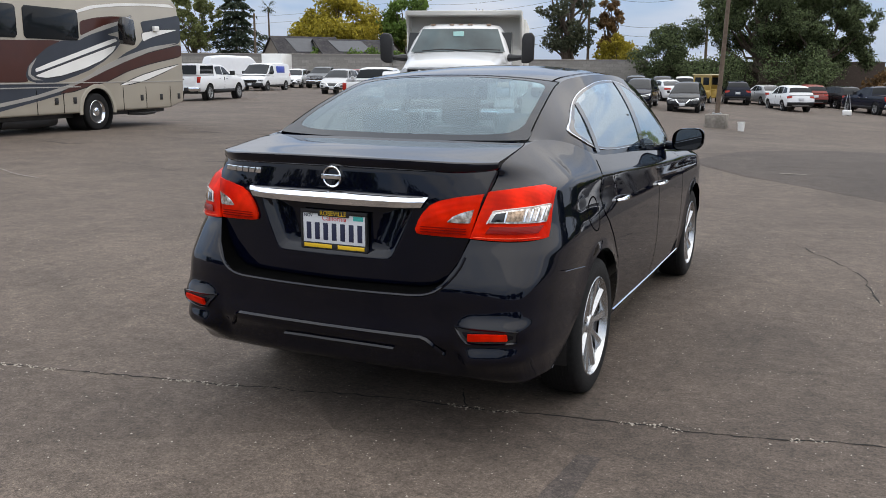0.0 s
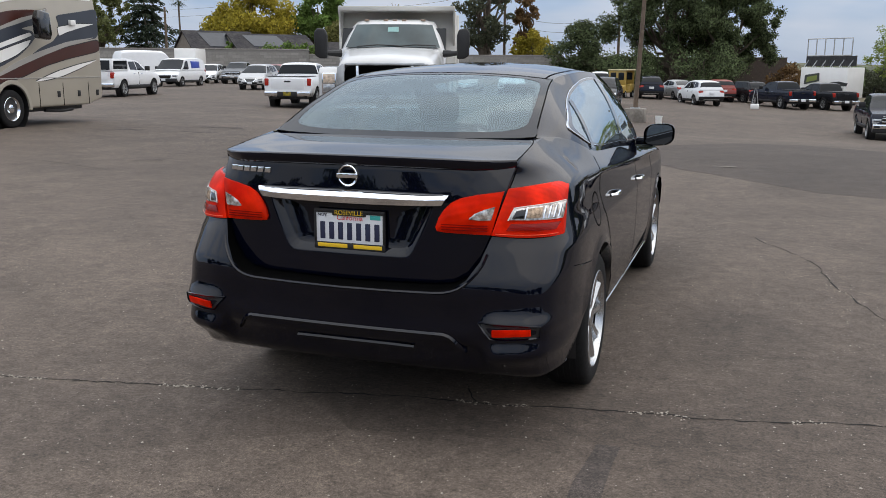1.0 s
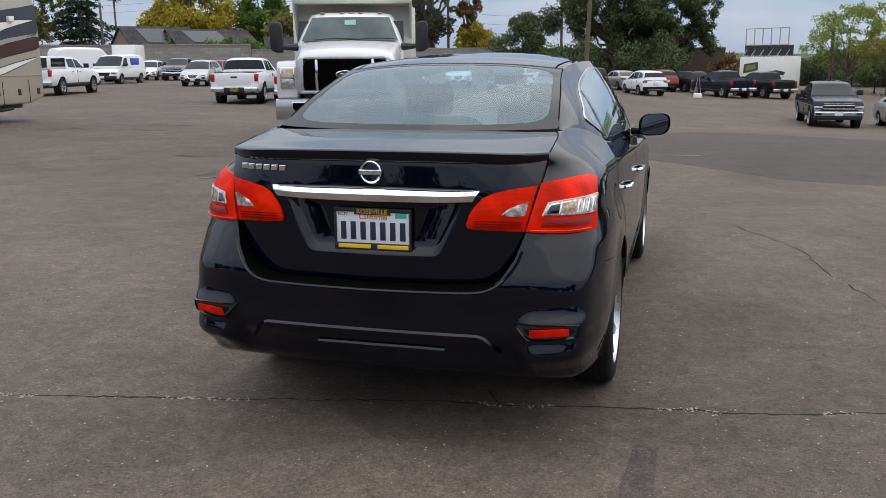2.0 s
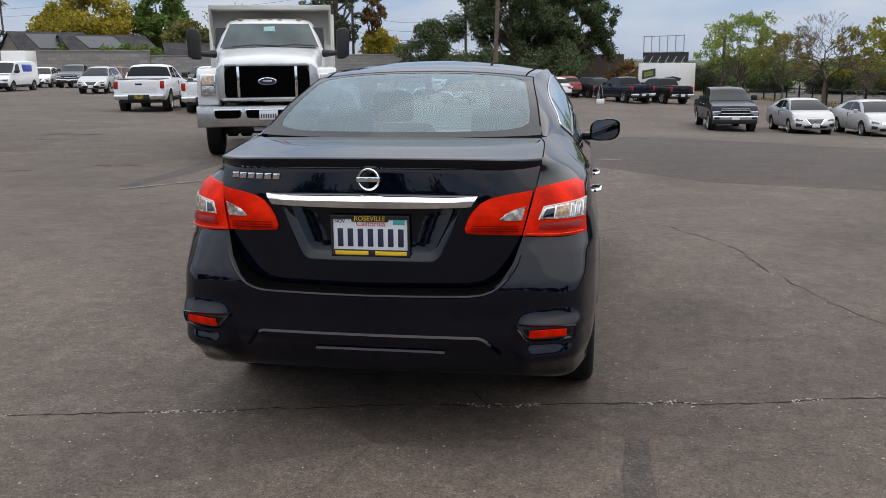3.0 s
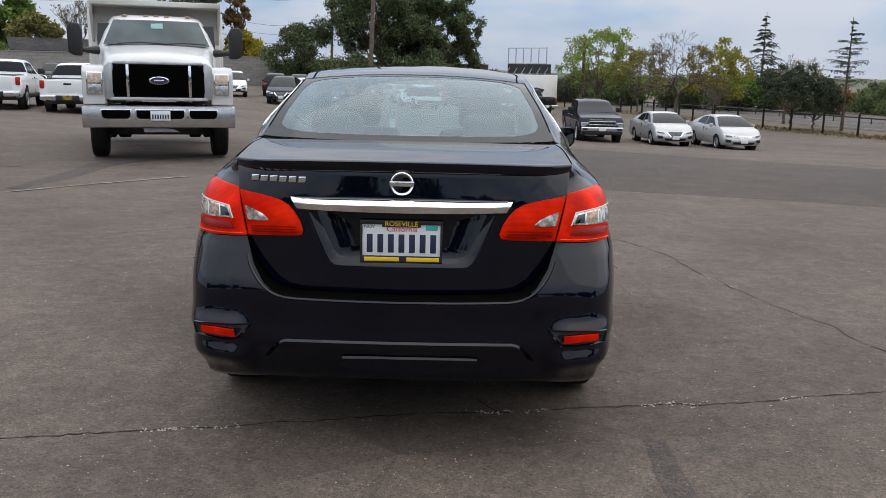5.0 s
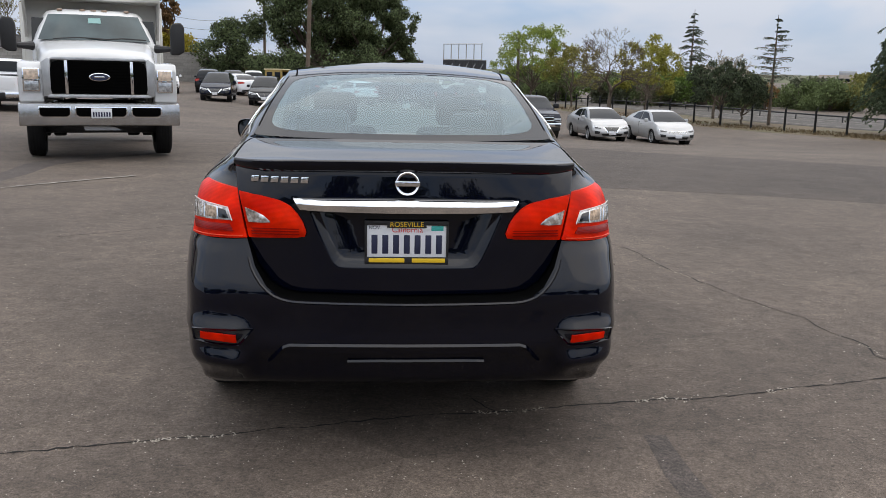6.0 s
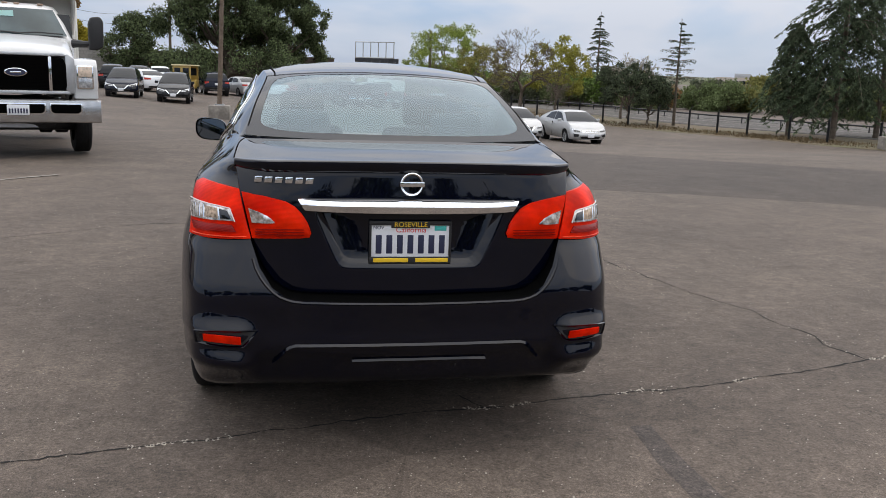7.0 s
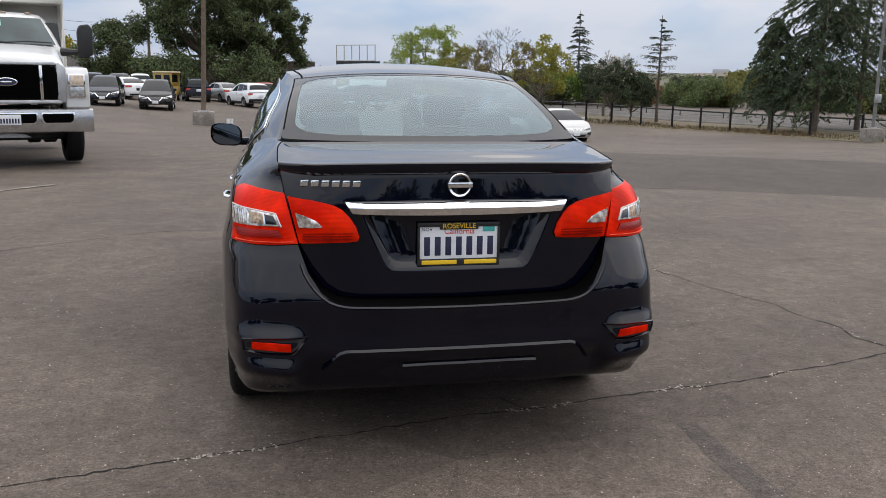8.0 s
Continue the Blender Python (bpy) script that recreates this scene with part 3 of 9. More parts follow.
KINDS = {
    "sedan": dict(L=4.65, W=1.78, zb=0.24, top=[(-2.33, 1.00), (-1.5, 1.04), (-0.8, 1.0), (0.8, 0.98), (1.4, 0.97), (2.0, 0.88), (2.33, 0.74)], axles=(-1.30, 1.38), r=0.32, R=0.38, style="car",
                  roof=[(-1.85, 1.03), (-1.35, 1.27), (-0.8, 1.43), (-0.1, 1.495), (0.45, 1.46), (0.95, 1.27), (1.50, 0.97)], wb=0.82, wt=0.63,
                  panes=[[(-1.15, .12), (-0.85, .40), (-0.15, .43), (-0.15, .06)], [(-0.08, .06), (-0.08, .43), (0.42, .41), (1.08, .10)]], rear=(-1.74, -1.0), front=(1.42, 0.58)),
    "suv": dict(L=4.60, W=1.84, zb=0.30, top=[(-2.3, 1.02), (-1.5, 1.06), (0.8, 1.03), (1.35, 1.02), (2.3, 0.80)], axles=(-1.32, 1.36), r=0.35, R=0.42, style="car",
                roof=[(-2.22, 1.06), (-2.05, 1.35), (-1.75, 1.60), (-0.6, 1.69), (0.25, 1.64), (0.8, 1.38), (1.38, 1.03)], wb=0.84, wt=0.64,
                panes=[[(-1.75, .16), (-1.50, .40), (-1.0, .43), (-1.0, .08)], [(-0.93, .08), (-0.93, .43), (-0.1, .43), (-0.1, .06)], [(-0.03, .06), (-0.03, .43), (0.4, .40), (0.95, .10)]], rear=(-2.12, -1.85), front=(1.28, 0.42)),
    "pickup": dict(L=5.85, W=2.02, zb=0.46, top=[(-2.92, 1.26), (-1.2, 1.27), (0.9, 1.25), (1.45, 1.26), (2.92, 1.10)], axles=(-1.75, 1.92), r=0.41, R=0.50, style="car",
                   roof=[(-1.05, 1.27), (-0.95, 1.58), (-0.82, 1.83), (-0.1, 1.88), (0.5, 1.82), (0.95, 1.57), (1.50, 1.27)], wb=0.93, wt=0.70,
                   panes=[[(-0.78, .08), (-0.70, .41), (0.02, .43), (0.02, .06)], [(0.10, .06), (0.10, .43), (0.52, .40), (1.12, .10)]], rear=(-1.01, -0.86), front=(1.42, 0.62)),
    "van": dict(L=5.55, W=2.06, zb=0.34, top=[(-2.77, 1.20), (1.3, 1.20), (1.75, 1.18), (2.77, 0.92)], axles=(-1.75, 1.75), r=0.35, R=0.43, style="car",
                roof=[(-2.76, 1.22), (-2.72, 1.70), (-2.60, 2.06), (0.4, 2.10), (0.95, 2.0), (1.35, 1.70), (2.05, 1.18)], wb=1.0, wt=0.86,
                panes=[[(0.45, .06), (0.45, .40), (0.95, .40), (1.60, .10)]], rear=None, front=(1.93, 0.98)),
    "tallvan": dict(L=5.95, W=2.06, zb=0.34, top=[(-2.97, 1.20), (1.5, 1.20), (1.95, 1.18), (2.97, 0.92)], axles=(-1.85, 1.90), r=0.35, R=0.43, style="car",
                    roof=[(-2.96, 1.22), (-2.90, 2.2), (-2.72, 2.66), (0.3, 2.72), (0.85, 2.60), (1.45, 1.85), (2.25, 1.18)], wb=1.0, wt=0.86,
                    panes=[[(0.60, .06), (0.60, .26), (1.10, .30), (1.78, .10)]], rear=None, front=(2.12, 1.22)),
}


def shell_point(k, front, rear, x, z, nose, out=0.0):
    """A point on the nose or tail of a body_shell: x across, z up."""
    L, W = k["L"], k["W"]
    wprof = [(0, .90), (.12, .965), (.4, 1.0), (.7, .995), (.9, .965), (1, .93)]
    ends = [(0, .08), (.3, 0), (.6, .04), (1, .22)] if nose else [(0, .10), (.3, 0), (.7, .03), (1, .10)]
    depth, y = (front if nose else rear), 0.0
    for _ in range(3):
        v = min(1, max(0, (z - k["zb"]) / (curve_at(k["top"], (L / 2 - y) if nose else (-L / 2 + y)) - k["zb"])))
        f = min(.9999, abs(x) / curve_at(wprof, v) / (W / 2)) ** 1.5
        y = depth * (1 - math.sqrt(1 - f * f) ** (2 / 3))
    y += curve_at(ends, v) * max(0, 1 - y / .9) - out
    return Vector((x + math.copysign(out * f * f, x), (L / 2 - y) if nose else (-L / 2 + y), z))


def shell_patch(name, k, front, rear, top, bottom, mat, parent, nose=True, out=.012, s=1, n=8, nv=3, deep=.03):
    """A panel lying on the nose or tail between two edges of (x, z) points, with its rim turned inwards."""
    def along(pts, t):
        q = t * (len(pts) - 1)
        i = min(int(q), len(pts) - 2)
        return lerp(pts[i][0], pts[i + 1][0], q - i), lerp(pts[i][1], pts[i + 1][1], q - i)
    rows = []
    for i in range(nv + 1):
        row = []
        for j in range(n + 1):
            a, b = along(top, j / n), along(bottom, j / n)
            row.append(shell_point(k, front, rear, s * lerp(a[0], b[0], i / nv), lerp(a[1], b[1], i / nv), nose, out))
        rows.append(row)
    back = Vector((0, -deep if nose else deep, 0))
    full = [[p + back for p in rows[0]]] + rows + [[p + back for p in rows[-1]]]
    bm = bmesh.new()
    grid(bm, [[r[0] + back] + r + [r[-1] + back] for r in full])
    return part(name, bm, mat, parent)


def car_face(k, kind, car, mat, look_):
    """Nose and tail of a parked car: swept lamps, grille, intakes, badge, tail lamps and lower trim."""
    fr, re = .45, .3 if kind == "sedan" else .14
    h, zb, zf = k["W"] / 2, k["zb"], k["top"][-1][1]
    up = .05 if kind == "suv" else 0

    def lay(name, top, bottom, m, parent=car, **kw):
        return shell_patch(name, k, fr, re, top, bottom, m, parent, **kw)
    vee = look_ == "vee" or kind == "suv"
    for s in (1, -1):
        lamp = lay("headlamp", [(h * .50, zf - .085), (h * .72, zf - .035), (h * .93, zf + .03)], [(h * .47, zf - .16), (h * .70, zf - .165), (h * .94, zf - .10)], M_LAMPGLASS, s=s)
        lay("bulb_housing", [(h * .56, zf - .10), (h * .86, zf - .05)], [(h * .56, zf - .145), (h * .86, zf - .125)], M_GLOSSBLACK, lamp, s=s, out=.018, n=5, nv=2)
        lay("fog_lamp_recess", [(h * .62, zb + .24 + up), (h * .88, zb + .27 + up)], [(h * .66, zb + .13 + up), (h * .86, zb + .13 + up)], M_BLACKPLASTIC, s=s, n=5, nv=2)
        if kind == "sedan":
            lay("tail_lamp", [(h * .50, .935), (h * .97, .95)], [(h * .52, .82), (h * .96, .80)], M_TAILRED, nose=False, s=s)
        else:
            lay("tail_lamp", [(h * .62, 1.00), (h * .80, 1.0), (h * .96, .99)], [(h * .64, .89), (h * .80, .86), (h * .95, .84)], M_TAILRED, nose=False, s=s)
        if vee:
            lay("chrome_trim", [(h * .40, zf - .075), (h * .47, zf - .075)], [(h * .19, zf - .30), (h * .26, zf - .30)], M_CHROME, s=s, out=.024, n=2, nv=4)
    if vee:
        g = lay("grille", [(-h * .47, zf - .07), (h * .47, zf - .07)], [(-h * .25, zf - .31), (h * .25, zf - .31)], M_GLOSSBLACK)
        bm = bmesh.new()
        p = shell_point(k, fr, re, 0, zf - .15, True, .015)
        rows = [[(r * math.cos(a), p.y + o, p.z + r * math.sin(a)) for a in [2 * math.pi * q / 16 for q in range(16)]] for r, o in ((.062, 0), (.060, .02), (.045, .02), (.044, 0))]
        grid(bm, rows, closed=True)
        part("badge", bm, M_CHROME, g)
    else:
        g = lay("grille", [(-h * .46, zf - .09), (h * .46, zf - .09)], [(-h * .44, zf - .17), (h * .44, zf - .17)], M_GLOSSBLACK)
        for z in (zf - .095, zf - .13, zf - .168):
            lay("bar", [(-h * .45, z + .007), (h * .45, z + .007)], [(-h * .45, z - .007), (h * .45, z - .007)], M_CHROME, g, out=.02, nv=1)
    lay("lower_intake", [(-h * .56, zb + .15 + up), (h * .56, zb + .15 + up)], [(-h * .50, zb + .05 + up), (h * .50, zb + .05 + up)], M_BLACKPLASTIC)
    if kind == "suv":
        lay("lower_trim", [(-h * .9, zb + .10), (h * .9, zb + .10)], [(-h * .86, zb + .01), (h * .86, zb + .01)], M_BLACKPLASTIC, n=14, out=.016)
        lay("skid_trim", [(-h * .5, zb + .055), (h * .5, zb + .055)], [(-h * .48, zb + .025), (h * .48, zb + .025)], M_STEEL, out=.024, nv=1)
        lay("rear_bumper", [(-h * .95, zb + .30), (h * .95, zb + .30)], [(-h * .92, zb + .02), (h * .92, zb + .02)], M_BLACKPLASTIC, nose=False, n=14, out=.02)
        lay("skid_trim", [(-h * .6, zb + .13), (h * .6, zb + .13)], [(-h * .58, zb + .07), (h * .58, zb + .07)], M_STEEL, nose=False, out=.03, nv=1)
    else:
        lay("rear_valance", [(-h * .7, zb + .14), (h * .7, zb + .14)], [(-h * .7, zb + .02), (h * .7, zb + .02)], M_BLACKPLASTIC, nose=False, n=14)


def vehicle(name, kind, label, category, mat, m, group="", look_="", topper=False, panel=None, black_plate=False):
    k = KINDS[kind]
    L, W = k["L"], k["W"]
    car = thing(name, label, category, m, group)
    c = dict(belt=[(y, z - 0.01) for y, z in k["top"]], roof=k["roof"], wb=k["wb"], wt=k["wt"], tall=max(z for _, z in k["roof"]) - 1.1)
    bm = bmesh.new()
    body_shell(bm, L, W, k["zb"], k["top"], k["axles"], k["r"], k["R"], [(0, .90), (.12, .965), (.4, 1.0), (.7, .995), (.9, .965), (1, .93)],
               rear=0.14 if kind != "sedan" else 0.3, front=0.45 if kind != "pickup" else 0.26, power=3.0, ny=44, nz=9,
               rprof=[(0, .10), (.3, 0), (.7, .03), (1, .10)], fprof=[(0, .08), (.3, 0), (.6, .04), (1, .22)])
    part("body", bm, mat, car)
    bm = bmesh.new()
    cabin_shell(bm, c)
    cabin = part("cabin", bm, mat, car)
    for s in (1, -1):
        for p in k["panes"]:
            bm = bmesh.new()
            cabin_pane(bm, c, p, s)
            part("side_window", bm, M_DARKGLASS, cabin)
    if k["rear"]:
        bm = bmesh.new()
        cabin_screen(bm, c, k["rear"][0], k["rear"][1], 0.50 if kind == "sedan" else 0.42, 0.58)
        part("rear_window", bm, M_DARKGLASS, cabin)
    bm = bmesh.new()
    cabin_screen(bm, c, k["front"][0], k["front"][1], 0.36, 0.56)
    part("windscreen", bm, M_DARKGLASS, cabin)
    for ya in k["axles"]:
        for s in (1, -1):
            bm = bmesh.new()
            lathe(bm, [(0.0, 0.001), (0.0, k["R"] + 0.01), (0.24, k["R"] + 0.004)], 24, s * (W / 2 - 0.28) if s > 0 else -(W / 2 - 0.04), ya, k["r"])
            part("wheel_well", bm, M_BLACKPLASTIC, car)
            wheel(car, s * (W / 2 - 0.13), ya, k["r"], 0.24 if kind != "pickup" else 0.28, k["style"])
    zt_f = k["top"][-1][1]
    f, r = L / 2, -L / 2
    # front: lamps, grille, bumper bar
    is_car = kind in ("suv", "sedan")
    if is_car:
        car_face(k, kind, car, mat, look_)
    for s in (1, -1):
        x0, x1 = sorted((s * W * 0.30, s * W * 0.475))
        zl = zt_f - (0.13 if kind != "pickup" else 0.24)
        if not is_car:
            bm = bmesh.new()
            box(bm, x0, x1, f - 0.34, f - (0.085 if kind != "pickup" else 0.05), zl - (0.07 if kind != "pickup" else 0.13), zl + 0.06, 0.03)
            lamp = part("headlamp", bm, M_LAMPGLASS, car)
            bm = bmesh.new()
            box(bm, x0 + .05, x1 - .05, f - 0.34, f - (0.080 if kind != "pickup" else 0.045), zl - .045, zl - .005, 0.012)
            part("bulb_housing", bm, M_GLOSSBLACK, lamp)
        if kind != "sedan":
            bm = bmesh.new()
            a0, a1 = sorted((s * (W / 2 - .08), s * (W / 2 + .004)))
            box(bm, a0, a1, k["axles"][0] + k["R"] + .02, k["axles"][1] - k["R"] - .02, k["zb"] - .02, k["zb"] + .12, 0.02)
            part("side_sill", bm, M_BLACKPLASTIC, car)
        for p in k["panes"]:
            bm = bmesh.new()
            zt_d = curve_at(k["top"], p[3][0]) - .05
            yd = p[3][0] + .03
            a0, a1 = sorted((s * (W / 2 - .05), s * (W / 2 + .0015)))
            if p is not k["panes"][-1]:
                box(bm, a0, a1, yd - .006, yd + .006, k["zb"] + .14, zt_d)
                part("door_gap", bm, M_GAP, car)
            else:
                bm.free()
        if not is_car:
            bm = bmesh.new()
            x0, x1 = sorted((s * W * 0.405, s * W * 0.484))
            tall = {"pickup": (0.92, 1.22), "van": (0.85, 1.30), "tallvan": (0.85, 1.4)}[kind]
            box(bm, x0, x1, r + 0.012, r + 0.22, tall[0], tall[1], 0.03)
            part("tail_lamp", bm, M_TAILRED, car)
        bm = bmesh.new()
        ym = k["front"][0] - (0.62 if kind != "sedan" else 0.50)
        zm = curve_at(k["top"], ym) + (0.12 if kind in ("pickup", "van", "tallvan") else 0.07)
        x0, x1 = sorted((s * W / 2, s * (W / 2 + (0.26 if kind in ("pickup", "van", "tallvan") else 0.17))))
        box(bm, x0, x1, ym - 0.05, ym + 0.07, zm - 0.07, zm + (0.16 if kind in ("pickup", "van", "tallvan") else 0.08), 0.03)
        part("wing_mirror", bm, mat if kind in ("sedan", "suv") else M_BLACKPLASTIC, car)
        for hy in ([p[0][0] + 0.14 for p in k["panes"]][-2:]):
            bm = bmesh.new()
            zh = curve_at(k["top"], hy) - 0.13
            x0, x1 = sorted((s * (W / 2 - 0.02), s * (W / 2 + 0.018)))
            box(bm, x0, x1, hy, hy + 0.2, zh - 0.015, zh + 0.02, 0.006)
            part("door_handle", bm, mat if kind != "pickup" else M_CHROME, car)
    bm = bmesh.new()
    if kind == "pickup":
        box(bm, -W * 0.30, W * 0.30, f - 0.2, f + 0.012, zt_f - 0.42, zt_f - 0.06, 0.03)
        g = part("grille", bm, M_GLOSSBLACK, car)
        for z in (0.15, 0.29):
            bm = bmesh.new()
            box(bm, -W * 0.30, W * 0.30, f - 0.05, f + 0.035, zt_f - z - 0.022, zt_f - z + 0.022, 0.008)
            part("bar", bm, M_CHROME, g)
        bm = bmesh.new()
        box(bm, -W * 0.47, W * 0.47, f - 0.25, f + 0.07, 0.52, 0.72, 0.04)
        front = part("front_bumper", bm, M_CHROME, car)
        for s in (1, -1):
            bm = bmesh.new()
            box(bm, *sorted((s * W * .33, s * W * .44)), f, f + .078, .56, .66, .01)
            part("fog_lamp_recess", bm, M_BLACKPLASTIC, front)
        bm = bmesh.new()
        box(bm, -W * 0.46, W * 0.46, f - 0.3, f + 0.02, 0.36, 0.53, 0.04)
        part("air_dam", bm, M_BLACKPLASTIC, car)
        bm = bmesh.new()
        box(bm, -W * 0.48, W * 0.48, r - 0.12, r + 0.15, 0.50, 0.70, 0.04)
        part("rear_bumper", bm, M_CHROME, car)
        bm = bmesh.new()
        box(bm, -W * 0.35, W * 0.35, r - 0.016, r + 0.03, 0.78, 1.22, 0.012)
        gate = part("tailgate", bm, mat, car)
        bm = bmesh.new()
        box(bm, -.14, .14, r - .024, r, 1.06, 1.13, .01)
        part("handle", bm, M_BLACKPLASTIC, gate)
        bm = bmesh.new()
        box(bm, -.42, .42, r - .130, r + .05, .46, .685, .02)
        part("step_pad", bm, M_BLACKPLASTIC, car)
        bm = bmesh.new()
        box(bm, -W * 0.41, W * 0.41, -2.82, -1.10, 1.285, 1.305, 0.006)
        part("bed_cover", bm, M_BLACKPLASTIC, car)
        bm = bmesh.new()
        box(bm, -W * 0.40, W * 0.40, r + 0.1, 2.4, 0.36, 0.50, 0.03)
        part("chassis", bm, M_DARKMETAL, car)
        if topper:
            bm = bmesh.new()
            prism(bm, [(-2.88, 1.28), (-2.80, 1.88), (-1.02, 1.90), (-1.02, 1.28)], "x", -0.92, 0.92, 0.05)
            shell = part("bed_topper", bm, mat, car, "bed topper in the body colour with dark panes")
            bm = bmesh.new()
            prism(bm, [(-2.895, 1.34), (-2.815, 1.80), (-2.78, 1.80), (-2.86, 1.34)], "x", -.80, .80)
            part("pane", bm, M_DARKGLASS, shell)
            for s in (1, -1):
                bm = bmesh.new()
                prism(bm, [(-2.72, 1.38), (-2.66, 1.78), (-1.16, 1.80), (-1.16, 1.38)], "x", *sorted((s * .88, s * .926)))
                part("pane", bm, M_DARKGLASS, shell)
    elif not is_car:
        zg = zt_f - 0.16
        bm = bmesh.new()
        prism(bm, [(-W * 0.27, zg + 0.07), (W * 0.27, zg + 0.07), (W * 0.24, zg - 0.16), (-W * 0.24, zg - 0.16)], "y", f - 0.25, f + 0.006, 0.01)
        g = part("grille", bm, M_GLOSSBLACK, car)
        bm = bmesh.new()
        box(bm, -W * 0.26, W * 0.26, f - 0.05, f + 0.016, zg + 0.01, zg + 0.035, 0.005)
        part("bar", bm, M_DARKMETAL, g)
        bm = bmesh.new()
        box(bm, -W * 0.47, W * 0.47, f - 0.4, f + 0.012, k["zb"] - .02, k["zb"] + 0.26, 0.05)
        part("front_bumper", bm, M_BLACKPLASTIC, car)
        bm = bmesh.new()
        box(bm, -W * 0.44, W * 0.44, r - 0.03, r + 0.2, k["zb"] + 0.02, k["zb"] + 0.24, 0.05)
        part("rear_bumper", bm, M_BLACKPLASTIC, car)
    bm = bmesh.new()
    zp = {"sedan": 0.42, "suv": 0.45, "pickup": 0.62, "van": 0.5, "tallvan": 0.5}[kind]
    box(bm, -0.16, 0.16, f + 0.05, f + (0.085 if kind == "pickup" else 0.06), zp - 0.08, zp + 0.08, 0.004)
    part("front_plate", bm, M_PLATE, car)
    bm = bmesh.new()
    zp = {"sedan": 0.80, "suv": 0.82, "pickup": 0.60, "van": 0.9, "tallvan": 0.9}[kind]
    box(bm, -0.17, 0.17, r - (0.135 if kind == "pickup" else 0.04), r + 0.02, zp - 0.085, zp + 0.085, 0.004)
    part("rear_plate", bm, M_PLATEDARK if black_plate else M_PLATE, car)
    if panel:
        bm = bmesh.new()
        box(bm, W / 2 - 0.05, W / 2 - 0.004, -1.5, -0.2, 1.35, 1.85, 0.01)
        for s in (1, -1):
            bm2 = bmesh.new()
            x0, x1 = sorted((s * (k["wb"] - 0.1), s * (k["wb"] - 0.012)))
            box(bm2, x0, x1, -1.6, -0.1, 1.35, 1.85, 0.01)
            part("side_sign", bm2, panel, car, "blue sign panel")
        bm.free()
    return car


M_PLATEDARK = shader("dark_dealer_plate", (0.05, 0.05, 0.02), rough=0.5, second=(0.35, 0.26, 0.02), second_scale=9)
M_SIGNBLUE = shader("blue_vinyl_sign", (0.05, 0.09, 0.42), rough=0.4, vary=0.1, scale=3)

# ---------------------------------------------------------------- parked vehicles
LOT = "vehicles parked in the lot"
vehicle("pickup_truck", "pickup", "dark blue crew-cab pickup with a chrome grille, parked nose out", "pickup truck", M_NAVY, on_ground(7.2, 39.5, 181), LOT)
vehicle("sedan", "sedan", "silver compact sedan with a V-shaped grille, parked nose out", "car", M_SILVER, on_ground(10.3, 38.4, 184), LOT, "vee")
vehicle("sedan", "sedan", "pale silver saloon parked nose out beside another sedan", "car", M_SILVER, on_ground(12.95, 37.4, 186), LOT)
vehicle("pickup_truck", "pickup", "white pickup with a black bed cover seen from its tailgate", "pickup truck", M_WHITE, on_ground(-17.5, 32.6, 15), LOT, black_plate=True)
vehicle("pickup_truck", "pickup", "white pickup with a dark rear window beside the dump truck", "pickup truck", M_WHITE, on_ground(-14.5, 32.6, 12), LOT, black_plate=True)
vehicle("pickup_truck", "pickup", "white crew-cab pickup with a white bed topper", "pickup truck", M_WHITE, on_ground(-30.0, 35.8, 14), LOT, topper=True)
vehicle("van", "van", "white low-roof cargo van with a blue side sign", "van", M_WHITE, on_ground(-40.05, 55.0, 191.5), LOT, panel=M_SIGNBLUE)
vehicle("van", "tallvan", "white high-roof cargo van", "van", M_WHITE, on_ground(-45.4, 58.8, -30), LOT)
vehicle("sport_utility_vehicle", "suv", "white sport utility vehicle in the back row", "car", M_WHITE, on_ground(-44.5, 66.0, 200), LOT)
vehicle("pickup_truck", "pickup", "grey pickup with a wide chrome grille in the back row", "pickup truck", M_MIDGREY, on_ground(-41.7, 66.2, 200), LOT)
vehicle("sport_utility_vehicle", "suv", "silver crossover parked nose out", "car", M_SILVER, on_ground(-30.4, 50.5, 195), LOT)
for i, (x, y, kind, mat, word) in enumerate(((-39.2, 68.2, "suv", M_RED, "dark red"), (-35.8, 66.3, "suv", M_WHITE, "white"), (-31.2, 68, "suv", M_GREY, "dark grey"), (-27.8, 67, "suv", M_SILVER, "silver"),
                                             (-24.0, 57, "suv", M_WHITE, "white"), (-20.6, 58, "suv", M_MIDGREY, "grey"), (-17.4, 57, "sedan", M_SILVER, "silver"), (-14.6, 58.5, "suv", M_WHITE, "white"))):
    vehicle("sedan" if kind == "sedan" else "sport_utility_vehicle", kind, word + " car standing in the back row before the block wall", "car", mat, on_ground(x, y, 190 + 3 * (i % 3)), LOT)
vehicle("sport_utility_vehicle", "suv", "black crossover parked nose out near the light pole", "car", M_GREY, on_ground(-6.8, 50.6, 183), LOT)
vehicle("sport_utility_vehicle", "suv", "dark blue crossover parked nose in", "car", M_NAVY, on_ground(-5.85, 66.6, 10), LOT)
vehicle("sedan", "sedan", "pale silver sedan parked nose in", "car", M_SILVER, on_ground(-3.95, 68.6, 28), LOT)
vehicle("sport_utility_vehicle", "suv", "white crossover parked nose in", "car", M_WHITE, on_ground(-1.9, 62.2, 24), LOT)
vehicle("sport_utility_vehicle", "suv", "dark red sport utility vehicle parked nose in", "car", M_RED, on_ground(-1.0, 71.5, 16), LOT)
vehicle("sport_utility_vehicle", "suv", "dark grey crossover parked nose in", "car", M_GREY, on_ground(.95, 72.5, 34), LOT)
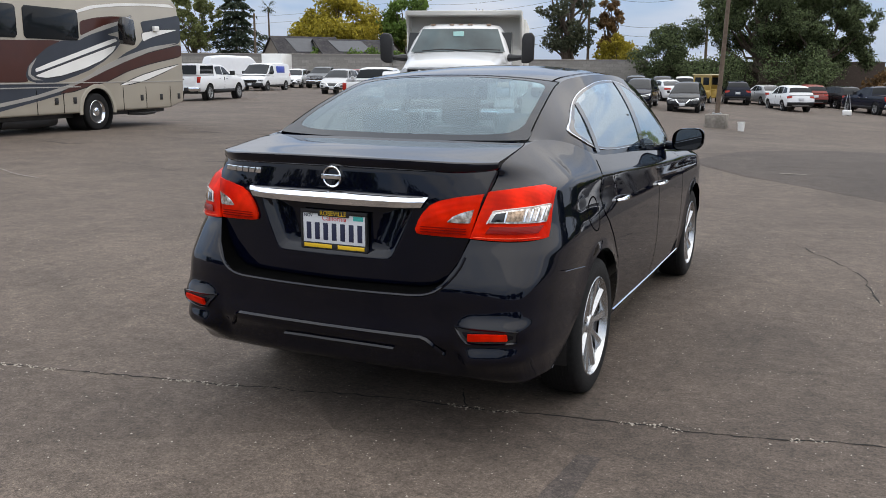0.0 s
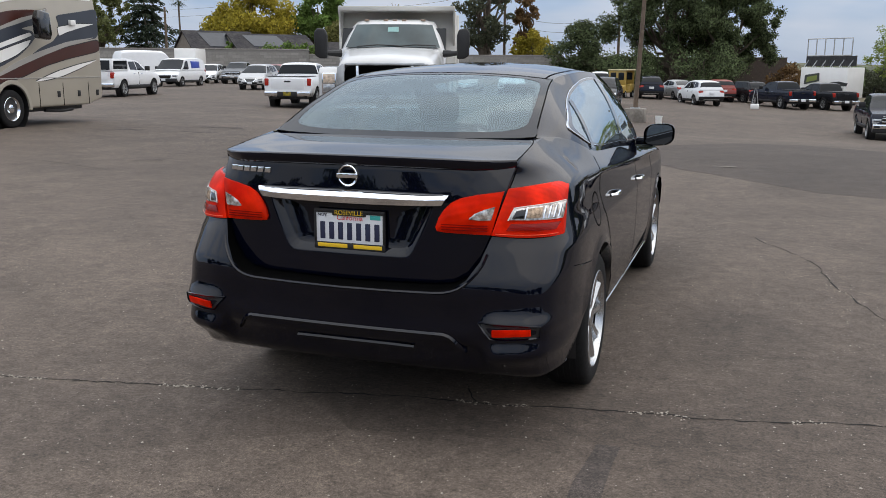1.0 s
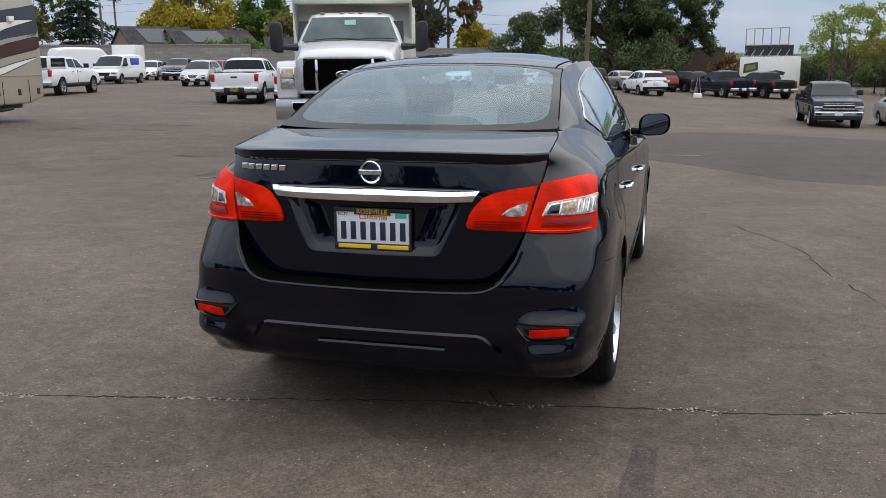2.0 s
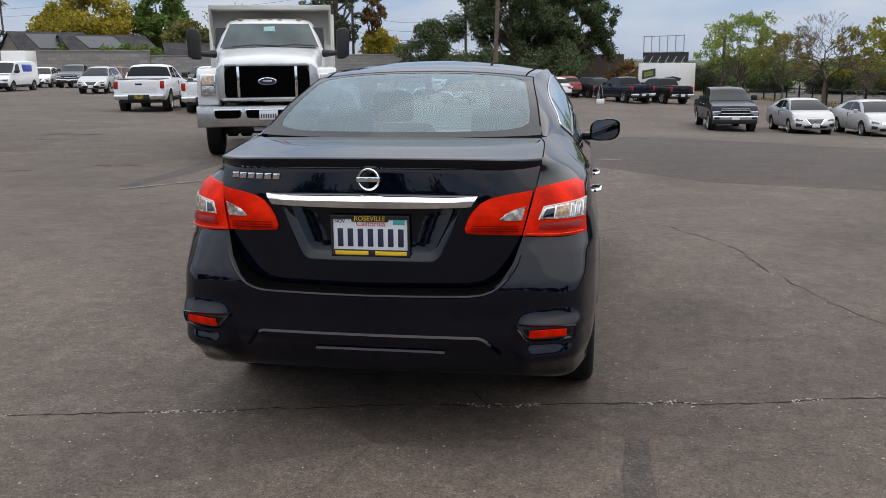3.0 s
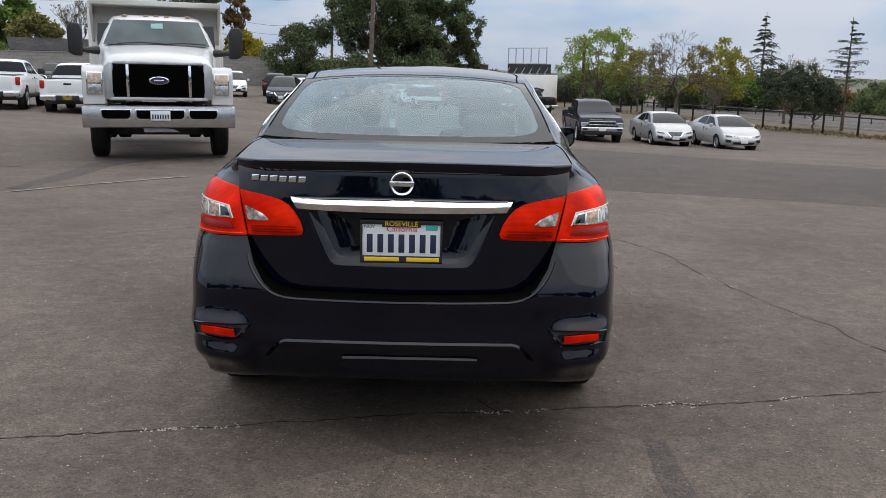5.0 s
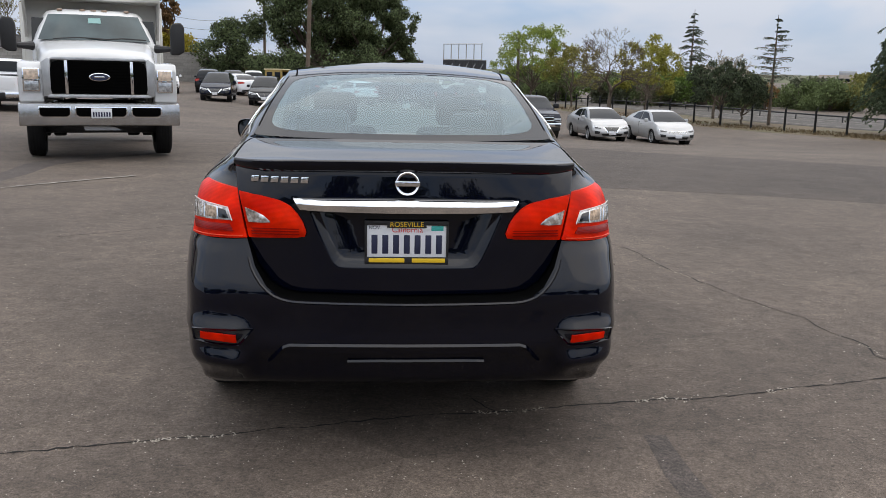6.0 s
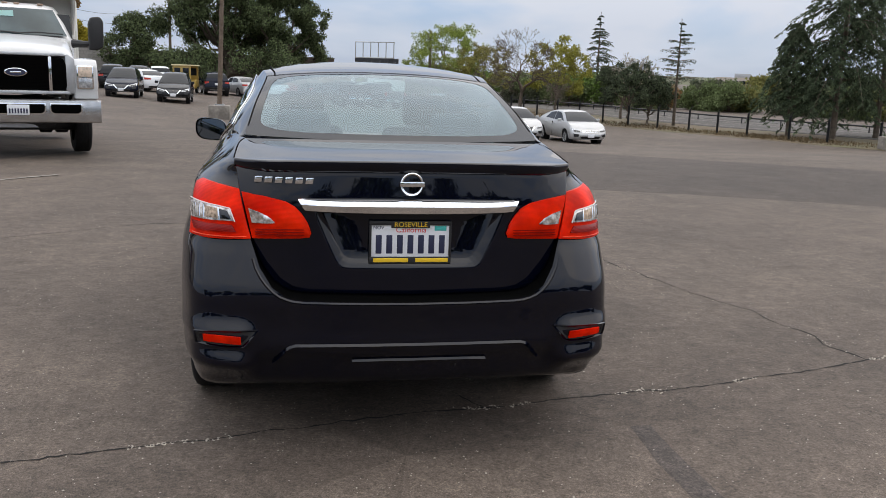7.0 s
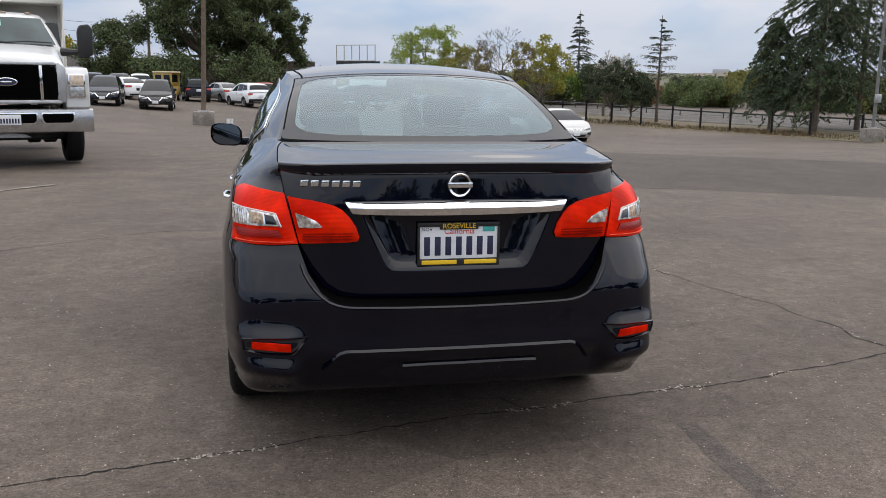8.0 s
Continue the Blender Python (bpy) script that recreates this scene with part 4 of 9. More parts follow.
vehicle("pickup_truck", "pickup", "dark blue crew-cab pickup parked nose in", "pickup truck", M_NAVY, on_ground(3.6, 65.8, 28), LOT)
vehicle("pickup_truck", "pickup", "dark grey pickup parked nose in", "pickup truck", M_GREY, on_ground(6.5, 67.2, 28), LOT)
vehicle("sport_utility_vehicle", "suv", "dark blue crossover parked nose out beside a black one", "car", M_NAVY, on_ground(-9.86, 52.0, 184), LOT)
vehicle("sport_utility_vehicle", "suv", "white sport utility vehicle behind a white sedan", "car", M_WHITE, on_ground(-10.57, 72.0, 10), LOT)
vehicle("sport_utility_vehicle", "suv", "black sport utility vehicle parked nose in behind others", "car", M_GREY, on_ground(-12.46, 63.0, 8), LOT)
vehicle("sport_utility_vehicle", "suv", "black sport utility vehicle in the back row", "car", M_GREY, on_ground(-11.2, 66.0, 186), LOT)
vehicle("sedan", "sedan", "white sedan parked nose in near the cart", "car", M_WHITE, on_ground(-10.35, 63.0, 30), LOT)

# ---------------------------------------------------------------- dump truck
M_BED = shader("pale_steel_dump_body", (0.76, 0.75, 0.71), rough=0.5, vary=0.05, scale=4, second=(0.62, 0.61, 0.57), second_scale=1.0)
M_BUMPERSTEEL = shader("polished_bumper_steel", (.50, .50, .50), rough=.22, metal=.85, vary=.12, scale=9)
M_TRUCKGLASS = shader("grey_green_windscreen", (.040, .062, .066), rough=.04, spec=.35, vary=.35, scale=1.5)
M_MARKER = shader("pale_amber_marker", (.36, .25, .18), rough=.2, coat=.4)
M_STICKER = shader("pale_green_sticker", (0.45, 0.75, 0.70), rough=0.5)


def dump_truck(m):
    tr = thing("dump_truck", "white medium-duty dump truck with a chrome bumper and black grille", "truck", m)
    # bonnet: lofted from the grille back to the windscreen
    bm = bmesh.new()
    rows = []
    for y, w, zl, zt in ((-.10, .80, .98, 1.54), (-.16, .84, .98, 1.62), (-.5, .87, .98, 1.70), (-1.0, .91, .98, 1.78), (-1.75, .96, .98, 1.86)):
        half = [(w, zl), (w, lerp(zl, zt, .55)), (w * .98, lerp(zl, zt, .8)), (w * .92, zt - .055), (w * .80, zt - .01), (w * .55, zt + .012), (0, zt + .03)]
        rows.append([(x, y, z) for x, z in half] + [(-x, y, z) for x, z in half[-2::-1]])
    vs = grid(bm, rows)
    bm.faces.new(vs[0])
    part("bonnet", bm, M_TRUCKWHITE, tr, sharp=45)
    for s in (1, -1):
        bm = bmesh.new()
        prism(bm, [(-.02, .90), (-.02, 1.40), (-.12, 1.50), (-.9, 1.52), (-1.5, 1.40), (-1.62, .95), (-1.50, .82), (-1.42, 1.0), (-1.22, 1.13), (-.95, 1.16), (-.70, 1.10), (-.52, .98), (-.45, .86)], "x", *sorted((s * .80, s * 1.15)), .03)
        part("wing", bm, M_TRUCKWHITE, tr, sharp=45)
        bm = bmesh.new()
        box(bm, *sorted((s * .84, s * 1.09)), -.06, .012, 1.05, 1.41, .02)
        lamp = part("headlamp", bm, M_CHROME, tr, "rectangular headlamp in a chrome bezel")
        bm = bmesh.new()
        box(bm, *sorted((s * .865, s * 1.065)), .0, .022, 1.24, 1.39, .008)
        part("indicator", bm, shader("pale_amber_lens", (.62, .50, .40), rough=.15, coat=.6, vary=.3, scale=25), lamp)
        bm = bmesh.new()
        box(bm, *sorted((s * .865, s * 1.065)), .0, .022, 1.075, 1.215, .008)
        part("lamp_lens", bm, M_LAMPGLASS, lamp)
        bm = bmesh.new()
        prism(bm, [(s * .495, 1.035), (s * .68, 1.035), (s * .70, 1.10), (s * .695, 1.42), (s * .66, 1.50), (s * .58, 1.525), (s * .495, 1.525)], "y", -.02, .038, .006)
        part("side_grille", bm, M_GAP, tr)
        bm = bmesh.new()
        prism(bm, [(s * .685, 1.0), (s * .80, .98), (s * .82, 1.50), (s * .72, 1.57), (s * .685, 1.54)], "y", -.15, .034, .01)
        part("grille_frame", bm, M_STEEL, tr)
        bm = bmesh.new()
        box(bm, *sorted((s * .448, s * .496)), -.02, .045, 1.02, 1.53, .01)
        part("grille_bar", bm, M_CHROME, tr)
        # mirror on its arm
        bm = bmesh.new()
        tube(bm, [(s * .98, -1.75, 1.76), (s * 1.15, -1.66, 1.76), (s * 1.28, -1.62, 1.77)], [.075, .05, .04], 8)
        arm = part("mirror_arm", bm, M_BLACKPLASTIC, tr)
        bm = bmesh.new()
        prism(bm, [(s * 1.22, 1.66), (s * 1.36, 1.66), (s * 1.45, 1.72), (s * 1.46, 2.14), (s * 1.40, 2.22), (s * 1.26, 2.20), (s * 1.22, 2.1)], "y", -1.72, -1.54, .03, 3)
        part("mirror_head", bm, M_BLACKPLASTIC, arm)
        wheel(tr, s * .97, -1.02, .49, .27, "truck")
        for x in (.72, 1.02):
            wheel(tr, s * x, -5.2, .49, .26, "truck")
        bm = bmesh.new()
        box(bm, *sorted((s * .55, s * 1.02)), -3.2, -1.9, .62, 1.0, .05)
        part("step_tank", bm, M_CHROME, tr)
        for z in (.55, .82):
            bm = bmesh.new()
            box(bm, *sorted((s * .95, s * 1.16)), -2.5, -1.8, z, z + .04, .01)
            part("step", bm, M_STEEL, tr)
    bm = bmesh.new()
    box(bm, -.455, .455, -.03, .034, 1.03, 1.53, .02)
    grille = part("grille", bm, M_GAP, tr, "black mesh grille")
    for i in range(11):
        bm = bmesh.new()
        z = 1.055 + i * .044
        box(bm, -.45, .45, .03, .040, z, z + .012)
        part("slat", bm, M_GAP, grille)
    bm = bmesh.new()
    rows = [[(.155 * r * math.cos(a), o, 1.285 + .062 * r * math.sin(a)) for a in [2 * math.pi * k / 28 for k in range(28)]] for r, o in ((1, .03), (1, .052), (.86, .056), (.82, .048), (.02, .048))]
    grid(bm, rows, closed=True)
    badge = part("badge", bm, M_CHROME, grille, "plain oval badge")
    bm = bmesh.new()
    grid(bm, [[(.128 * r * math.cos(a), o, 1.285 + .050 * r * math.sin(a)) for a in [2 * math.pi * k / 28 for k in range(28)]] for r, o in ((1, .046), (1, .058), (.02, .058))], closed=True)
    part("badge_field", bm, M_INK, badge)
    bm = bmesh.new()
    box(bm, -.075, .075, .055, .062, 1.273, 1.297, .006)
    part("badge_bar", bm, M_CHROME, badge)
    bm = bmesh.new()
    prism(bm, [(-.76, .968), (.76, .968), (.72, 1.02), (-.72, 1.02)], "y", -.2, .036, .01)
    prism(bm, [(-.72, 1.535), (.72, 1.535), (.66, 1.58), (-.66, 1.58)], "y", -.2, .030, .01)
    part("grille_surround", bm, M_STEEL, tr)
    # bumper with three slots
    bm = bmesh.new()
    rows = []
    for z, o in ((.545, .05), (.56, .085), (.62, .10), (.70, .105), (.80, .10), (.875, .085), (.89, .05), (.89, -.1)):
        rows.append([(x, .10 + o - .12 * max(0, abs(x) - .8) ** 1.2 - .02, z) for x in [lerp(-1.16, 1.16, k / 32) for k in range(33)]])
    grid(bm, rows)
    bumper = part("bumper", bm, M_BUMPERSTEEL, tr, "polished steel bumper with slots")
    for x0, x1 in ((-.85, -.47), (-.34, .34), (.47, .85)):
        for name, g, y1, m2 in (("slot_rim", .016, .1868, M_CHROME), ("slot", 0, .1895, M_GAP)):
            bm = bmesh.new()
            prism(bm, [(x0 - .02 - g, .725), (x0 + .02 - g, .69 - g), (x1 - .02 + g, .69 - g), (x1 + .02 + g, .725), (x1 + .02 + g, .825 + g), (x0 - .02 - g, .825 + g)], "y", .10, y1, .002)
            part(name, bm, m2, bumper)
    bm = bmesh.new()
    box(bm, -.15, .15, .187, .207, .665, .815, .004)
    pl = part("number_plate", bm, M_PLATE, bumper, "white truck number plate")
    for i in range(7):
        bm = bmesh.new()
        x = -.115 + i * .0385
        box(bm, x - .011, x + .011, .205, .211, .69, .76)
        part("character_bar", bm, M_INK, pl)
    # cab
    bm = bmesh.new()
    rows = []
    for z, w, yf, yb in ((.95, 1.0, -1.55, -3.3), (1.80, 1.0, -1.70, -3.3), (1.88, .97, -1.80, -3.3), (2.1, .90, -2.02, -3.3), (2.30, .82, -2.28, -3.25), (2.38, .76, -2.45, -3.2), (2.42, .60, -2.65, -3.1), (2.43, .2, -2.8, -2.95)):
        rows.append([(w * .75, yf + .03, z), (w * .93, yf - .06, z), (w, yf - .2, z), (w, yb + .1, z), (w * .93, yb, z), (0, yb, z), (-w * .93, yb, z), (-w, yb + .1, z), (-w, yf - .2, z), (-w * .93, yf - .06, z), (-w * .75, yf + .03, z), (0, yf + .09, z)])
    vs = grid(bm, rows, closed=True)
    bm.faces.new(vs[-1])
    cab = part("cab", bm, M_TRUCKWHITE, tr, sharp=50)
    bm = bmesh.new()
    rows = []
    for t in [k / 8 for k in range(9)]:
        z = lerp(1.87, 2.315, t)
        yf = lerp(-1.74, -2.25, t)
        w = lerp(.90, .735, t)
        rows.append([(w * k, yf + .115 * (1 - k * k) - .06 * abs(k) ** 4, z) for k in [i / 8 - 1 for i in range(17)]])
    grid(bm, rows)
    for v in bm.verts:
        v.co.y += .022
    wsn = part("windscreen", bm, M_TRUCKGLASS, cab, "windscreen with a pale sticker")
    bm = bmesh.new()
    prism(bm, [(-.11, 2.12), (.0, 2.10), (.10, 2.15), (.10, 2.25), (-.10, 2.26)], "y", -2.045, -1.945)
    part("sticker", bm, M_STICKER, wsn)
    for x0, x1 in ((-.82, -.05), (-.12, .66)):
        bm = bmesh.new()
        tube(bm, [(x0, -1.63, 1.90), ((x0 + x1) / 2, -1.60, 1.915), (x1, -1.62, 1.885)], .012, 6)
        part("wiper", bm, M_BLACKPLASTIC, cab)
    for x in (-.55, -.18, 0, .18, .55):
        bm = bmesh.new()
        box(bm, x - .045, x + .045, -2.50, -2.40, 2.385, 2.42, .012)
        part("marker_lamp", bm, M_MARKER, cab)
    for s in (1, -1):
        bm = bmesh.new()
        prism(bm, [(-1.98, 1.84), (-2.32, 2.25), (-3.0, 2.25), (-3.0, 1.84)], "x", *sorted((s * .80, s * 1.004)))
        part("side_window", bm, M_DARKGLASS, cab)
    # dump body
    bm = bmesh.new()
    box(bm, -1.20, 1.20, -7.2, -3.5, .98, 1.08, .01)
    dump = part("dump_floor", bm, M_BED, tr)
    for s in (1, -1):
        bm = bmesh.new()
        box(bm, *sorted((s * 1.12, s * 1.20)), -7.2, -3.5, 1.06, 2.59, .015)
        part("side_panel", bm, M_BED, tr)
    for name, y0, y1, zt in (("front_panel", -3.58, -3.46, 2.62), ("tailgate", -7.25, -7.15, 2.5)):
        bm = bmesh.new()
        box(bm, -1.19, 1.19, y0, y1, 1.06, zt, .015)
        part(name, bm, M_BED, tr)
    bm = bmesh.new()
    prism(bm, [(-3.50, 2.59), (-2.85, 2.61), (-2.82, 2.70), (-3.50, 2.73)], "x", -1.17, 1.17, .01)
    part("cab_shield", bm, M_BED, tr)
    for s in (1, -1):
        bm = bmesh.new()
        prism(bm, [(-3.50, 1.9), (-3.4, 2.0), (-2.88, 2.59), (-2.85, 2.67), (-3.50, 2.71)], "x", *sorted((s * 1.13, s * 1.175)), .008)
        part("shield_cheek", bm, M_BED, tr)
    for s in (1, -1):
        for k in range(6):
            bm = bmesh.new()
            y = -3.6 - k * .7
            box(bm, *sorted((s * 1.195, s * 1.25)), y - .07, y + .07, 1.05, 2.56, .01)
            part("rib", bm, M_BED, dump)
    bm = bmesh.new()
    for s in (1, -1):
        box(bm, *sorted((s * .38, s * .48)), -7.0, -.1, .62, .86, .01)
    box(bm, -.9, .9, -1.12, -.94, .36, .50, .04)
    box(bm, -.55, .55, -1.4, -.3, .48, .90, .04)
    part("chassis", bm, M_DARKMETAL, tr)
    bm = bmesh.new()
    prism(bm, [(-.28, .47), (.25, .47), (.28, .56), (.22, .56), (-.2, .52)], "y", .02, .04)
    part("tow_plate", bm, M_STEEL, tr)
    return tr


dump_truck(on_ground(-4.42, 10.95, 198))

# ---------------------------------------------------------------- motorhome
M_RVBASE = shader("taupe_gelcoat", (0.36, 0.325, 0.268), rough=0.3, vary=0.04, scale=1.5, coat=0.15)
M_RVSLATE = shader("slate_blue_graphic", (0.034, 0.040, 0.054), rough=0.3, vary=0.08, scale=2, coat=0.15)
M_RVMAROON = shader("maroon_graphic", (0.058, 0.015, 0.010), rough=0.3, vary=0.12, scale=2, coat=0.15)
M_RVWHITE = shader("white_graphic", (0.80, 0.79, 0.76), rough=0.3, coat=0.15, vary=0.03, scale=2)
M_RVLINE = shader("black_pinstripe", (0.012, 0.012, 0.014), rough=0.3, coat=0.15)
M_RVGREY = shader("pale_grey_graphic", (0.33, 0.315, 0.29), rough=0.3, coat=0.15, vary=0.04, scale=2)


def motorhome(m):
    rv = thing("motorhome", "taupe motorhome with slate, maroon and white swoosh graphics", "motorhome", m)
    L, W = 10.4, 2.5
    AX = -3.5
    bm = bmesh.new()
    prof = [(-L, .46), (-4.15, .46), (-4.12, .60), (-4.0, .86), (-3.78, 1.02), (-3.5, 1.08), (-3.22, 1.02), (-3.0, .86), (-2.88, .60), (-2.86, .46), (-.3, .46), (.38, .62), (.42, 1.4), (.40, 2.6), (.25, 3.35), (.0, 3.55), (-L + .1, 3.60), (-L, 3.5)]
    prism(bm, prof, "x", -W, 0, .06, 3)
    part("body", bm, M_RVBASE, rv, sharp=45)

    def graphic(name, poly, mat, k, line=0.0):
        if line:
            wide = []
            for a, p, c in zip(poly[-1:] + poly[:-1], poly, poly[1:] + poly[:1]):
                t = (Vector(c) - Vector(a)).normalized()
                n = Vector((t.y, -t.x))
                wide.append(tuple(Vector(p) + n * line))
            area = sum(p[0] * q[1] - q[0] * p[1] for p, q in zip(poly, poly[1:] + poly[:1]))
            if area < 0:
                wide = [tuple(Vector(p) * 2 - Vector(q)) for p, q in zip(poly, wide)]
            graphic("pinstripe", wide, M_RVLINE, k - .5)
        b = bmesh.new()
        pts = [Vector((*p, 0)) for p in poly]
        for _ in range(2):
            pts = [q for a, c in zip(pts, pts[1:] + pts[:1]) for q in (a.lerp(c, .12), a.lerp(c, .88))]
        prism(b, [(p.x, p.y) for p in pts], "x", -.02, .004 + .002 * k)
        part(name, b, mat, rv)
    graphic("slate_graphic", [(-5.94, 1.41), (-5.84, 1.61), (-5.55, 1.83), (-5.16, 2.06), (-4.66, 2.23), (-4.03, 2.25), (-3.63, 2.42), (-2.96, 2.63), (-2.21, 2.80), (-2.24, 2.58), (-2.98, 2.43), (-2.54, 2.39), (-2.41, 2.25), (-2.67, 2.03), (-3.10, 1.77), (-3.74, 1.52), (-4.38, 1.35), (-4.98, 1.22), (-5.54, 1.21), (-5.85, 1.28)], M_RVSLATE, 1)
    graphic("slate_graphic", [(-7.54, 1.20), (-4.50, 1.19), (-4.22, 1.15), (-4.90, 1.02), (-5.94, 0.87), (-7.59, 0.68)], M_RVSLATE, 1)
    graphic("slate_graphic", [(-7.60, 0.59), (-5.76, 0.87), (-4.81, 1.05), (-3.95, 1.14), (-4.62, 0.97), (-5.59, 0.80), (-7.61, 0.47)], M_RVSLATE, 1)
    graphic("slate_graphic", [(-1.53, 2.83), (-0.48, 2.98), (0.35, 3.11), (0.35, 2.30), (-0.83, 2.15), (-1.87, 1.95), (-2.65, 1.79), (-2.23, 1.99), (-1.73, 2.15), (-1.46, 2.36), (-1.43, 2.58)], M_RVSLATE, 2)
    graphic("maroon_graphic", [(-4.91, 0.95), (-4.19, 1.21), (-3.31, 1.49), (-2.37, 1.75), (-1.11, 2.02), (0.35, 2.26), (0.35, 1.94), (-1.14, 1.72), (-2.16, 1.52), (-3.12, 1.23), (-3.78, 1.13), (-4.42, 1.00)], M_RVMAROON, 2, .022)
    graphic("maroon_graphic", [(-7.39, 2.16), (-4.66, 2.23), (-5.16, 2.06), (-5.55, 1.83), (-5.84, 1.61), (-5.94, 1.41), (-5.85, 1.24), (-7.51, 1.25)], M_RVMAROON, 2)
    graphic("maroon_graphic", [(-3.97, 2.72), (-3.37, 2.84), (-2.82, 2.90), (-2.13, 2.93), (-2.21, 2.84), (-2.96, 2.69), (-3.52, 2.52), (-3.99, 2.36)], M_RVMAROON, 2)
    graphic("grey_sweep", [(-7.59, 0.68), (-5.75, 0.92), (-4.80, 1.11), (-3.97, 1.31), (-3.30, 1.59), (-2.60, 1.81), (-2.31, 1.89), (-1.09, 2.17), (0.26, 2.33), (-1.11, 2.05), (-2.25, 1.76), (-3.09, 1.52), (-3.98, 1.24), (-4.81, 1.02), (-5.76, 0.84), (-7.60, 0.59)], M_RVGREY, 3)
    graphic("grey_sweep", [(-3.99, 2.36), (-3.52, 2.52), (-2.96, 2.69), (-2.21, 2.84), (-2.21, 2.77), (-3.08, 2.54), (-3.64, 2.40), (-4.00, 2.27)], M_RVGREY, 3)
    graphic("grey_sweep", [(-5.53, 1.82), (-5.74, 1.57), (-5.78, 1.42), (-5.61, 1.33), (-5.38, 1.28), (-5.71, 1.29), (-5.87, 1.41), (-5.81, 1.61)], M_RVGREY, 3)
    graphic("white_swoosh", [(-5.62, 1.56), (-2.65, 2.36), (-2.55, 2.27), (-5.60, 1.46)], M_RVWHITE, 4)
    graphic("white_swoosh", [(-5.64, 1.40), (-2.60, 2.19), (-2.76, 2.01), (-3.24, 1.77), (-3.94, 1.56), (-4.76, 1.39), (-5.25, 1.34), (-5.52, 1.36)], M_RVWHITE, 4, .02)
    graphic("white_swoosh", [(-1.51, 2.53), (-0.65, 2.65), (0.23, 2.69), (-0.53, 2.54), (-1.12, 2.41), (-1.46, 2.30)], M_RVWHITE, 4, .018)
    graphic("white_swoosh", [(-2.61, 1.12), (-1.69, 1.37), (-0.76, 1.55), (0.25, 1.70), (-0.50, 1.49), (-1.45, 1.25), (-2.20, 1.15)], M_RVWHITE, 3, .022)
    graphic("white_swoosh", [(-4.15, 2.95), (-3.55, 3.12), (-2.44, 3.26), (-0.17, 3.39), (0.15, 3.30), (-1.23, 3.28), (-2.45, 3.18), (-3.35, 3.08), (-4.09, 2.90)], M_RVWHITE, 2)

    def window(y0, y1, z0, z1):
        b = bmesh.new()
        rr = [(y0, z0), (y1, z0), (y1, z1), (y0, z1)]
        rr = [q for a, c in zip([Vector((*p, 0)) for p in rr], [Vector((*p, 0)) for p in rr[1:] + rr[:1]]) for q in (a.lerp(c, min(.45, .07 / (c - a).length)), a.lerp(c, 1 - min(.45, .07 / (c - a).length)))]
        prism(b, [(p.x, p.y) for p in rr], "x", -.03, .022, .008)
        w = part("window", b, M_DARKGLASS, rv, "dark tinted window")
    window(-5.88, -4.05, 2.24, 2.98)
    window(-7.9, -6.1, 2.24, 2.98)
    # rub rail, locker doors and latches
    for z in (1.20, 1.10):
        b = bmesh.new()
        box(b, -.02, .016, -L + .2, .30 if z > 1.15 else -4.1, z, z + .025, .006)
        part("rub_rail", b, M_RVGREY, rv)
    for y in (-6.9, -5.65, -4.75, -2.45, -1.45, -.3):
        b = bmesh.new()
        box(b, -.02, .0075, y - .008, y + .008, .48, 1.08)
        part("locker_gap", b, M_GAP, rv)
    for y in (-5.0, -4.35, -1.65, -.75, .12):
        b = bmesh.new()
        box(b, -.02, .018, y - .06, y + .06, .70, .86, .01)
        part("latch", b, M_BLACKPLASTIC, rv)
    # mirror and door light
    b = bmesh.new()
    prism(b, [(-2.86, 2.20), (-2.42, 2.16), (-2.34, 2.30), (-2.40, 2.84), (-2.78, 2.90), (-2.88, 2.7)], "x", .26, .46, .05, 3)
    tube(b, [(-.05, -1.9, 2.95), (.25, -2.3, 2.92), (.36, -2.6, 2.82)], .05, 8)
    part("mirror", b, M_GLOSSBLACK, rv, "large black mirror")
    b = bmesh.new()
    box(b, -.01, .09, -1.0, -.78, 2.60, 2.74, .015)
    part("porch_lamp", b, M_RVWHITE, rv)
    for s, x in ((1, -.16), (-1, -W + .16)):
        wheel(rv, x, AX, .47, .27, "truck", s)
    for x in (-.17, -W + .17):
        wheel(rv, x, -8.3, .47, .27, "truck", 1 if x > -1 else -1)
    b = bmesh.new()
    arc = [radians(-4 + 188 * k / 28) for k in range(29)]
    grid(b, [[(x, AX + r * math.cos(a), .47 + r * math.sin(a)) for a in arc] for x, r in ((-.02, .60), (.022, .605), (.026, .64), (.022, .70), (-.005, .715))])
    part("wheel_arch_trim", b, M_RVBASE, rv)
    for x0, x1 in ((-.55, -.02), (-W + .55, -W + .02)):
        b = bmesh.new()
        lathe(b, [(x0, .001), (x0, .60), (x1, .60)], 24, 0, AX, .47)
        part("wheel_well", b, M_BLACKPLASTIC, rv)
    b = bmesh.new()
    box(b, -W + .3, -.3, -L + .3, -.2, .34, .5, .03)
    tube(b, [(-.3, -1.9, .36), (-.2, -1.3, .33), (-.15, -.9, .36)], .05, 8)
    tube(b, [(-.5, -6.4, .32), (-.5, -5.5, .30), (-.5, -4.6, .32)], .16, 10)
    part("chassis", b, M_DARKMETAL, rv)
    return rv


motorhome(pose(-16.2, 17.6, ground_at(-16.2, 15), 0, 0, 7.4))

